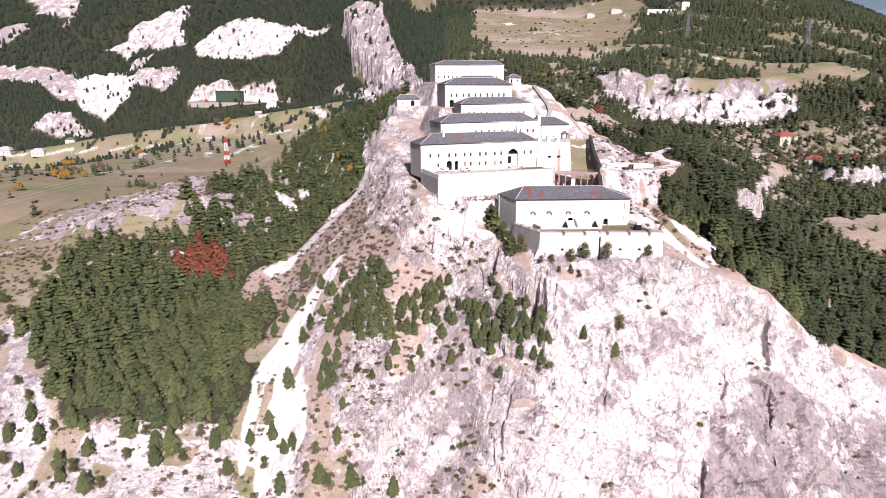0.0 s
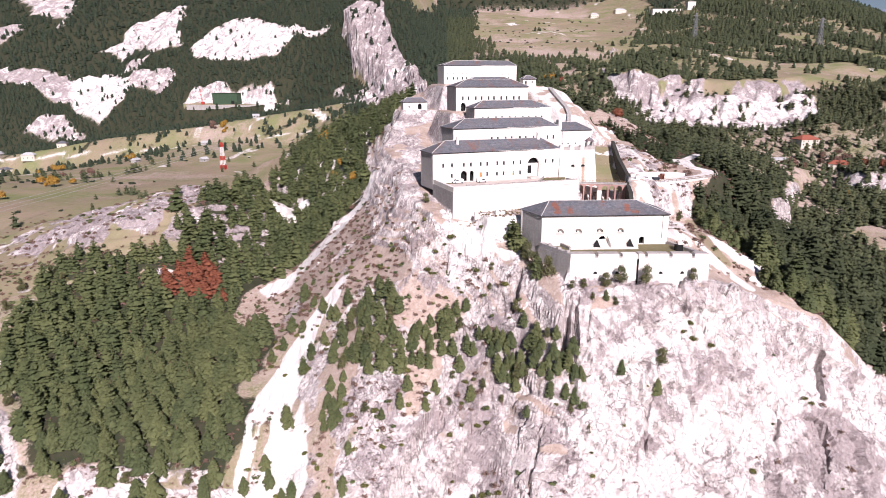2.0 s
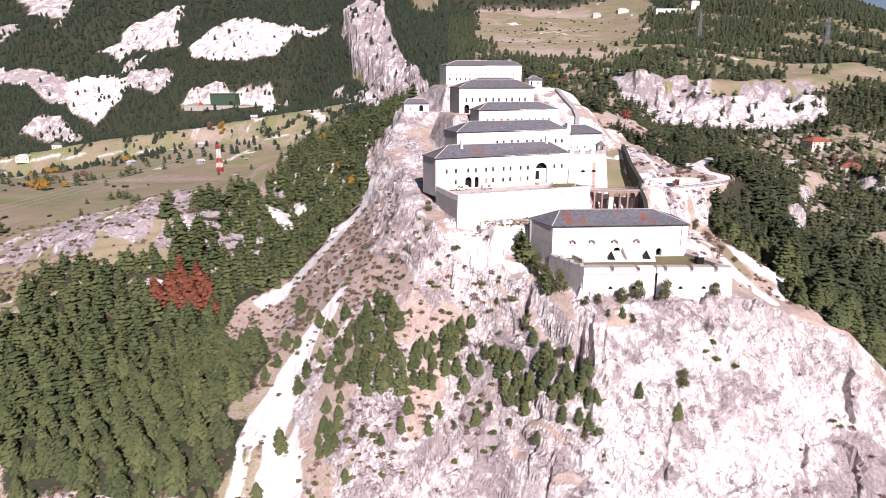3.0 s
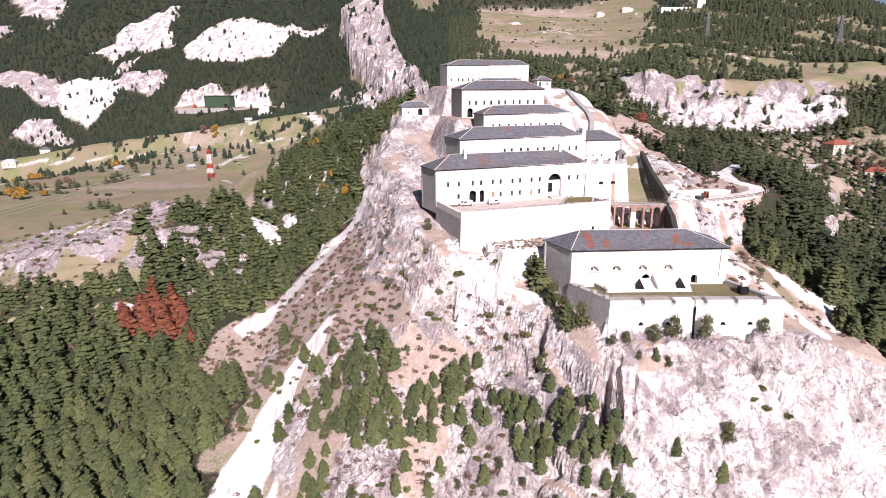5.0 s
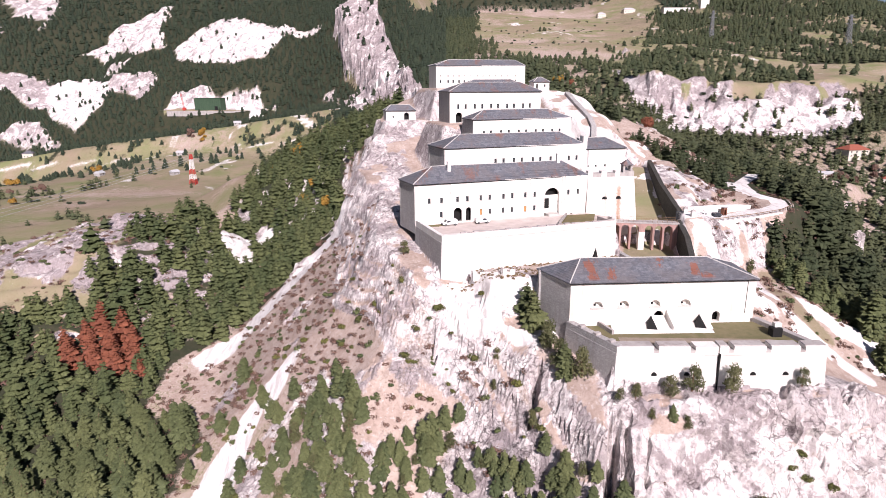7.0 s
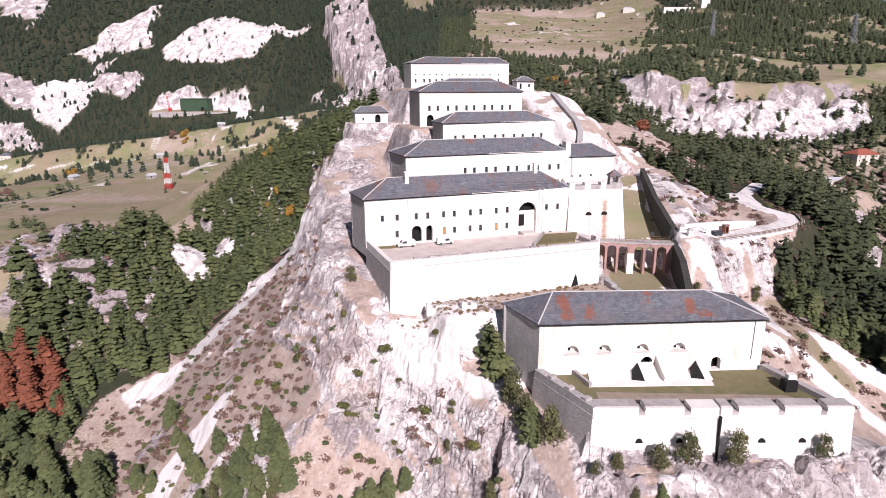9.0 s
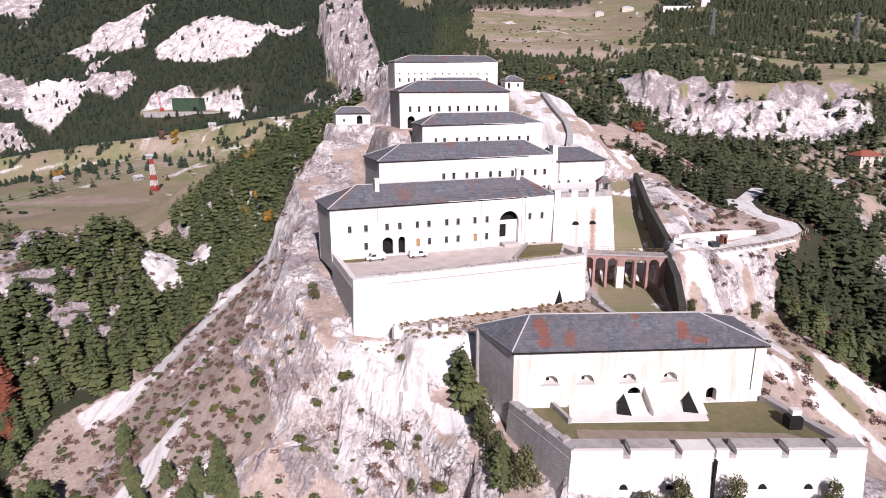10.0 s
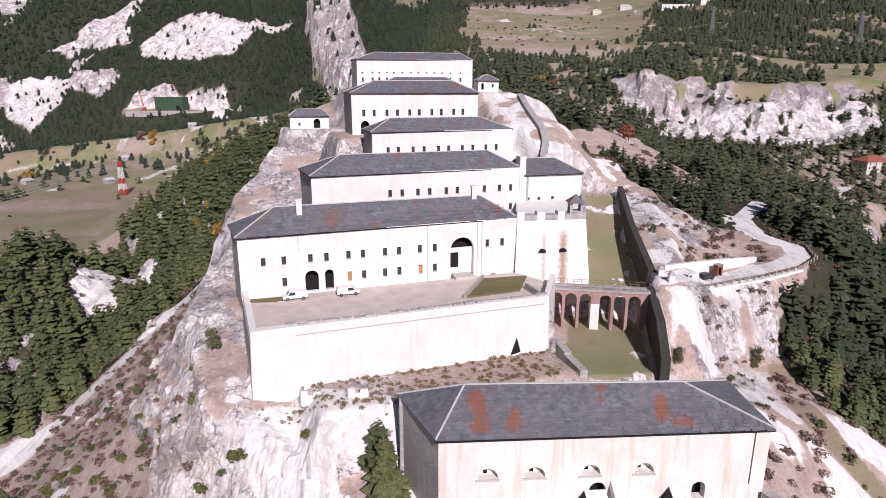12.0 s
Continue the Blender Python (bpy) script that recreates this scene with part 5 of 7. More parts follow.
prism(bm, [(32.5, 273.5, 59.9), (43.0, 277.5, 59.9), (45.5, 287.0, 59.9), (36.5, 285.0, 59.9)], (0, 0, 0.45))
part("turf_bed", bm, TURF, court, "raised bed of dry turf")
bm = bmesh.new()
prism(bm, [(-8.5, 270.5, 59.9), (-3.5, 270.9, 59.9), (1.5, 275.3, 59.9), (-8.8, 272.2, 59.9)], (0, 0, 0.14))
part("turf_strip", bm, TURF, court)
bm = bmesh.new()
block(bm, (44.2, 279.0), (47.2, 270.8), 59.9, 61.3, 0.5)
part("kerb_wall", bm, COPING, court, "low stone kerb wall")
bm = bmesh.new()
block(bm, (36.0, 285.6), (31.8, 273.2), 59.9, 61.0, 0.45)
part("kerb_wall", bm, COPING, court, "low stone kerb wall")
for u in (46.2,):
    # black triangular inset paints the darkness of the postern
    bm = bmesh.new()
    prism(bm, [fc.at(u - 1.2, 51.0, -0.45), fc.at(u + 1.2, 51.0, -0.45), fc.at(u + 0.2, 54.6, -0.35)], Vector((fc.n.x, fc.n.y, 0)) * 0.4)
    part("postern", bm, VOID, court, "dark postern opening")

# two broken lookouts at the foot of the forecourt wall
for px, py in ((7.2, 250.4), (14.8, 249.6)):
    pz = float(z_at(px, py)) + 0.5
    post = thing("ruined_lookout", (px, py, pz), "small roofless white lookout ruin on the bank", "ruin", "ruined lookouts")
    bm = bmesh.new()
    for p, q, top in (((-1.5, -0.8), (-0.4, -0.9), 1.1), ((0.4, -0.8), (1.6, -0.5), 0.9)):
        block(bm, (px + p[0], py + p[1]), (px + q[0], py + q[1]), pz - 1.5, pz + top, 0.4)
    block(bm, (px - 0.4, py - 0.85), (px + 0.4, py - 0.8), pz - 1.5, pz + 0.35, 0.4)
    part("front_wall", bm, LIME, post)
    for side in (-1.5, 1.3):
        bm = bmesh.new()
        block(bm, (px + side, py - 0.35), (px + side, py + 1.4), pz - 1.5, pz + 0.9, 0.35)
        part("side_wall", bm, STONE, post)

# ---- the bastion east of the great barrack ----
bast = thing("bastion", (54, 303, 58), "battered white bastion with rust stains and a corner turret", "bastion")
top = [(43.6, 290.9), (58.8, 293.3), (64.4, 320.5), (46.0, 314.6)]
bot = [(43.2, 288.6), (60.6, 290.8), (66.6, 321.0), (44.5, 315.0)]
bm = bmesh.new()
loft(bm, [(p[0], p[1], 50.0) for p in bot], [(p[0], p[1], 71.2) for p in top])
part("wall", bm, STAINED, bast, "sloping white wall with a rust stain")
fb = Face(top[0], top[1])
for u0, u1, z in ((0, 1.6, 73.1), (1.6, 4.4, 72.4), (4.4, 6.2, 73.1), (6.2, 9.0, 72.4), (9.0, 10.6, 73.1), (10.6, 12.6, 72.4), (12.6, 15.35, 72.7)):
    bm = bmesh.new()
    fb.slab(bm, u0 + 0.004, u1 - 0.004, 71.2, z, 0.0, 2.0)
    part("merlon", bm, LIME if z > 73 else COPING, bast)
fs = Face(top[1], top[2])
bm = bmesh.new()
fs.slab(bm, 2.1, fs.length, 71.2, 72.5, 0.0, 0.9)
part("side_parapet", bm, COPING, bast)
for u in (5.6, 10.2):
    # loopholes as black insets, their inner shade put into the colour
    bm = bmesh.new()
    prism(bm, [fb.at(u + 0.85 * math.cos(a), 64.3 + 0.8 * math.sin(a), -1.05) for a in np.linspace(0, math.pi, 9)], Vector((fb.n.x, fb.n.y, 0)) * 0.6)
    part("loophole", bm, VOID, bast, "dark arched loophole")
turret = thing("corner_turret", (56.6, 294.6, 72.4), "small stone sentry turret with pyramid slate roof", "turret")
for s, t in ((-1, -1), (1, -1), (1, 1), (-1, 1)):
    bm = bmesh.new()
    rod(bm, (56.6 + s * 1.15, 294.6 + t * 1.15, 71.6), (56.6 + s * 1.15, 294.6 + t * 1.15, 74.8), 0.55)
    part("post", bm, COPING, turret)
bm = bmesh.new()
prism(bm, [(55.3, 293.3, 71.6), (57.9, 293.3, 71.6), (57.9, 295.9, 71.6), (55.3, 295.9, 71.6)], (0, 0, 1.3))
part("breast_wall", bm, COPING, turret)
bm = bmesh.new()
ring = [bm.verts.new(v) for v in ((54.7, 292.7, 74.7), (58.5, 292.7, 74.7), (58.5, 296.5, 74.7), (54.7, 296.5, 74.7))]
tip = bm.verts.new((56.6, 294.6, 76.5))
for i in range(4):
    bm.faces.new((ring[i], ring[(i + 1) % 4], tip))
bm.faces.new(ring[::-1])
part("roof", bm, SLATE, turret, "pyramid slate roof")

# ---- the bridge over the ditch ----
bridge = thing("bridge", (60, 285.3, 50), "narrow pink-rendered arched bridge over the grassy ditch", "bridge")
fd = Face((49.4, 285.2), (70.2, 282.0))
spans = [(1.3, 3.5), (4.1, 6.5), (7.1, 9.4), (11.2, 13.5), (14.1, 16.4), (17.0, 19.4)]
bm = wall_with(fd, 55.2, 57.9, 3.4, [((a + b) / 2, 55.0, b - a, 2.3, True) for a, b in spans])
part("arch_wall", bm, RENDER_PINK, bridge, "row of six round arches")
edges = [(0.0, 1.3)] + [(spans[i][1], spans[i + 1][0]) for i in range(5)] + [(19.4, 20.9)]
for k, (a, b) in enumerate(edges):
    bm = bmesh.new()
    fd.slab(bm, a + 0.004, b - 0.004, 46.5, 55.2, 0.003, 3.397)
    part("pier", bm, LIME if k == 3 else RENDER_PINK, bridge, "broad white middle pier" if k == 3 else "slender pink pier")
bm = bmesh.new()
fd.slab(bm, -0.4, 21.2, 57.9, 58.3, -0.15, 3.55)
part("deck", bm, COPING, bridge)
for d in (-0.1, 3.4):
    bm = bmesh.new()
    for k in range(15):
        u = 0.2 + k * 1.45
        rod(bm, fd.at(u, 58.3, d + 0.05), fd.at(u, 59.3, d + 0.05), 0.06)
    rod(bm, fd.at(0.0, 59.3, d + 0.05), fd.at(20.6, 59.3, d + 0.05), 0.06)
    rod(bm, fd.at(0.0, 58.8, d + 0.05), fd.at(20.6, 58.8, d + 0.05), 0.05)
    part("railing", bm, WOOD, bridge, "rusty iron railing")

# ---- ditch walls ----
wall = thing("ditch_wall", (70, 273, 48), "high rubble counterscarp wall of the ditch, deep shade in its colour", "wall")
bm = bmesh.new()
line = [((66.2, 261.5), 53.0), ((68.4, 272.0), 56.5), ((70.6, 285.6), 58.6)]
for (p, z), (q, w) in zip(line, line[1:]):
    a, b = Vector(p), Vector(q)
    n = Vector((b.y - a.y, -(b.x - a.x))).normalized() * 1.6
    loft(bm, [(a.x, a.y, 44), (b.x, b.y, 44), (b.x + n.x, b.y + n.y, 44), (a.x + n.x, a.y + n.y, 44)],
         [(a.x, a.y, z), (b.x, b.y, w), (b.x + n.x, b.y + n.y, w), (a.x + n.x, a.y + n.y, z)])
# near-black masonry: the wall's shaded face is painted in
part("masonry", bm, SHADE_RUBBLE, wall)
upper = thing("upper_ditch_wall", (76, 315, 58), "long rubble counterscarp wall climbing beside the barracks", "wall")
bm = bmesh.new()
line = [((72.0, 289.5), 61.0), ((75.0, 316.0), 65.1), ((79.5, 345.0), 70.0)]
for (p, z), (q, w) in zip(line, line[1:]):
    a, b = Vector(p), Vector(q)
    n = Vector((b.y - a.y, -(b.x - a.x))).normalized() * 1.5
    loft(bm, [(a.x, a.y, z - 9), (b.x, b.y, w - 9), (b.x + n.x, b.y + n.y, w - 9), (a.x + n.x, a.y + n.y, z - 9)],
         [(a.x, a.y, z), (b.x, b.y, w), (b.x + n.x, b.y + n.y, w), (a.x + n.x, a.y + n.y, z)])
# same shade-darkened rubble on the face towards the ditch
part("masonry", bm, SHADE_RUBBLE, upper)
rim = thing("summit_ditch_wall", (60, 380, 88), "rubble wall along the upper ditch under the summit", "wall")
bm = bmesh.new()
line = [(p, float(z_at(*p)) + 1.3) for p in ((55.5, 341.0), (57.0, 348.0), (57.0, 356.0), (56.0, 364.0), (55.0, 372.0), (54.5, 382.0), (54.0, 392.0))]
for (p, z), (q, w) in zip(line, line[1:]):
    a, b = Vector(p), Vector(q)
    n = Vector((b.y - a.y, -(b.x - a.x))).normalized() * 2.0
    loft(bm, [(a.x, a.y, z - 8), (b.x, b.y, w - 8), (b.x + n.x, b.y + n.y, w - 8), (a.x + n.x, a.y + n.y, z - 8)],
         [(a.x, a.y, z), (b.x, b.y, w), (b.x + n.x, b.y + n.y, w), (a.x + n.x, a.y + n.y, z)])
part("masonry", bm, STONE, rim)
low = thing("ruined_wall", (51, 271, 49), "broken mossy wall running down the grass ditch", "wall")
bm = bmesh.new()
pts = [(48.6, 282.0), (50.2, 274.0), (51.6, 267.0), (53.2, 260.5)]
for k, (p, q) in enumerate(zip(pts, pts[1:])):
    block(bm, p, q, 46, 52.6 - 0.55 * k, -1.4)
part("masonry", bm, STONE, low)

# ---- the lower casemate barrack and its battery terrace ----
F = [(27.55, 232.34), (71.93, 235.44), (71.4, 248.6), (21.6, 243.8)]
ops = [(u, 49.25, 2.7, 1.55, True, "") for u in (6.5, 12.8, 20.3, 27.6)] + [(21.4, 45.0, 2.3, 3.1, True, ""), (35.4, 45.0, 1.9, 2.6, True, "")]
case, face1, roof1, roof1_faces = barrack("casemate_barrack", F, 40.0, 55.5, ((31.1, 239.9, 59.3), (61.7, 241.0, 59.3)), ops,
    "white casemate barrack with vaulted embrasures and grey slate roof", thick=1.3, end_mat=STONE, slate=None, front_mat=LIME_STAINED)
for u in (6.5, 12.8, 20.3, 27.6):
    bm = bmesh.new()
    face1.slab(bm, u - 1.6, u + 1.6, 48.95, 49.23, -0.16, 0.6)
    part("embrasure_sill", bm, LINTEL, case, "stone sill of a gun embrasure")
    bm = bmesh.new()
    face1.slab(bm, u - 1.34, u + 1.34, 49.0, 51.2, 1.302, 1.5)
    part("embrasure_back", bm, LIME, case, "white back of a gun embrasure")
    # black block for the port; the hole's shade is painted
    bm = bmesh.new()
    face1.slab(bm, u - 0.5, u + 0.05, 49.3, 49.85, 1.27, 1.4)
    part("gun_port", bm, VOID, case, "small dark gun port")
bm = bmesh.new()
face1.slab(bm, 42.3, 42.4, 47.0, 55.0, -0.12, -0.004)
part("drainpipe", bm, FRAME, case)
apron = thing("apron", (49, 229, 44.6), "white sloping apron with ramp and buttress before the casemates", "ramp")
bm = bmesh.new()
prism(bm, [(36.6, 227.2, 43.8), (59.8, 227.9, 43.8), (60.9, 234.55, 43.8), (37.4, 232.95, 43.8)], (0, 0, 1.35))
part("platform", bm, LIME, apron, "low white platform")
for u, w in ((19.6, 2.9), (31.2, 1.5)):
    bm = bmesh.new()
    prism(bm, [face1.at(u, 45.1, 0.0), face1.at(u, 47.2 if w < 2 else 47.0, 0.0), face1.at(u, 45.1, -4.6)], Vector((face1.a.x, face1.a.y, 0)) * w)
    part("ramp" if w > 2 else "buttress", bm, LIME, apron)
    # solid black wedge: the shaded triangle left of the slope, as colour
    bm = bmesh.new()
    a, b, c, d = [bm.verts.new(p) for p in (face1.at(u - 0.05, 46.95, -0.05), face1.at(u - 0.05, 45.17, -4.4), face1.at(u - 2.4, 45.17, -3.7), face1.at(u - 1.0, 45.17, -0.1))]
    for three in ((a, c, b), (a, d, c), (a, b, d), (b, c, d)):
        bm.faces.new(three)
    part("vault_opening", bm, VOID, apron, "black wedge giving the shade beside the slope")
bm = bmesh.new()
prism(bm, [face1.at(23.1, 45.1, 0.0), face1.at(23.1, 48.4, 0.0), face1.at(23.1, 46.0, -4.9), face1.at(23.1, 45.1, -4.9)], Vector((face1.a.x, face1.a.y, 0)) * 0.45)
part("flank_wall", bm, LIME, apron)
bm = bmesh.new()
block(bm, (36.2, 226.9), (34.3, 232.4), 44.4, 46.0, -0.6)
part("side_wall", bm, COPING, apron, "dark weathered side wall")

terrace = thing("battery_terrace", (57, 218, 36), "white battery terrace wall with embrasured parapet", "terrace")
T = [(34.88, 217.7), (79.6, 218.1), (73.0, 235.3), (26.9, 232.2)]
base = [(34.3, 216.7), (80.4, 217.1), (73.8, 236.0), (25.9, 232.2)]
bm = bmesh.new()
loft(bm, [(p[0], p[1], 28.0) for p in base], [(p[0], p[1], 44.6) for p in T])
part("wall", bm, LIME, terrace, "tall white front wall")
bm = bmesh.new()
stone_flank(bm, base[3], base[0], T[3], T[0], 28.0, 44.6)
part("flank_wall", bm, STONE, terrace, "grey rubble flank of the terrace")
ft = Face(T[0], T[1])
cuts = [8.4, 16.2, 24.4, 32.3, 39.6]
at = 0.0
for k, u in enumerate(cuts + [ft.length]):
    bm = bmesh.new()
    end = u - 0.55 if k < len(cuts) else ft.length
    if k in (2, 3):
        mid = 21.75
        if at < mid < end:
            ft.slab(bm, at, mid - 0.16, 44.6, 46.0, 0, 3.0)
            at = mid + 0.16
    ft.slab(bm, at, end, 44.6, 46.0, 0, 3.0)
    part("parapet", bm, LIME, terrace, "thick weathered parapet block")
    bm = bmesh.new()
    ft.slab(bm, at + 0.05, end - 0.05, 46.0, 46.14, 0.5, 3.05)
    part("coping", bm, COPING, terrace, "mossy broken coping")
    if k < len(cuts):
        bm = bmesh.new()
        ft.slab(bm, u - 0.55, u + 0.55, 44.6, 45.2, 0, 3.0)
        part("embrasure", bm, COPING, terrace, "gun embrasure floor")
    at = u + 0.55
# black strip with the shade of the slot in its colour
bm = bmesh.new()
ft.slab(bm, 21.6, 21.9, 34.0, 44.6, -0.75, -0.1)
part("drain_slot", bm, VOID, terrace, "dark vertical drain slot")
bm = bmesh.new()
ft.slab(bm, 0.0, ft.length, 44.15, 44.4, -0.24, 0.1)
part("string_course", bm, LIME, terrace)
for u in (8.2, 15.2, 29.4, 36.4):
    # arched black insets give the shaded depth of each loophole by colour
    bm = bmesh.new()
    prism(bm, [ft.at(u + 0.6 * math.cos(a), 39.6 + 0.75 * math.sin(a), -0.55) for a in np.linspace(0, math.pi, 9)], (0, 0.5, 0))
    part("loophole", bm, VOID, terrace, "dark arched loophole")
f = Face(T[3], T[0])
bm = bmesh.new()
f.slab(bm, 0.0, f.length - 0.02, 44.6, 46.2, 0.002, 1.6)
part("side_parapet", bm, STONE, terrace, "grey rubble side parapet")
for u in (4.5, 9.5, 14.0):
    bm = bmesh.new()
    f.slab(bm, u - 0.5, u + 0.5, 46.2, 46.7, 0.1, 1.5)
    part("side_merlon", bm, COPING, terrace)
f = Face(T[1], T[2])
bm = bmesh.new()
f.slab(bm, 3.2, f.length, 44.6, 46.0, 0.002, 1.5)
part("side_parapet", bm, COPING, terrace, "weathered side parapet")
LAWN = make_simple("mown_lawn", (0.135, 0.13, 0.058), (0.215, 0.175, 0.10), 0.5, where="Geometry")
bm = bmesh.new()
prism(bm, [ft.at(1.8, 44.6, 3.02), ft.at(43.0, 44.6, 3.02), Vector((71.6, 234.7, 44.6)), Vector((29.5, 232.0, 44.6))], (0, 0, 0.4))
part("lawn", bm, LAWN, terrace, "short dry lawn")
bm = bmesh.new()
prism(bm, [ft.at(2.0, 45.0, 3.1), ft.at(40.0, 45.0, 3.1), ft.at(36.0, 45.0, 6.2), ft.at(2.4, 45.0, 7.6)], (0, 0, 0.03))
part("footpath", bm, make_simple("trodden_earth", (0.33, 0.27, 0.22), (0.24, 0.19, 0.14), 0.6, where="Geometry"), terrace, "trodden earth path")
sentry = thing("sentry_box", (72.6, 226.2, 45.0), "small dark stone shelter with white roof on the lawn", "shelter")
bm = bmesh.new()
block(bm, (71.6, 225.2), (73.8, 225.3), 45.0, 47.0, 2.0)
part("body", bm, VOID, sentry)
bm = bmesh.new()
block(bm, (72.4, 226.2), (74.0, 226.3), 47.0, 47.9, 1.2)
part("cap", bm, LIME, sentry)

# ---- slates of the casemate roof ----
SLABS = []
rnd = random.Random(5)
for k in range(8):
    bm = bmesh.new()
    j = [rnd.uniform(-0.15, 0.15) for _ in range(8)]
    ring = [(-0.5 + j[0], -0.5 + j[1], 0), (0.5 + j[2], -0.5 + j[3], 0), (0.5 + j[4], 0.55, 0), (-0.5 + j[5], 0.55, 0)]
    prism(bm, ring, (0, 0, 1))
    me = bpy.data.meshes.new("slate")
    bm.to_mesh(me)
    bm.free()
    me.materials.append(SLATE_SLAB)
    SLABS.append(me)


def slate_pieces(roof, face, row, col, seed, most=300):
    """The lowest courses of a roof face as single slates; returns the roof height above which none was laid."""
    off = base_of(roof)
    done = 0
    for p0, p1, p2, p3, up, low in slab_rows(*face, row, col, seed):
        mid = (p0 + p1 + p2 + p3) / 4
        if done >= most:
            return mid.z
        done += 1
        ax = (p1 - p0).normalized()
        ay = up.cross(ax).normalized()
        wide, tall = ((p1 - p0).length + (p2 - p3).length) / 2, (p3 - p0).length
        m3 = Matrix((ax, ay, up)).transposed() @ Matrix.Rotation(-0.05 - low, 3, "X")
        ob = new("slate", SLABS[rnd.randrange(8)])
        ob.parent = roof
        ob.matrix_local = Matrix.LocRotScale(mid - off + up * 0.03, m3.to_quaternion(), (wide, tall, 0.06))
    return None


def share_face(face, s):
    a, b, c, d = (Vector(v) for v in face)
    return (a.lerp(d, s), b.lerp(c, s), c, d)


a, b, c, d = (Vector(v) for v in roof1_faces[0])
slate_pieces(roof1, (a, b, b.lerp(c, 0.62), a.lerp(d, 0.62)), 0.66, 1.02, 77)
slates_joined("slate_roofing", [share_face(roof1_faces[0], 0.605)] + roof1_faces[1:], roof1, 0.66, 1.02, 91)
a, b, c, d = (Vector(v) for v in roof2_faces[0])
slate_pieces(roof2, (a, b, b.lerp(c, 0.56), a.lerp(d, 0.56)), 0.92, 1.22, 78)
slates_joined("slate_roofing", [share_face(roof2_faces[0], 0.545)] + roof2_faces[1:], roof2, 0.9, 1.25, 92)

# ---- woods ----
def pine_mesh(seed, tall, wide, tiers, pads, bare=0.08, top=1.25, lobes=True, ridge=True):
    """Crown of a mountain pine: layers of drooping boughs, each a folded pad of needles; returns points and triangles with the foot at 0."""
    rnd = random.Random(seed)
    co, tri = [], []
    lean = rnd.uniform(0, 6.28)
    for t in range(tiers):
        s = t / (tiers - 1)
        z = tall * (bare + (0.9 - bare) * s)
        reach = wide * 0.5 * (1 - s ** top) ** 0.85 * rnd.uniform(0.85, 1.12) * (0.78 + 0.22 * min(1, 4 * s + 0.1)) + 0.26
        n = max(3, round(pads * (1 - 0.5 * s)))
        turn = rnd.uniform(0, 6.28)
        for k in range(n):
            a = turn + 2 * math.pi * k / n + rnd.uniform(-0.3, 0.3)
            far = reach * rnd.uniform(0.68, 1.14) * (1 + 0.12 * math.cos(a - lean))
            half = far * math.sin(math.pi / n) * rnd.uniform(0.85, 1.3)
            drop = far * (0.22 - 0.3 * s) + rnd.uniform(-0.1, 0.1) * far
            zz = z + rnd.uniform(-0.3, 0.3) * tall / tiers
            ca, sa = math.cos(a), math.sin(a)

            def at(r, side, up):
                j = 0.1 * far
                return (ca * r - sa * side + rnd.uniform(-j, j), sa * r + ca * side + rnd.uniform(-j, j), zz + up + rnd.uniform(-j, j))
            i = len(co)
            base, tip = at(0.04 * far, 0, 0.28 * far), at(far, 0, -drop)
            left, right = at(0.6 * far, half, -0.7 * drop - 0.16 * far), at(0.6 * far, -half, -0.7 * drop - 0.16 * far)
            if not ridge:
                co += [base, left, tip, right]
                tri += [(i, i + 3, i + 2), (i, i + 2, i + 1)]
                continue
            co += [base, left, tip, right, at(0.62 * far, 0, 0.1 * far - 0.3 * drop)]
            tri += [(i, i + 3, i + 4), (i, i + 4, i + 1), (i + 4, i + 3, i + 2), (i + 4, i + 2, i + 1)]
            if lobes:
                co += [at(0.93 * far, 0.6 * half, -drop - 0.05 * far), at(0.93 * far, -0.6 * half, -drop - 0.05 * far)]
                tri += [(i + 4, i + 5, i + 1), (i + 4, i + 3, i + 6)]
    return np.array(co), np.array(tri)


def tuft_mesh(seed, tall, wide, tiers, sides):
    """A far pine: ragged skirts of foliage one over another."""
    rnd = random.Random(seed)
    co, tri = [], []
    for t in range(tiers):
        s = t / tiers
        z0, z1 = tall * (0.06 + 0.86 * s), tall * min(1.0, 0.06 + 0.86 * s + 1.5 / tiers)
        r = wide * 0.5 * (1 - s ** 2.2) ** 0.85 + 0.2
        i = len(co)
        turn = rnd.uniform(0, 6.28)
        for k in range(sides):
            a = turn + 2 * math.pi * k / sides
            q = r * (rnd.uniform(0.85, 1.15) if k % 2 else rnd.uniform(0.6, 0.85))
            co.append((q * math.cos(a), q * math.sin(a), z0 + rnd.uniform(-0.08, 0.08) * tall + (0 if k % 2 else 0.07 * tall)))
        co.append((rnd.uniform(-0.1, 0.1) * r, rnd.uniform(-0.1, 0.1) * r, z1))
        tri += [(i + k, i + (k + 1) % sides, i + sides) for k in range(sides)]
    return np.array(co), np.array(tri)


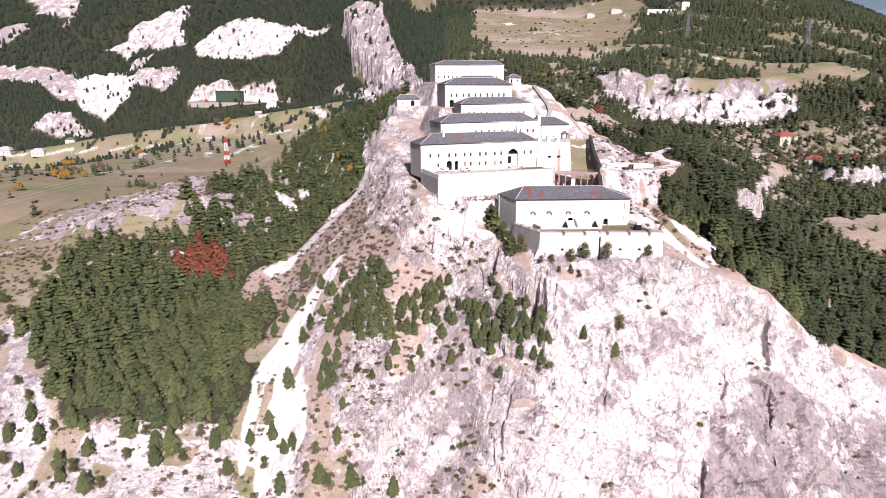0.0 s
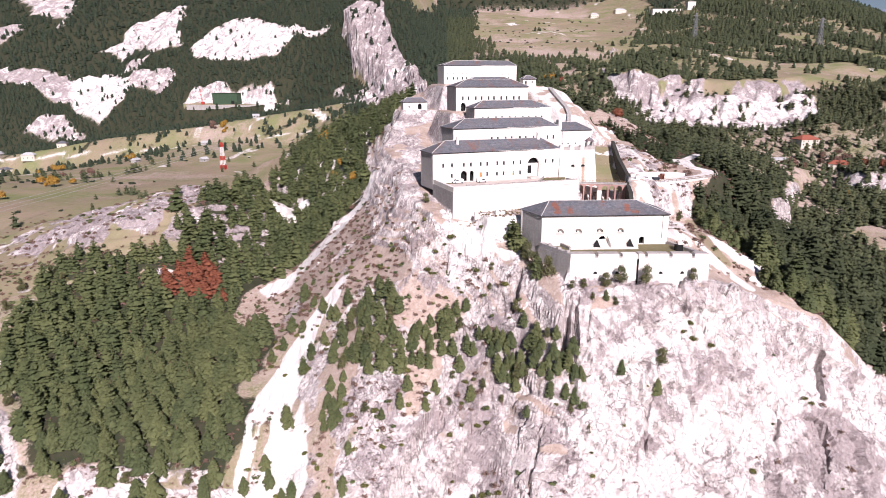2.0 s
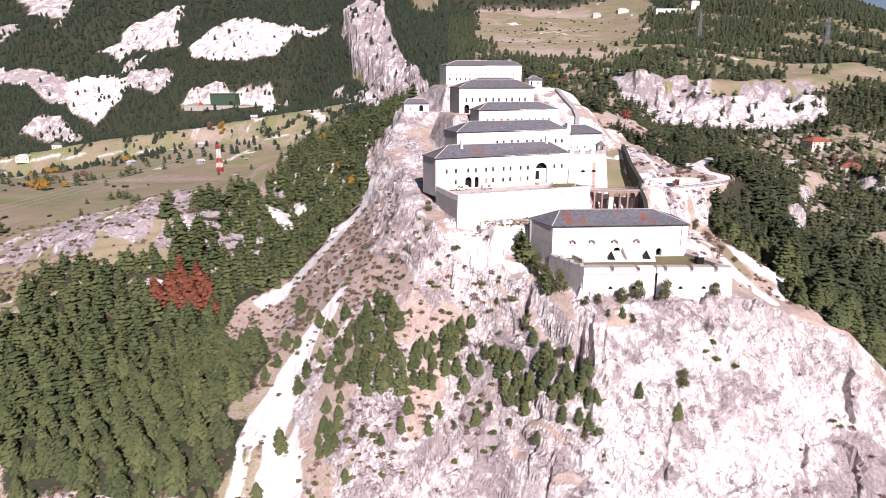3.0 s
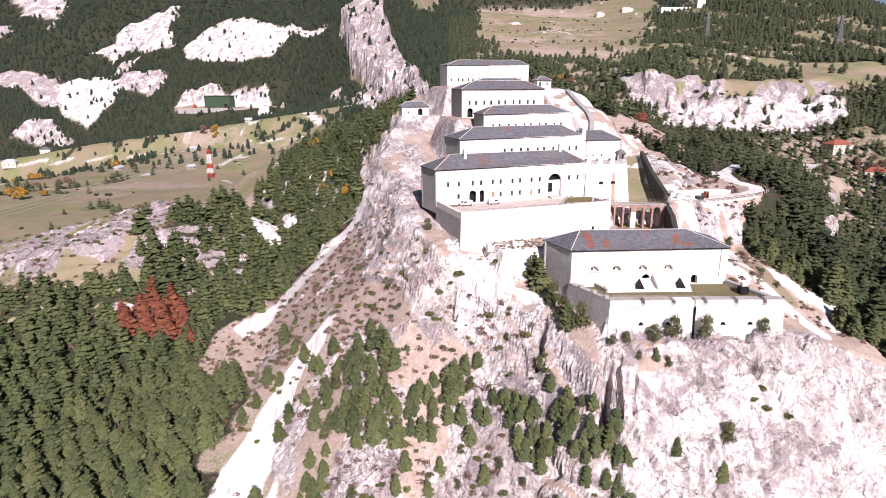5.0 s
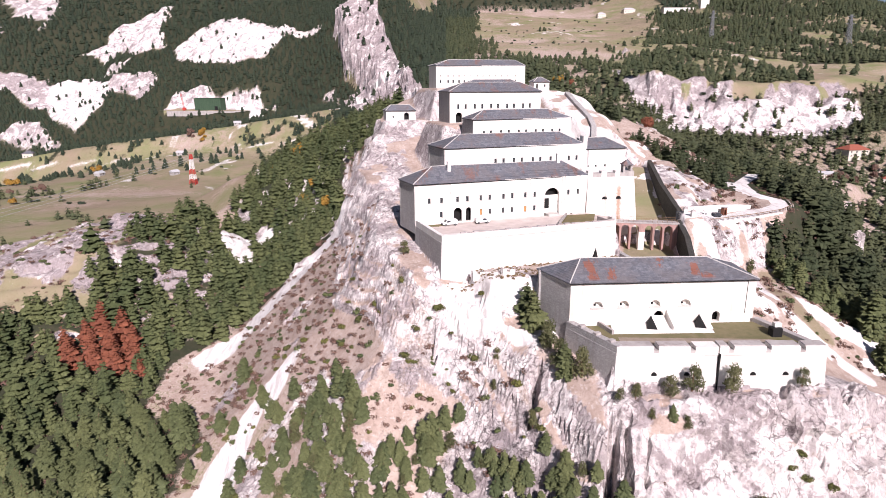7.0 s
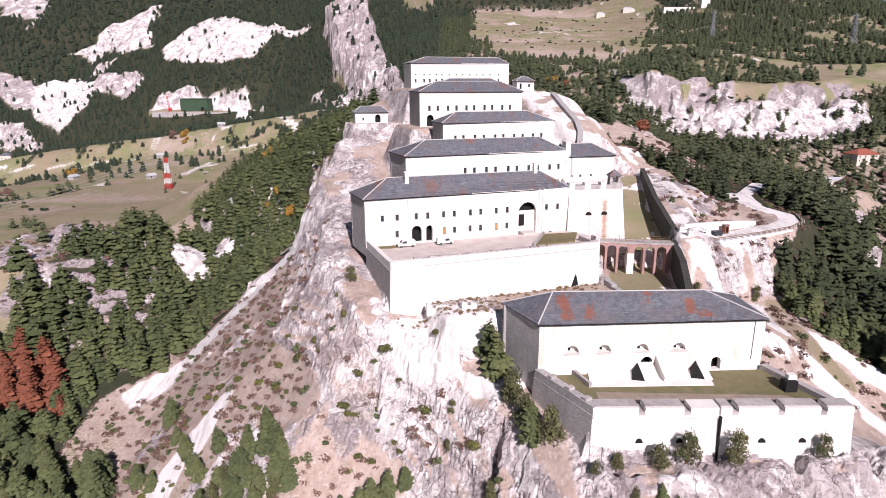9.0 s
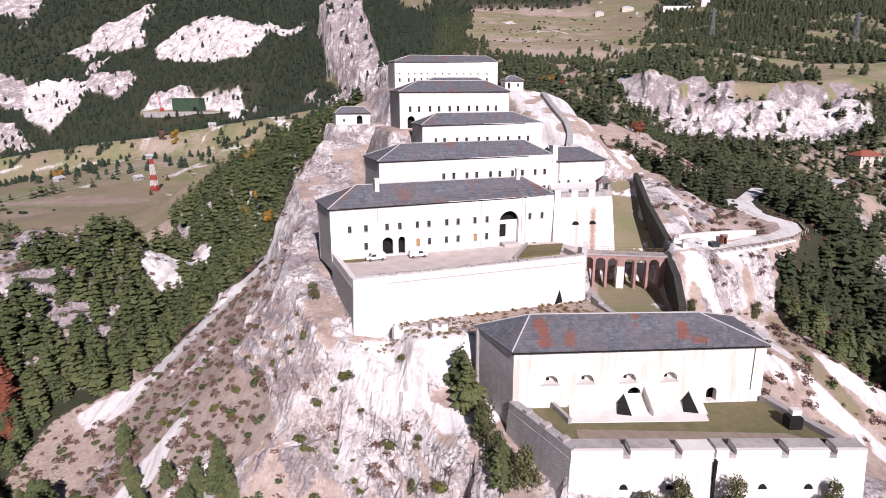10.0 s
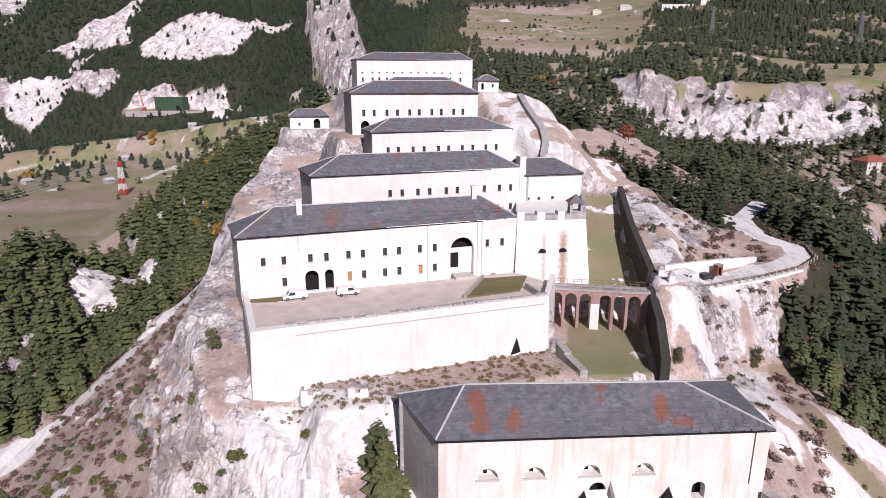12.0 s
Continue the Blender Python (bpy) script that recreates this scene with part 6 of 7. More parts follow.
def bush_mesh(seed, leaves, flat=0.75, spread=1.0):
    """A ragged bush: short blades scattered through a lumpy dome, one metre in radius."""
    rnd = random.Random(seed)
    lumps = [(rnd.uniform(-0.5, 0.5), rnd.uniform(-0.5, 0.5), rnd.uniform(0.15, 0.55), rnd.uniform(0.4, 0.65)) for _ in range(5)]
    co, tri = [], []
    for k in range(leaves):
        lx, ly, lz, lr = lumps[k % 5]
        a, b = rnd.uniform(0, 6.28), math.asin(rnd.uniform(-0.5, 1))
        d = Vector((math.cos(a) * math.cos(b), math.sin(a) * math.cos(b), math.sin(b)))
        p = Vector((lx, ly, lz)) + d * lr * rnd.uniform(0.55, 1.0)
        side = d.cross(Vector((rnd.uniform(-1, 1), rnd.uniform(-1, 1), rnd.uniform(-1, 1)))).normalized() * rnd.uniform(0.1, 0.2) * spread
        up = d.cross(side).normalized() * rnd.uniform(0.1, 0.2) * spread
        i = len(co)
        for q in (p - side - up * 0.6, p + side - up * 0.6, p + up + d * 0.12):
            co.append((q.x, q.y, q.z * flat))
        tri.append((i, i + 1, i + 2))
    return np.array(co), np.array(tri)


def both(a, b):
    return np.concatenate([a[0], b[0]]), np.concatenate([a[1], b[1] + len(a[0])])


def trunk_mesh(tall, thick, seed, limbs=5):
    rnd = random.Random(seed)
    bm = bmesh.new()
    rings = []
    for k in range(5):
        s = k / 4
        r = thick * (1 - 0.8 * s) * (1.35 if k == 0 else 1)
        rings.append([bm.verts.new((r * math.cos(a) + 0.1 * math.sin(3 * s + seed), r * math.sin(a), tall * 0.92 * s - (0.8 if k == 0 else 0))) for a in np.linspace(0, 2 * math.pi, 7)[:-1]])
    for lo, hi in zip(rings, rings[1:]):
        for i in range(6):
            bm.faces.new((lo[i], lo[(i + 1) % 6], hi[(i + 1) % 6], hi[i]))
    for k in range(limbs):
        a, z = rnd.uniform(0, 6.28), tall * rnd.uniform(0.25, 0.7)
        rod(bm, (0, 0, z), (math.cos(a) * tall * 0.14, math.sin(a) * tall * 0.14, z + tall * 0.05), thick * 0.25)
    return bm


def mesh_of(name, co, tri, mat):
    me = bpy.data.meshes.new(name)
    co, tri = np.ascontiguousarray(co, np.float32), np.ascontiguousarray(tri, np.int32)
    me.vertices.add(len(co))
    me.vertices.foreach_set("co", co.ravel())
    me.loops.add(tri.size)
    me.loops.foreach_set("vertex_index", tri.ravel())
    me.polygons.add(len(tri))
    me.polygons.foreach_set("loop_start", np.arange(0, tri.size, 3, dtype=np.int32))
    me.update(calc_edges=True)
    me.materials.append(mat)
    return me


def scattered(name, models, xs, ys, zs, sizes, turns, mat, label, category):
    """Many plants joined into one object, drawn from a few models."""
    pieces, faces, at = [], [], 0
    pick = np.arange(len(xs)) % len(models)
    for k, (co, tri) in enumerate(models):
        sel = pick == k
        n = int(sel.sum())
        if not n:
            continue
        c, s = np.cos(turns[sel])[:, None], np.sin(turns[sel])[:, None]
        sc = sizes[sel][:, None]
        p = np.stack([(co[None, :, 0] * c - co[None, :, 1] * s) * sc + xs[sel][:, None],
                      (co[None, :, 0] * s + co[None, :, 1] * c) * sc + ys[sel][:, None],
                      co[None, :, 2] * sc + zs[sel][:, None]], 2).reshape(-1, 3)
        f = (tri[None] + (np.arange(n) * len(co))[:, None, None]).reshape(-1, 3) + at
        pieces.append(p)
        faces.append(f)
        at += len(p)
    me = mesh_of(name, np.concatenate(pieces), np.concatenate(faces), mat)
    tone = np.concatenate([np.repeat(RNG.uniform(0, 1, int((pick == k).sum())), len(models[k][0])) for k in range(len(models)) if (pick == k).any()])
    me.attributes.new("tone", "FLOAT", "POINT").data.foreach_set("value", tone.astype(np.float32))
    return tagged(new(name, me), label, category, kind="stuff")


RNG = np.random.default_rng(12)


def sow(x0, x1, y0, y1, gap, field):
    """Places on a jittered grid, kept where a random draw falls under the field."""
    gx, gy = np.meshgrid(np.arange(x0, x1, gap), np.arange(y0, y1, gap))
    x = gx.ravel() + RNG.uniform(-0.5, 0.5, gx.size) * gap
    y = gy.ravel() + RNG.uniform(-0.5, 0.5, gx.size) * gap
    keep = RNG.uniform(0, 1, x.size) < value_at(field, x, y)
    return x[keep], y[keep]


share = WOOD_SHARE * (d_r > np.where(GY < 345, 8.5, 5)) * (1 - np.clip(scree_mask * 1.3, 0, 1))
WOOD_MODELS = [both(pine_mesh(20 + s, 9.4 + (s % 3) * 1.3, 6.2 + 0.6 * (s % 2), 8, 9, 0.06, 1.1 + 0.3 * (s % 3), True), tuft_mesh(s, 7.6 + (s % 3) * 1.0, 2.4, 3, 6)) for s in range(7)]
NEAR_MODELS = [both(pine_mesh(s, 9.4 + (s % 3) * 1.3, 6.0 + 0.6 * (s % 2), 13, 12, 0.08, 1.1 + 0.3 * (s % 3), True), tuft_mesh(s, 7.8 + (s % 3) * 1.0, 2.2, 4, 8)) for s in range(5)]
ROUND_MODELS = []
for s in range(4):
    low, high = bush_mesh(60 + s, 620, 1.0, 0.42), bush_mesh(80 + s, 460, 1.0, 0.52)
    ROUND_MODELS.append(both((low[0] * np.array([2.5, 2.5, 2.7]) + np.array([0, 0, 0.9]), low[1]), (high[0] * np.array([1.7, 1.7, 2.6]) + np.array([0.5 - 0.3 * s, 0.2, 3.2 + 0.3 * s]), high[1])))
DALE_MODELS = [both(pine_mesh(200 + s, 8.2 + (s % 3) * 1.3, 6.6, 5, 7, 0.04, 1.5, False, False), tuft_mesh(200 + s, 6.6, 3.4, 2, 5)) for s in range(6)]
FAR_MODELS = [tuft_mesh(40 + s, 7.2 + (s % 3) * 1.5, 7.0, 3, 6) for s in range(7)]
pines = []
for k, (co, tri) in enumerate(NEAR_MODELS + ROUND_MODELS):
    if k < 5:
        root = thing("pine_tree", (0, 0, -200), "dense dark green mountain pine on the slope", "tree", "pines of the near wood")
    else:
        root = thing("scots_pine", (0, 0, -200), "stunted round-crowned pine rooted in the cliff", "tree", "pines of the cliff")
    crown = new("crown", mesh_of("crown", co, tri, PINE if k < 5 else PINE_CLIFF))
    crown.parent = root
    bm = trunk_mesh(9.5 if k < 5 else 6.2, 0.22, k)
    me = bpy.data.meshes.new("trunk")
    bm.to_mesh(me)
    bm.free()
    me.materials.append(BARK)
    t = new("trunk", me)
    t.parent = root
    pines.append(root)
wx, wy = sow(-215, -40, 196, 345, 5.0, share)
ex, ey = sow(92, 270, 225, 345, 4.3, share)
mx, my = sow(-150, -18, 345, 500, 5.2, share)
nx, ny = sow(58, 220, 345, 430, 5.2, share)
keep = np.hypot((wx + 119) / 1.25, wy - 291) > 11.5
wx, wy = wx[keep], wy[keep]
x, y = np.concatenate([wx, ex, mx, nx]), np.concatenate([wy, ey, my, ny])
order = np.argsort(np.hypot(x - 10, y - 150))
x, y = x[order], y[order]
z, sizes, turns = z_at(x, y), RNG.uniform(0.7, 1.35, len(x)) * np.where(x > 0, np.where((y > 268) & (x < 128), 0.72, 1.1), 1.0), RNG.uniform(0, 6.28, len(x))
for i in range(min(190, len(x))):
    m = pose(x[i], y[i], z[i] - 0.3, RNG.uniform(-4, 4), RNG.uniform(-4, 4), math.degrees(turns[i])) @ Matrix.Scale(sizes[i], 4)
    src = pines[i % 5]
    if i < 5:
        src.matrix_basis = m
    else:
        copy = copy_thing(src, m)
        copy.scale = (sizes[i],) * 3
s = slice(190, None)
x, y, z, sizes, turns = x[s], y[s], z[s] - 0.3, sizes[s], turns[s]
east = x > 60
scattered("pine_wood", WOOD_MODELS, x[~east], y[~east], z[~east], sizes[~east], turns[~east], PINE_MID, "dense pine wood on the western slope below the fort", "wood")
# same pine models; the darker needles carry the shade of the eastern slope
scattered("spruce_wood", WOOD_MODELS, x[east], y[east], z[east], sizes[east], turns[east], PINE_HILL, "dense pine wood on the eastern slope, darkened for its shade", "wood")
fx, fy = [], []
for box in ((-560, -20, 345, 700, 4.6), (60, 560, 345, 700, 4.4), (-1150, 0, 700, 1250, 6.6), (0, 1000, 700, 1500, 8.0), (-1700, 0, 1250, 2100, 12), (0, 1700, 1500, 3400, 17)):
    a, b = sow(*box, share)
    fx.append(a)
    fy.append(b)
sz = [RNG.uniform(0.55, 1.1, len(a)) * (1.1 if k < 2 else 1.0 if k == 2 else 1.2 if k == 3 else 1.5) for k, a in enumerate(fx)]
x, y, sizes = np.concatenate(fx), np.concatenate(fy), np.concatenate(sz)
seen = (np.abs(x) < 0.85 * y + 40) & ~((x > -150) & (x < -18) & (y < 500)) & ~((x > 58) & (x < 220) & (y < 430))
x, y, sizes = x[seen], y[seen], sizes[seen]
near = y < 690
scattered("dale_woods", DALE_MODELS, x[near], y[near], z_at(x[near], y[near]) - 0.4, sizes[near], RNG.uniform(0, 6.28, int(near.sum())), PINE_DALE, "pines and hedgerow trees of the dale and plain", "wood")
x, y, sizes = x[~near], y[~near], sizes[~near]
near = (x > 0) & (y < 1450)
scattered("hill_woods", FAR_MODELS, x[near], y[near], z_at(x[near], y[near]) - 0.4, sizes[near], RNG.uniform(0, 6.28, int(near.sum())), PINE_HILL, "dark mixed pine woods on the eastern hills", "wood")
x, y, sizes = x[~near], y[~near], sizes[~near]
scattered("far_woods", FAR_MODELS, x, y, z_at(x, y) - 0.4, sizes, RNG.uniform(0, 6.28, len(x)), PINE_FAR, "far pine woods on plain, hills and mountainsides", "wood")

# the distant range closes the dale; its blue is haze painted into the colour
bm = bmesh.new()
rnd = random.Random(3)
low, high = [], []
for k in range(41):
    s = k / 40
    px, py = 2300 + 2200 * s, 4380 - 500 * s
    low.append(bm.verts.new((px, py, -200)))
    high.append(bm.verts.new((px * 1.0, py + 60, 300 + 260 * math.exp(-((s - 0.32) / 0.18) ** 2) + 120 * math.exp(-((s - 0.75) / 0.2) ** 2) + rnd.uniform(-14, 14))))
for k in range(40):
    bm.faces.new((low[k], low[k + 1], high[k + 1], high[k]))
HAZE_BLUE = make_simple("haze_tinted_rock", (0.16, 0.19, 0.27), (0.21, 0.24, 0.31), 0.004, where="Geometry")
tagged(part("backdrop", bm, HAZE_BLUE), "distant mountain range, blue with painted haze", "mountain", kind="structure")

# ---- single pines of the cliffs, dead pines, shrubs and autumn trees ----
def plant(src, x, y, size, sink=0.3):
    m = pose(x, y, float(z_at(x, y)) - sink, RNG.uniform(-5, 5), RNG.uniform(-5, 5), RNG.uniform(0, 360))
    ob = copy_thing(src, m @ Matrix.Scale(size, 4))
    ob.scale = (size,) * 3
    return ob


for k in range(4):
    px, py = ((22.5, 231), (62, 203), (18, 208), (-40, 236))[k]
    pines[5 + k].matrix_basis = pose(px, py, float(z_at(px, py)) - 0.3, 0, 0, 50 * k)
ROOTED = [(28.3, 220.5, 1.25), (24.5, 225, 1.2), (23, 230, 1.1), (39, 215.6, 0.6), (46, 215.4, 0.85), (50.5, 215.0, 1.05), (59, 215.2, 1.05), (74, 215.8, 0.75), (48, 209, 0.5), (41, 210.5, 0.45), (35, 213.5, 0.5),
          (93, 280, 0.7), (73, 271, 0.6), (82, 268, 0.6), (-13, 263, 0.7)]
BESIDE = [(20.6, 237.6, 1.2), (19.2, 241.5, 1.0), (25.5, 222.2, 0.8)]
ON_FACE = [(20, 200), (27, 199), (34, 197), (38, 193), (33, 196), (49, 202), (60, 200), (-4, 210), (-3, 215), (-9, 211), (-20, 207), (-26, 205), (-32, 207), (18, 220), (20, 216), (2, 228), (10, 230), (11, 234),
           (45, 210), (-36, 198), (-12, 207), (7, 210), (13, 207), (-18, 211), (3, 209)]
ON_SCREE = [(-72, 244), (-57, 233), (-55, 236), (-50, 239), (-66, 254), (-58, 260), (-49, 248), (-58, 212), (-64, 202), (-42, 248), (-30, 246), (-46, 245), (-64, 272), (-61, 251), (-53, 254), (-68, 248)]
AT_FOOT = [(-57, 194), (-54, 195), (-47, 184), (-42, 182), (-45, 189), (-37, 190), (-34, 186), (-31, 182), (-39, 181), (-18, 189), (-101, 190), (-93, 192), (-76, 190), (-64, 192), (-56, 183), (-28, 185),
           (-146, 197), (-142, 200), (-131, 183), (-121, 179), (-139, 180), (-148, 186), (-116, 180), (-157, 197), (-160, 192), (-152, 203), (-155, 190), (-134, 188), (-126, 192), (-112, 190), (-137, 203), (-128, 186), (-82, 196), (-88, 198), (-70, 197), (-108, 198), (-62, 198)]
ON_WEST = [(-198, 294), (-185, 255), (-162, 244), (-167, 233), (-162, 213), (-191, 255), (-177, 292), (-156, 285), (-195, 278), (-188, 300), (-172, 248), (-158, 222), (-155, 208), (-200, 265), (-183, 236)]
for px, py, size in ROOTED:
    plant(pines[5 + int(px) % 4], px, py, size)
for k, (px, py, size) in enumerate(BESIDE):
    plant(pines[k], px, py, size)
for k, (px, py) in enumerate(ON_FACE):
    plant(pines[(k * 2) % 9], px, py, RNG.uniform(0.42, 0.68))
for k, (px, py) in enumerate(ON_SCREE):
    plant(pines[k % 5], px, py, RNG.uniform(0.6, 0.85))
for k, (px, py) in enumerate(AT_FOOT):
    plant(pines[(k * 4) % 9], px, py, RNG.uniform(0.6, 0.95))
for k, (px, py) in enumerate(ON_WEST):
    plant(pines[5 + k % 4], px, py, RNG.uniform(0.7, 1.1))
# groves on the ledge that crosses the great cliff
GROVES = [([(-39, 245), (-29, 246), (-19, 230), (-20, 215), (-31, 215), (-41, 224), (-46, 232)], 3.3, 0.85), ([(-19, 224), (-10, 228), (-1, 229), (4, 223), (4, 217), (-5, 217), (-14, 215), (-19, 219)], 2.7, 0.72),
          ([(4, 224), (14, 217), (23, 212), (33, 205), (39, 200), (38, 197), (30, 198), (23, 204), (13, 210)], 2.2, 0.64), ([(-46, 220), (-40, 219), (-37, 208), (-40, 203), (-47, 210)], 3.2, 0.65)]
for outline, gap, size in GROVES:
    px, py = sow(-50, 42, 195, 248, gap, 0.92 * region(GX, GY, outline, 0.0, 0.8))
    for k in range(len(px)):
        plant(pines[(k * 4) % 9 if k % 3 == 0 else k % 5], px[k], py[k], size * RNG.uniform(0.65, 1.12))

dead = thing("dead_pine", (0, 0, -210), "dead pine with rust-red needles in the wood", "tree", "dead pines")
co, tri = both(pine_mesh(71, 9.8, 6.4, 12, 10), tuft_mesh(71, 8.0, 2.6, 5, 10))
crown = new("crown", mesh_of("crown", co, tri, RUST_LEAF))
crown.parent = dead
bm = trunk_mesh(9.5, 0.2, 3)
me = bpy.data.meshes.new("trunk")
bm.to_mesh(me)
bm.free()
me.materials.append(BARK)
new("trunk", me).parent = dead
for k, (px, py) in enumerate([(-119, 287), (-126, 286), (-112, 286), (-130, 291), (-122, 291), (-115, 291), (-107, 290), (-127, 297), (-119, 297), (-111, 296), (-124, 302), (-116, 301), (-104, 286)]):
    if k:
        plant(dead, px, py, RNG.uniform(1.05, 1.4) if k < 12 else 0.7)
dead.matrix_basis = pose(-119, 287, float(z_at(-119, 287)) - 0.3)


bushes = []
for k in range(4):
    root = thing("shrub", (0, 0, -220), "low olive-green juniper shrub on the rock", "shrub", "shrubs on the cliff")
    co, tri = bush_mesh(100 + k, 260)
    leafage = new("leafage", mesh_of("leafage", co * 1.5, tri, SHRUB))
    leafage.parent = root
    bm = bmesh.new()
    for j in range(4):
        rod(bm, (0, 0, -0.3), (0.7 * math.cos(1.6 * j + k), 0.7 * math.sin(1.6 * j + k), 0.8), 0.07)
    me = bpy.data.meshes.new("stems")
    bm.to_mesh(me)
    bm.free()
    me.materials.append(BARK)
    new("stem", me).parent = root
    bushes.append(root)
cliff_field = cliff * ramp(STEEP, 2.6, 1.3) * ramp(fbm(GX, GY, 20, 3, 81), -0.35, 0.15) * (1 - 0.8 * front) * (1 - np.clip(scree_mask, 0, 1)) * ramp(WOOD_SHARE, 0.5, 0.2)
bx, by = sow(-70, 130, 178, 275, 5.0, np.clip(cliff_field * 0.75 + 0.06 * cliff, 0, 1))
order = RNG.permutation(len(bx))
for px, py in ((-19, 253), (-9, 243), (-9, 238), (-12, 240), (-3, 244), (8, 244), (2, 256), (-1, 234), (-8, 233), (-5, 232), (-13, 253), (121, 219), (119, 219.5), (92, 279), (70, 208), (73, 207.5), (79, 208)):
    plant(bushes[int(abs(px)) % 4], px, py, RNG.uniform(0.7, 1.2), 0.1)
for k, i in enumerate(order[:230]):
    if k < 4:
        bushes[k].matrix_basis = pose(bx[i], by[i], float(z_at(bx[i], by[i])) - 0.1)
    else:
        plant(bushes[k % 4], bx[i], by[i], RNG.uniform(0.4, 1.15), 0.1)
GREEN_MODELS = [bush_mesh(120 + k, 70, 0.8, 1.7) for k in range(5)]
DRY_MODELS = [bush_mesh(140 + k, 62, 0.8, 1.15) for k in range(5)]
wild = np.clip(cliff_field + 0.8 * ramp(GX, -30, -42) * ramp(GX, -112, -86) * ramp(GY, 232, 250) * ramp(GY, 345, 325) * (1 - WOOD_SHARE)
               + 0.7 * ramp(GX, 72, 84) * ramp(GX, 140, 126) * ramp(GY, 236, 246) * ramp(GY, 420, 390) * ramp(fbm(GX, GY, 18, 3, 83), -0.2, 0.15)
               + 0.28 * ramp(knoll_d, 50, 20) + 0.55 * ramp(GX, -176, -186) * ramp(GX, -330, -280) * ramp(GY, 340, 300)
               + 0.7 * WOOD_SHARE * ramp(GY, 420, 380) + 0.5 * cliff * ramp(GX, 28, 18) * ramp(GX, -40, -25) * ramp(GY, 215, 225) * ramp(GY, 290, 270)
               + 0.4 * ramp(GX, -38, -56) * ramp(GY, 208, 202) + 0.6 * ramp(GX, 80, 90) * ramp(GX, 128, 120) * ramp(GY, 258, 264) * ramp(GY, 350, 335), 0, 1) * (1 - 0.85 * np.clip(scree_mask, 0, 1)) * (d_r > 4.5)
BROW = [(97.8, 278.6), (95.6, 266.9), (96.6, 257.6), (100.5, 251.9)]
wild = np.maximum(wild, 0.95 * ramp(line_distance(GX, GY, BROW)[0] + 1.5 * n_mid, 4.5, 2.0))
wild = wild * (rock_d > -60)
BANK = [(0, 249), (22, 254), (46, 265), (51, 258), (34, 251), (14, 246)]
FORT_GROUND = np.ones_like(GX)
for px, py, hl, hd, turn, z, soft in PADS:
    c, s = math.cos(radians(turn)), math.sin(radians(turn))
    FORT_GROUND *= (np.maximum(np.abs((GX - px) * c + (GY - py) * s) - hl, np.abs(-(GX - px) * s + (GY - py) * c) - hd) > 2)
gx, gy = sow(-300, 260, 180, 420, 3.4, wild * FORT_GROUND * 0.30)
scattered("green_scrub", GREEN_MODELS, gx, gy, z_at(gx, gy) - 0.1, RNG.uniform(0.5, 1.7, len(gx)), RNG.uniform(0, 6.28, len(gx)), MATERIALS["wood_pine_needles"], "olive-green scrub on slopes and ledges", "scrub")
gx, gy = sow(-300, 260, 180, 420, 2.5, wild * FORT_GROUND * 0.55)
scattered("dry_scrub", DRY_MODELS, gx, gy, z_at(gx, gy) - 0.15, RNG.uniform(0.6, 1.9, len(gx)), RNG.uniform(0, 6.28, len(gx)), DRY, "leafless reddish-brown scrub and dry herbs on the slopes", "scrub")
gx, gy = sow(-4, 60, 240, 272, 1.15, 0.7 * np.maximum(region(GX, GY, BANK, 1.5 * n_mid, 1.5), ramp(line_distance(GX, GY, [(1, 250), (46.6, 267.2)])[0], 2.2, 1.2)))
scattered("bank_scrub", DRY_MODELS, gx, gy, z_at(gx, gy) - 0.1, RNG.uniform(0.35, 0.85, len(gx)), RNG.uniform(0, 6.28, len(gx)), DRY_GRASS, "ochre dry grass and brown scrub at the foot of the wall", "scrub")
meadow_field = 0.05 * (1 - WOOD_SHARE) * ramp(fbm(GX, GY, 60, 3, 85), 0.0, 0.3)
gx, gy = sow(-700, 700, 400, 1500, 11, meadow_field * 4)
scattered("field_shrubs", GREEN_MODELS, gx, gy, z_at(gx, gy) - 0.1, RNG.uniform(1.2, 3.2, len(gx)), RNG.uniform(0, 6.28, len(gx)), PINE_FAR, "scattered dark shrubs on the meadows", "scrub")

leafy = []
for k, (mat, what) in enumerate(((OCHRE_LEAF, "orange-yellow autumn larch on the meadow"), (RUST_LEAF, "red autumn tree beside the hamlet"), (DRY, "bare brown broadleaf tree in the hamlet"))):
    root = thing("autumn_tree", (0, 0, -230), what, "tree", "autumn trees")
    co, tri = bush_mesh(160 + k, 420, 1.15, 0.9)
    crown = new("crown", mesh_of("crown", co * 3.6 + np.array([0, 0, 2.0]), tri, mat))
    crown.parent = root
    bm = trunk_mesh(6.0, 0.2, k + 9)
    me = bpy.data.meshes.new("trunk")
    bm.to_mesh(me)
    bm.free()
    me.materials.append(BARK)
    new("trunk", me).parent = root
    leafy.append(root)
groups = [(0, -318, 515, 14, 5), (2, -345, 600, 12, 4), (0, -363, 741, 6, 2), (0, -410, 668, 14, 4), (0, -285, 828, 9, 5), (2, -300, 840, 10, 4), (1, -520, 700, 10, 3), (0, -89, 477, 8, 3), (0, -74, 412, 4, 2),
          (0, 258, 566, 5, 2), (2, 285, 545, 10, 6), (2, 325, 560, 12, 5), (0, 300, 500, 10, 2), (1, 330, 520, 10, 2), (0, 112, 745, 8, 3), (1, 128, 738, 6, 2), (0, -110, 470, 20, 3), (0, -60, 400, 4, 1), (1, 100, 420, 6, 1)]
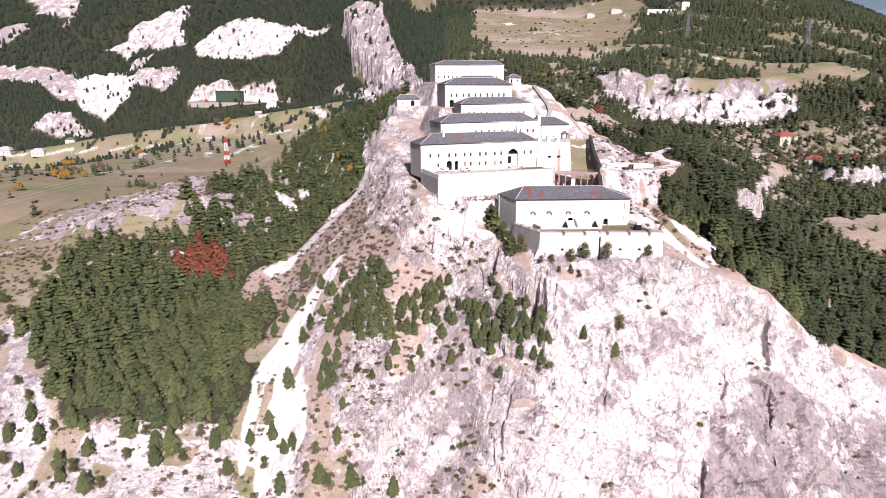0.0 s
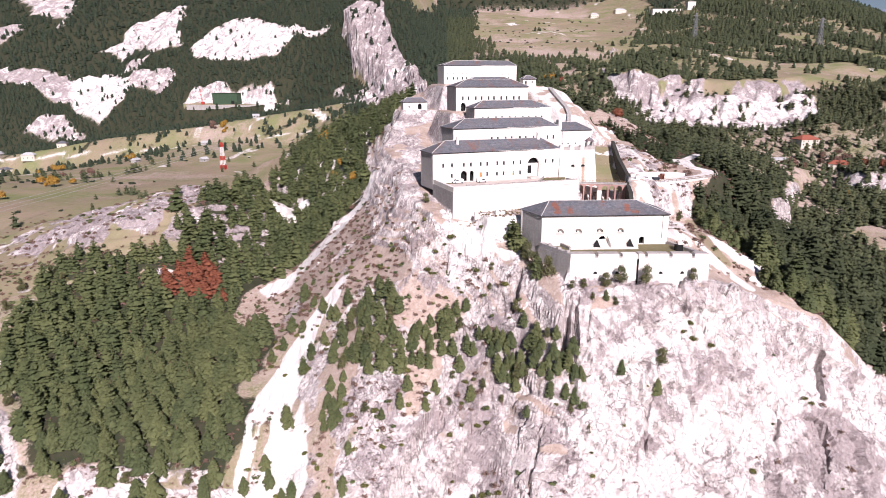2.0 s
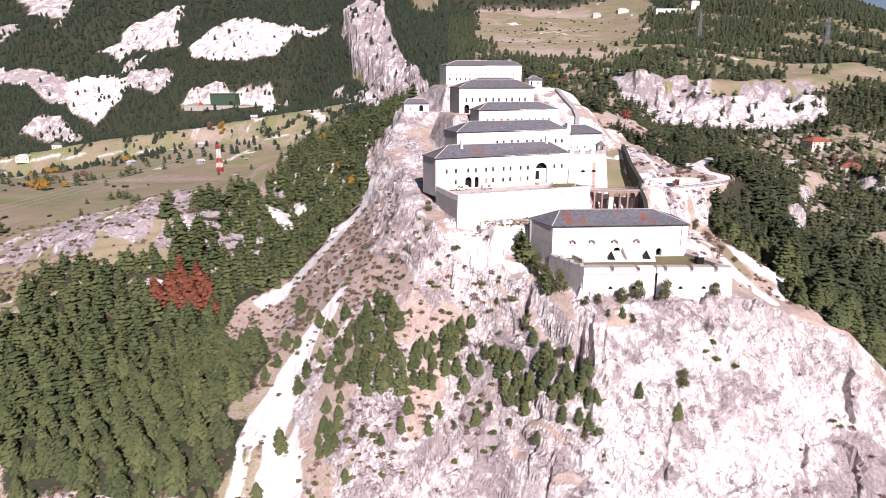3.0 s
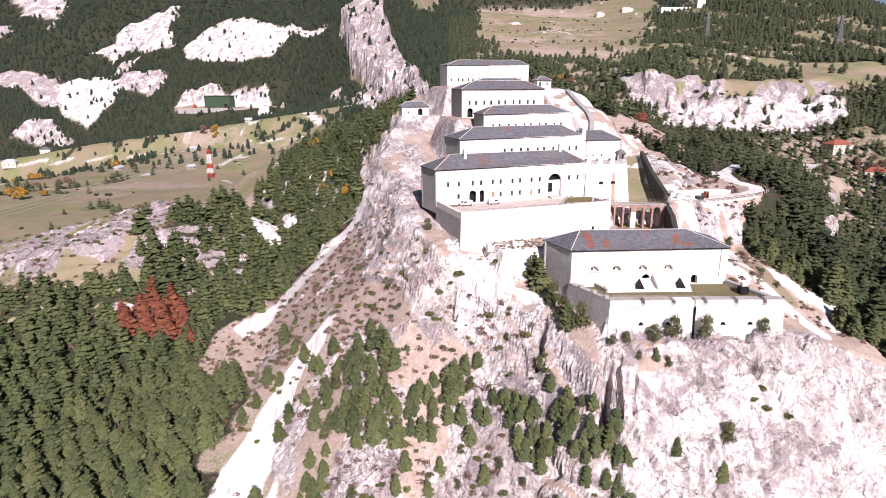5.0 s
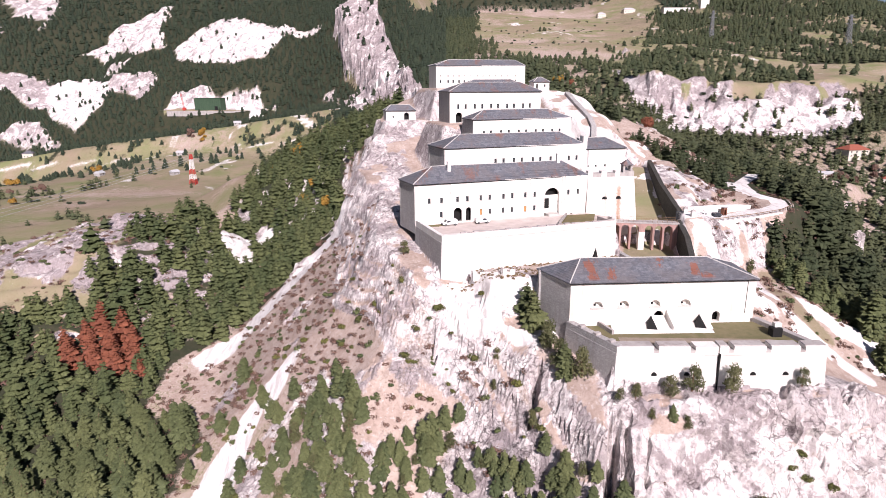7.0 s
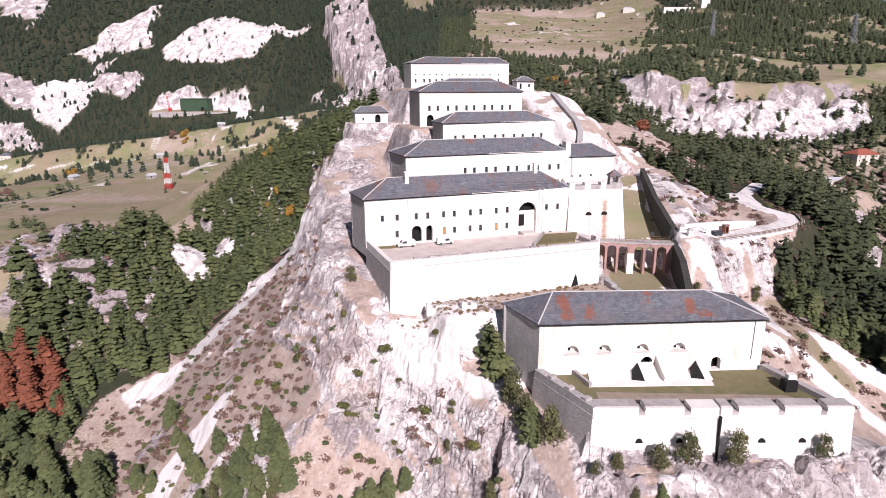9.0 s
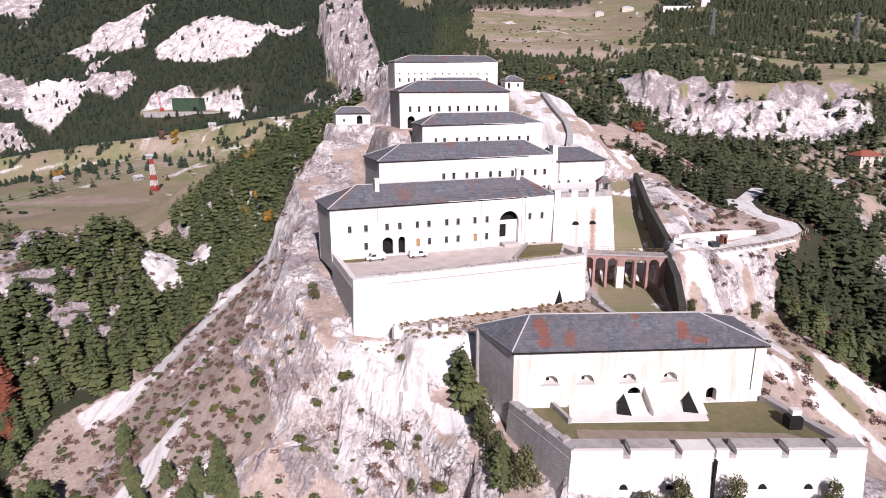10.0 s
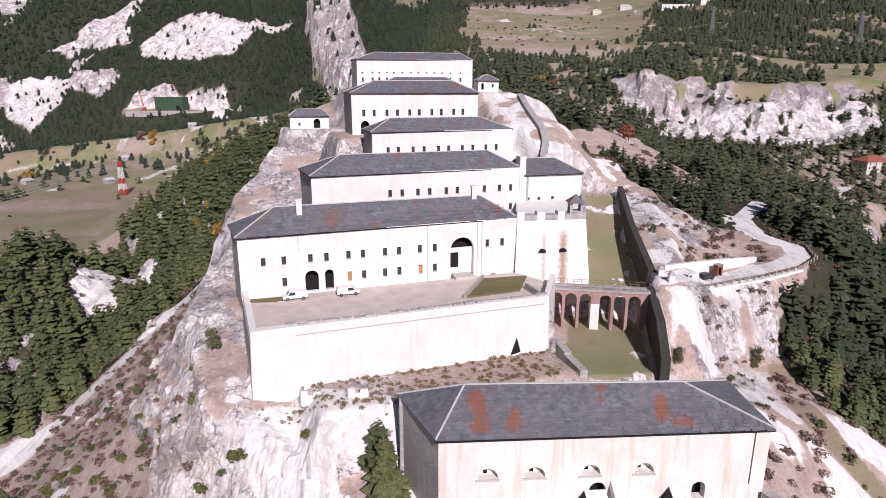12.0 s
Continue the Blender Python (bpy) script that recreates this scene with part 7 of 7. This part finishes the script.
for kind, cx, cy, spread, n in groups:
    for k in range(n):
        px, py = cx + RNG.uniform(-spread, spread), cy + RNG.uniform(-spread, spread)
        plant(leafy[kind], px, py, RNG.uniform(0.6, 1.25))
for k, root in enumerate(leafy):
    px, py = ((-314, 452), (-474, 634), (282, 540))[k]
    root.matrix_basis = pose(px, py, float(z_at(px, py)) - 0.3)

# ---- masts, pylons, hamlets, works, vehicles ----
RED_PAINT = make_simple("red_paint", (0.50, 0.05, 0.035), (0.42, 0.05, 0.04), 1.0)
WHITE_PAINT = make_simple("white_paint", (0.78, 0.77, 0.75), (0.70, 0.69, 0.67), 1.0)
GALV = make_simple("galvanised_steel", (0.34, 0.35, 0.36), (0.26, 0.27, 0.28), 1.0, rough=0.5, metal=0.7)
TILE_RED = make_simple("red_roof_tiles", (0.34, 0.11, 0.07), (0.28, 0.09, 0.06), 0.8)
TIN = make_simple("pale_sheet_roof", (0.55, 0.55, 0.56), (0.42, 0.42, 0.43), 0.5)
PLASTER = make_simple("cream_plaster", (0.66, 0.60, 0.52), (0.58, 0.52, 0.45), 0.5)
GREEN_SHEET = make_simple("green_sheet_cladding", (0.045, 0.085, 0.05), (0.06, 0.10, 0.06), 0.3)
RUBBER = make_simple("tyre_rubber", (0.02, 0.02, 0.02), (0.03, 0.03, 0.03), 4.0)
DARK_PAINT = make_simple("dark_car_paint", (0.03, 0.035, 0.045), (0.04, 0.045, 0.055), 2.0, rough=0.3, bump=0.0)
RUST_BOX = make_simple("rust_brown_boards", (0.17, 0.065, 0.04), (0.22, 0.09, 0.055), 2.0)
ASPHALT = make_simple("road_gravel", (0.40, 0.36, 0.345), (0.30, 0.27, 0.26), 0.5, where="Geometry")


def lattice(name, x, y, tall, foot, head, mats, label, category, group="", arms=()):
    """A four-legged lattice tower, one part for each painted section."""
    z = float(z_at(x, y))
    root = thing(name, (x, y, z), label, category, group)
    n = len(mats)
    for k, mat in enumerate(mats):
        bm = bmesh.new()
        for half in (0, 1):
            s0, s1 = (k + half * 0.5) / n, (k + half * 0.5 + 0.5) / n
            r0, r1 = foot + (head - foot) * s0 ** 0.8, foot + (head - foot) * s1 ** 0.8
            lo = [Vector((x + a * r0, y + b * r0, z + tall * s0 - (0.5 if k + half == 0 else 0))) for a, b in ((-1, -1), (1, -1), (1, 1), (-1, 1))]
            hi = [Vector((x + a * r1, y + b * r1, z + tall * s1)) for a, b in ((-1, -1), (1, -1), (1, 1), (-1, 1))]
            w = 0.022 * tall ** 0.75
            for i in range(4):
                j = (i + 1) % 4
                rod(bm, lo[i], hi[i], w * 1.5)
                rod(bm, lo[i], hi[j], w * 0.8)
                rod(bm, lo[j], hi[i], w * 0.8)
                rod(bm, hi[i], hi[j], w * 0.8)
        part("section", bm, mat, root)
    for s, span in arms:
        bm = bmesh.new()
        zz = z + tall * s
        rod(bm, (x - span, y, zz), (x, y, zz + 1.6), 0.3)
        rod(bm, (x + span, y, zz), (x, y, zz + 1.6), 0.3)
        rod(bm, (x - span, y, zz), (x + span, y, zz), 0.3)
        part("cross_arm", bm, mats[-1], root)
    return root


lattice("marker_mast", -223, 637, 26, 2.6, 0.9, [RED_PAINT, WHITE_PAINT, RED_PAINT, WHITE_PAINT, WHITE_PAINT, RED_PAINT], "red and white painted lattice mast on the plain", "mast")
lattice("power_pylon", 556, 1000, 42, 4.0, 1.0, [GALV] * 4, "grey lattice power pylon on the hill", "pylon", "power pylons", ((0.72, 7), (0.84, 6), (0.94, 5)))
lattice("power_pylon", 415, 1120, 40, 3.6, 1.0, [GALV] * 4, "grey lattice power pylon on the hill", "pylon", "power pylons", ((0.75, 6), (0.9, 5)))


line = thing("power_line", (-236, 500, 30), "thin sagging power cables crossing the plain", "cables")
for k, (off, top, low) in enumerate(((-2.6, 36.5, 29.5), (0.0, 39.5, 32.0), (2.6, 36.5, 28.5))):
    bm = bmesh.new()
    last = None
    for j in range(13):
        f = j / 12
        p = Vector((-223 + off - 39 * f, 637 - 312 * f, top + (low - top) * f - 7.0 * 4 * f * (1 - f) / 4))
        if last:
            rod(bm, last, p, 0.12)
        last = p
    part("cable", bm, TIN, line)


def house(name, x, y, wide, deep, wall, rise, turn, wall_mat, roof_mat, label, category="house", hip=True, rows=1, cols=4, z=None, group=""):
    z = (float(z_at(x, y)) if z is None else z) - 0.6
    c, s = math.cos(radians(turn)), math.sin(radians(turn))

    def at(u, v):
        return (x + u * c - v * s, y + u * s + v * c)
    ring = [at(-wide / 2, -deep / 2), at(wide / 2, -deep / 2), at(wide / 2, deep / 2), at(-wide / 2, deep / 2)]
    root = thing(name, (x, y, z), label, category, group)
    f = Face(ring[0], ring[1])
    h = wall + 0.6
    holes = [((k + 0.5) * wide / cols, z + 0.6 + (0.9 + 2.8 * r), 1.0, 1.4, False) for k in range(cols) for r in range(rows)]
    part("front_wall", wall_with(f, z - 2, z + h, 0.4, holes), wall_mat, root)
    for i, title in ((1, "side_wall"), (2, "back_wall"), (3, "side_wall")):
        g = Face(ring[i], ring[(i + 1) % 4])
        bm = bmesh.new()
        g.slab(bm, 0.003, g.length - 0.003, z - 2, z + h - 0.004, 0.003, 0.4)
        part(title, bm, wall_mat, root)
    for u, sill, w, t, _ in holes:
        bm = bmesh.new()
        f.slab(bm, u - w / 2 + 0.02, u + w / 2 - 0.02, sill + 0.02, sill + t - 0.02, 0.2, 0.26)
        part("window", bm, GLASS, root)
    bm = bmesh.new()
    o = 0.5
    e = [at(-wide / 2 - o, -deep / 2 - o), at(wide / 2 + o, -deep / 2 - o), at(wide / 2 + o, deep / 2 + o), at(-wide / 2 - o, deep / 2 + o)]
    inset = deep * 0.45 if hip else -o
    r = [at(-wide / 2 + inset, 0), at(wide / 2 - inset, 0)]
    top = [bm.verts.new((*p, z + h)) for p in e] + [bm.verts.new((*p, z + h + rise)) for p in r]
    low = [bm.verts.new((*p, z + h - 0.25)) for p in e]
    for idx in ((0, 1, 5, 4), (1, 2, 5), (2, 3, 4, 5), (3, 0, 4)):
        bm.faces.new([top[i] for i in idx])
    for i in range(4):
        bm.faces.new((low[i], low[(i + 1) % 4], top[(i + 1) % 4], top[i]))
    bm.faces.new(low[::-1])
    part("roof", bm, roof_mat, root)
    return root


house("farmhouse", 318, 586, 19, 13, 6.0, 3.6, 12, PLASTER, TILE_RED, "cream house with red hipped tile roof", rows=2, cols=4)
house("farmhouse", 324, 543, 16, 10, 3.6, 3.0, -25, PLASTER, TILE_RED, "low cream house with red tile roof", cols=3)
house("long_shed", 268, 548, 27, 9, 3.4, 1.6, 4, PLASTER, TIN, "long low shed with pale sheet roof", "shed", hip=False, cols=7)
house("cottage", 222, 540, 11, 9, 4.6, 3.2, -30, PLASTER, TILE_RED, "small white gabled cottage among pines", hip=False, cols=2)
house("ruined_house", 151, 498, 13, 9, 5.0, 0.4, 8, STONE, STONE, "roofless grey stone ruin among pines", "ruin", hip=False, cols=2)
for k, (px, py, w, t) in enumerate([(-548, 840, 16, 10), (-575, 830, 13, -20), (-600, 850, 18, 5), (-560, 808, 12, 30), (-620, 880, 15, 0), (-520, 870, 12, 15), (-640, 835, 14, -8)]):
    house("village_house", px, py, w, 10, 5.5, 3.0, t, PLASTER, SLATE if k % 2 else TIN, "pale village house with grey roof on the plain", rows=1, cols=3, group="houses of the western village")
for k, (px, py, w) in enumerate([(-300, 800, 9), (-250, 850, 8), (-170, 720, 9), (-262, 690, 7), (-340, 700, 8)]):
    house("hay_barn", px, py, w, 6, 3.0, 2.0, 20 * k, STONE, TIN, "small stone hay barn on the plain", "barn", hip=False, cols=2, group="barns on the plain")
house("hill_fort", 458, 1396, 62, 16, 9, 1.0, 0, LIME, COPING, "long pale ruined fort on the hilltop", "fort", hip=False, rows=2, cols=11)
house("hill_keep", 505, 1392, 16, 14, 15, 2.0, 0, LIME, COPING, "tall pale keep beside the hilltop fort", "fort", rows=3, cols=3)
for k, (px, py, w) in enumerate([(393, 1515, 26), (335, 1515, 18)]):
    house("upland_house", px, py, w, 12, 6, 4.0, 10 - 7 * k, PLASTER, TIN, "pale upland house at the meadow's edge", rows=1, cols=4, group="upland houses")

hangar = thing("works_hangar", (-346, 1022, 62.5), "large dark green sheet-clad works hangar under the mountain", "hangar")
fh = Face((-364, 1014), (-324, 1008))
bm = bmesh.new()
fh.slab(bm, 0, fh.length, 61.5, 79, 0, 15)
part("cladding", bm, GREEN_SHEET, hangar)
for k in range(13):
    bm = bmesh.new()
    fh.slab(bm, 1.2 + 3.0 * k, 1.6 + 3.0 * k, 61.5, 79, -0.35, -0.01)
    part("rib", bm, GREEN_SHEET, hangar)
bm = bmesh.new()
fh.slab(bm, -0.6, fh.length + 0.6, 79, 79.7, -0.8, 15.6)
part("roof", bm, GREEN_SHEET, hangar)
# black sheet on the cladding, painted shade of an open doorway
bm = bmesh.new()
fh.slab(bm, 31, 36, 61.5, 68, -0.5, -0.37)
part("door", bm, VOID, hangar, "dark open doorway")
crane = thing("crane", (-380, 1016, 62.5), "red lattice crane beside the hangar", "crane")
bm = bmesh.new()
for o in (-0.7, 0.7):
    rod(bm, (-380 + o, 1016, 61.5), (-383 + o, 1016, 86), 0.5)
part("boom", bm, RED_PAINT, crane)
bm = bmesh.new()
block(bm, (-382.5, 1015), (-378, 1015), 62.3, 66, 3)
part("cab", bm, RED_PAINT, crane)
bank = thing("works_wall", (-340, 1008, 60), "long pale retaining wall below the works", "wall")
bm = bmesh.new()
block(bm, (-405, 1013), (-285, 994), 54, 61.8, 2.0)
part("masonry", bm, COPING, bank)


def vehicle(name, x, y, z, turn, long, wide, tall, paint, label, van=True):
    """A small van or car: lofted body with window band, four wheels, lamps and bumpers."""
    root = thing(name, (0, 0, 0), label, "van" if van else "car")
    bm = bmesh.new()
    l, w = long / 2, wide / 2
    side = [(-l, 0.35), (l, 0.35), (l + 0.02, 0.85), (l - 0.75, 1.02), (l - 1.35, tall), (-l + 0.1, tall), (-l, 1.0)]
    loft(bm, [(a, -w, b) for a, b in side], [(a, w, b) for a, b in side])
    edges = [e for e in bm.edges if e.calc_length() > 0.3]
    bmesh.ops.bevel(bm, geom=edges, offset=0.09, segments=2, affect="EDGES")
    body = part("body", bm, paint, root)
    bm = bmesh.new()
    prism(bm, [(l - 0.80, -w + 0.12, 1.06), (l - 0.80, w - 0.12, 1.06), (l - 1.30, w - 0.16, tall - 0.08), (l - 1.30, -w + 0.16, tall - 0.08)], (0.035, 0, 0.02))
    part("windscreen", bm, GLASS, body)
    for s in (-1, 1):
        bm = bmesh.new()
        prism(bm, [(l - 2.3, s * (w - 0.02), 1.05), (l - 1.0, s * (w - 0.02), 1.05), (l - 1.4, s * (w - 0.02), tall - 0.14), (l - 2.3, s * (w - 0.02), tall - 0.14)], (0, s * 0.035, 0))
        part("side_window", bm, GLASS, body)
        bm = bmesh.new()
        prism(bm, [(l - 0.1, s * (w - 0.42), 0.66), (l - 0.1, s * (w - 0.1), 0.66), (l - 0.1, s * (w - 0.1), 0.86), (l - 0.1, s * (w - 0.42), 0.86)], (0.14, 0, 0))
        part("headlight", bm, TIN, body)
        for a in (-l + 0.8, l - 0.85):
            bm = bmesh.new()
            bmesh.ops.create_cone(bm, cap_ends=True, segments=14, radius1=0.32, radius2=0.32, depth=0.22, matrix=pose(a, s * (w - 0.06), 0.32, 90, 0, 0))
            wheel = part("wheel", bm, RUBBER, root)
            bm = bmesh.new()
            bmesh.ops.create_cone(bm, cap_ends=True, segments=10, radius1=0.18, radius2=0.16, depth=0.25, matrix=pose(a, s * (w - 0.05), 0.32, 90, 0, 0))
            part("hub", bm, GALV, wheel)
    for e, title in ((l, "front_bumper"), (-l, "rear_bumper")):
        bm = bmesh.new()
        prism(bm, [(e - 0.06, -w + 0.1, 0.38), (e + 0.06, -w + 0.1, 0.38), (e + 0.06, w - 0.1, 0.38), (e - 0.06, w - 0.1, 0.38)], (0, 0, 0.2))
        part(title, bm, RUBBER, root)
    root.matrix_basis = pose(x, y, z, 0, 0, turn)
    return root


c1, c2 = face2.at(9.6, 0, -3.0), face2.at(19.6, 0, -3.6)
vehicle("parked_van", c1.x, c1.y, 60.0, 199, 4.6, 1.8, 1.75, WHITE_PAINT, "small white van parked on the gravel forecourt")
vehicle("parked_van", c2.x, c2.y, 60.0, 19, 4.4, 1.8, 1.75, WHITE_PAINT, "small white van parked before the arched doors")
vehicle("parked_van", 80.4, 288.6, 58.32, 212, 4.8, 1.9, 2.1, WHITE_PAINT, "white van parked beside the road wall")
vehicle("parked_car", 85.2, 291.0, 58.32, 30, 4.0, 1.75, 1.5, DARK_PAINT, "dark car parked beside the road wall", van=False)

# ---- the road to the gate ----
wall = thing("road_wall", (86, 296, 57), "white wall on the uphill side of the road", "wall")
bm = bmesh.new()
for (p, zp), (q, zq) in zip([((75.6, 289.6), 61.8), ((86.0, 294.6), 61.4), ((97.0, 300.8), 60.4)], [((86.0, 294.6), 61.4), ((97.0, 300.8), 60.4), ((103.5, 306.0), 59.2)]):
    a, b = Vector(p), Vector(q)
    n = Vector((-(b.y - a.y), b.x - a.x)).normalized() * 0.8
    loft(bm, [(a.x, a.y, 56), (b.x, b.y, 56), (b.x + n.x, b.y + n.y, 56), (a.x + n.x, a.y + n.y, 56)], [(a.x, a.y, zp), (b.x, b.y, zq), (b.x + n.x, b.y + n.y, zq), (a.x + n.x, a.y + n.y, zp)])
part("masonry", bm, LIME, wall)
bank = thing("road_bank_wall", (96, 291, 52), "white retaining wall below the road", "wall")
bm = bmesh.new()
for p, q in (((83.5, 284.6), (98.0, 291.4)), ((98.0, 291.4), (111.0, 299.0))):
    block(bm, p, q, 50, 58.2, 0.9)
part("masonry", bm, LIME, bank)
fence = thing("road_railing", (100, 295, 58), "low wooden road railing with squat posts", "railing")
edge = [(75.5, 281.6), (83.5, 285.0), (98.0, 291.9), (110.5, 299.2), (119.0, 307.6), (122.3, 318.0), (118.4, 327.5)]
for p, q in zip(edge, edge[1:]):
    a, b = Vector(p), Vector(q)
    n = max(1, round((b - a).length / 2.4))
    for k in range(n):
        v = a.lerp(b, k / n)
        bm = bmesh.new()
        rod(bm, (v.x, v.y, 57.6), (v.x, v.y, 59.25), 0.22)
        part("post", bm, COPING, fence)
    bm = bmesh.new()
    rod(bm, (a.x, a.y, 59.15), (b.x, b.y, 59.15), 0.14, 0.2)
    part("rail", bm, WOOD, fence)
for px, py in ((74.2, 288.2), (75.0, 283.9)):
    pillar = thing("gate_pillar", (px, py, 58), "white masonry gate pillar with a pyramid cap", "pillar", "gate pillars")
    bm = bmesh.new()
    block(bm, (px - 0.6, py - 0.6), (px + 0.6, py - 0.6), 57.5, 61.6, 1.2)
    part("shaft", bm, LIME, pillar)
    bm = bmesh.new()
    ring = [bm.verts.new(v) for v in ((px - 0.8, py - 0.8, 61.6), (px + 0.8, py - 0.8, 61.6), (px + 0.8, py + 0.8, 61.6), (px - 0.8, py + 0.8, 61.6))]
    tip = bm.verts.new((px, py, 62.4))
    for i in range(4):
        bm.faces.new((ring[i], ring[(i + 1) % 4], tip))
    bm.faces.new(ring[::-1])
    part("cap", bm, COPING, pillar)
gate = thing("iron_gate", (73, 286, 58), "dark iron gate leaf standing open", "gate")
bm = bmesh.new()
for k in range(12):
    rod(bm, (73.4 - 0.2 * k, 287.6, 58.4), (73.4 - 0.2 * k, 287.6, 61.0), 0.09)
for z in (58.6, 60.8):
    rod(bm, (73.4, 287.6, z), (71.1, 287.6, z), 0.1)
part("leaf", bm, DARK_PAINT, gate)
box = thing("sentry_box", (89.3, 294.2, 58.3), "narrow rust-brown sentry box at the roadside", "shelter")
fb2 = Face((88.6, 293.3), (90.0, 293.9))
bm = wall_with(fb2, 58.2, 60.7, 0.12, [(0.76, 58.3, 0.8, 1.9, True)])
part("front", bm, RUST_BOX, box)
bm = bmesh.new()
fb2.slab(bm, 0.0, 0.12, 58.2, 60.7, 0.122, 1.2)
fb2.slab(bm, fb2.length - 0.12, fb2.length, 58.2, 60.7, 0.122, 1.2)
fb2.slab(bm, 0.122, fb2.length - 0.122, 58.2, 60.7, 1.08, 1.2)
part("shell", bm, RUST_BOX, box)
bm = bmesh.new()
fb2.slab(bm, -0.12, fb2.length + 0.12, 60.7, 60.85, -0.12, 1.3)
part("roof", bm, COPING, box)
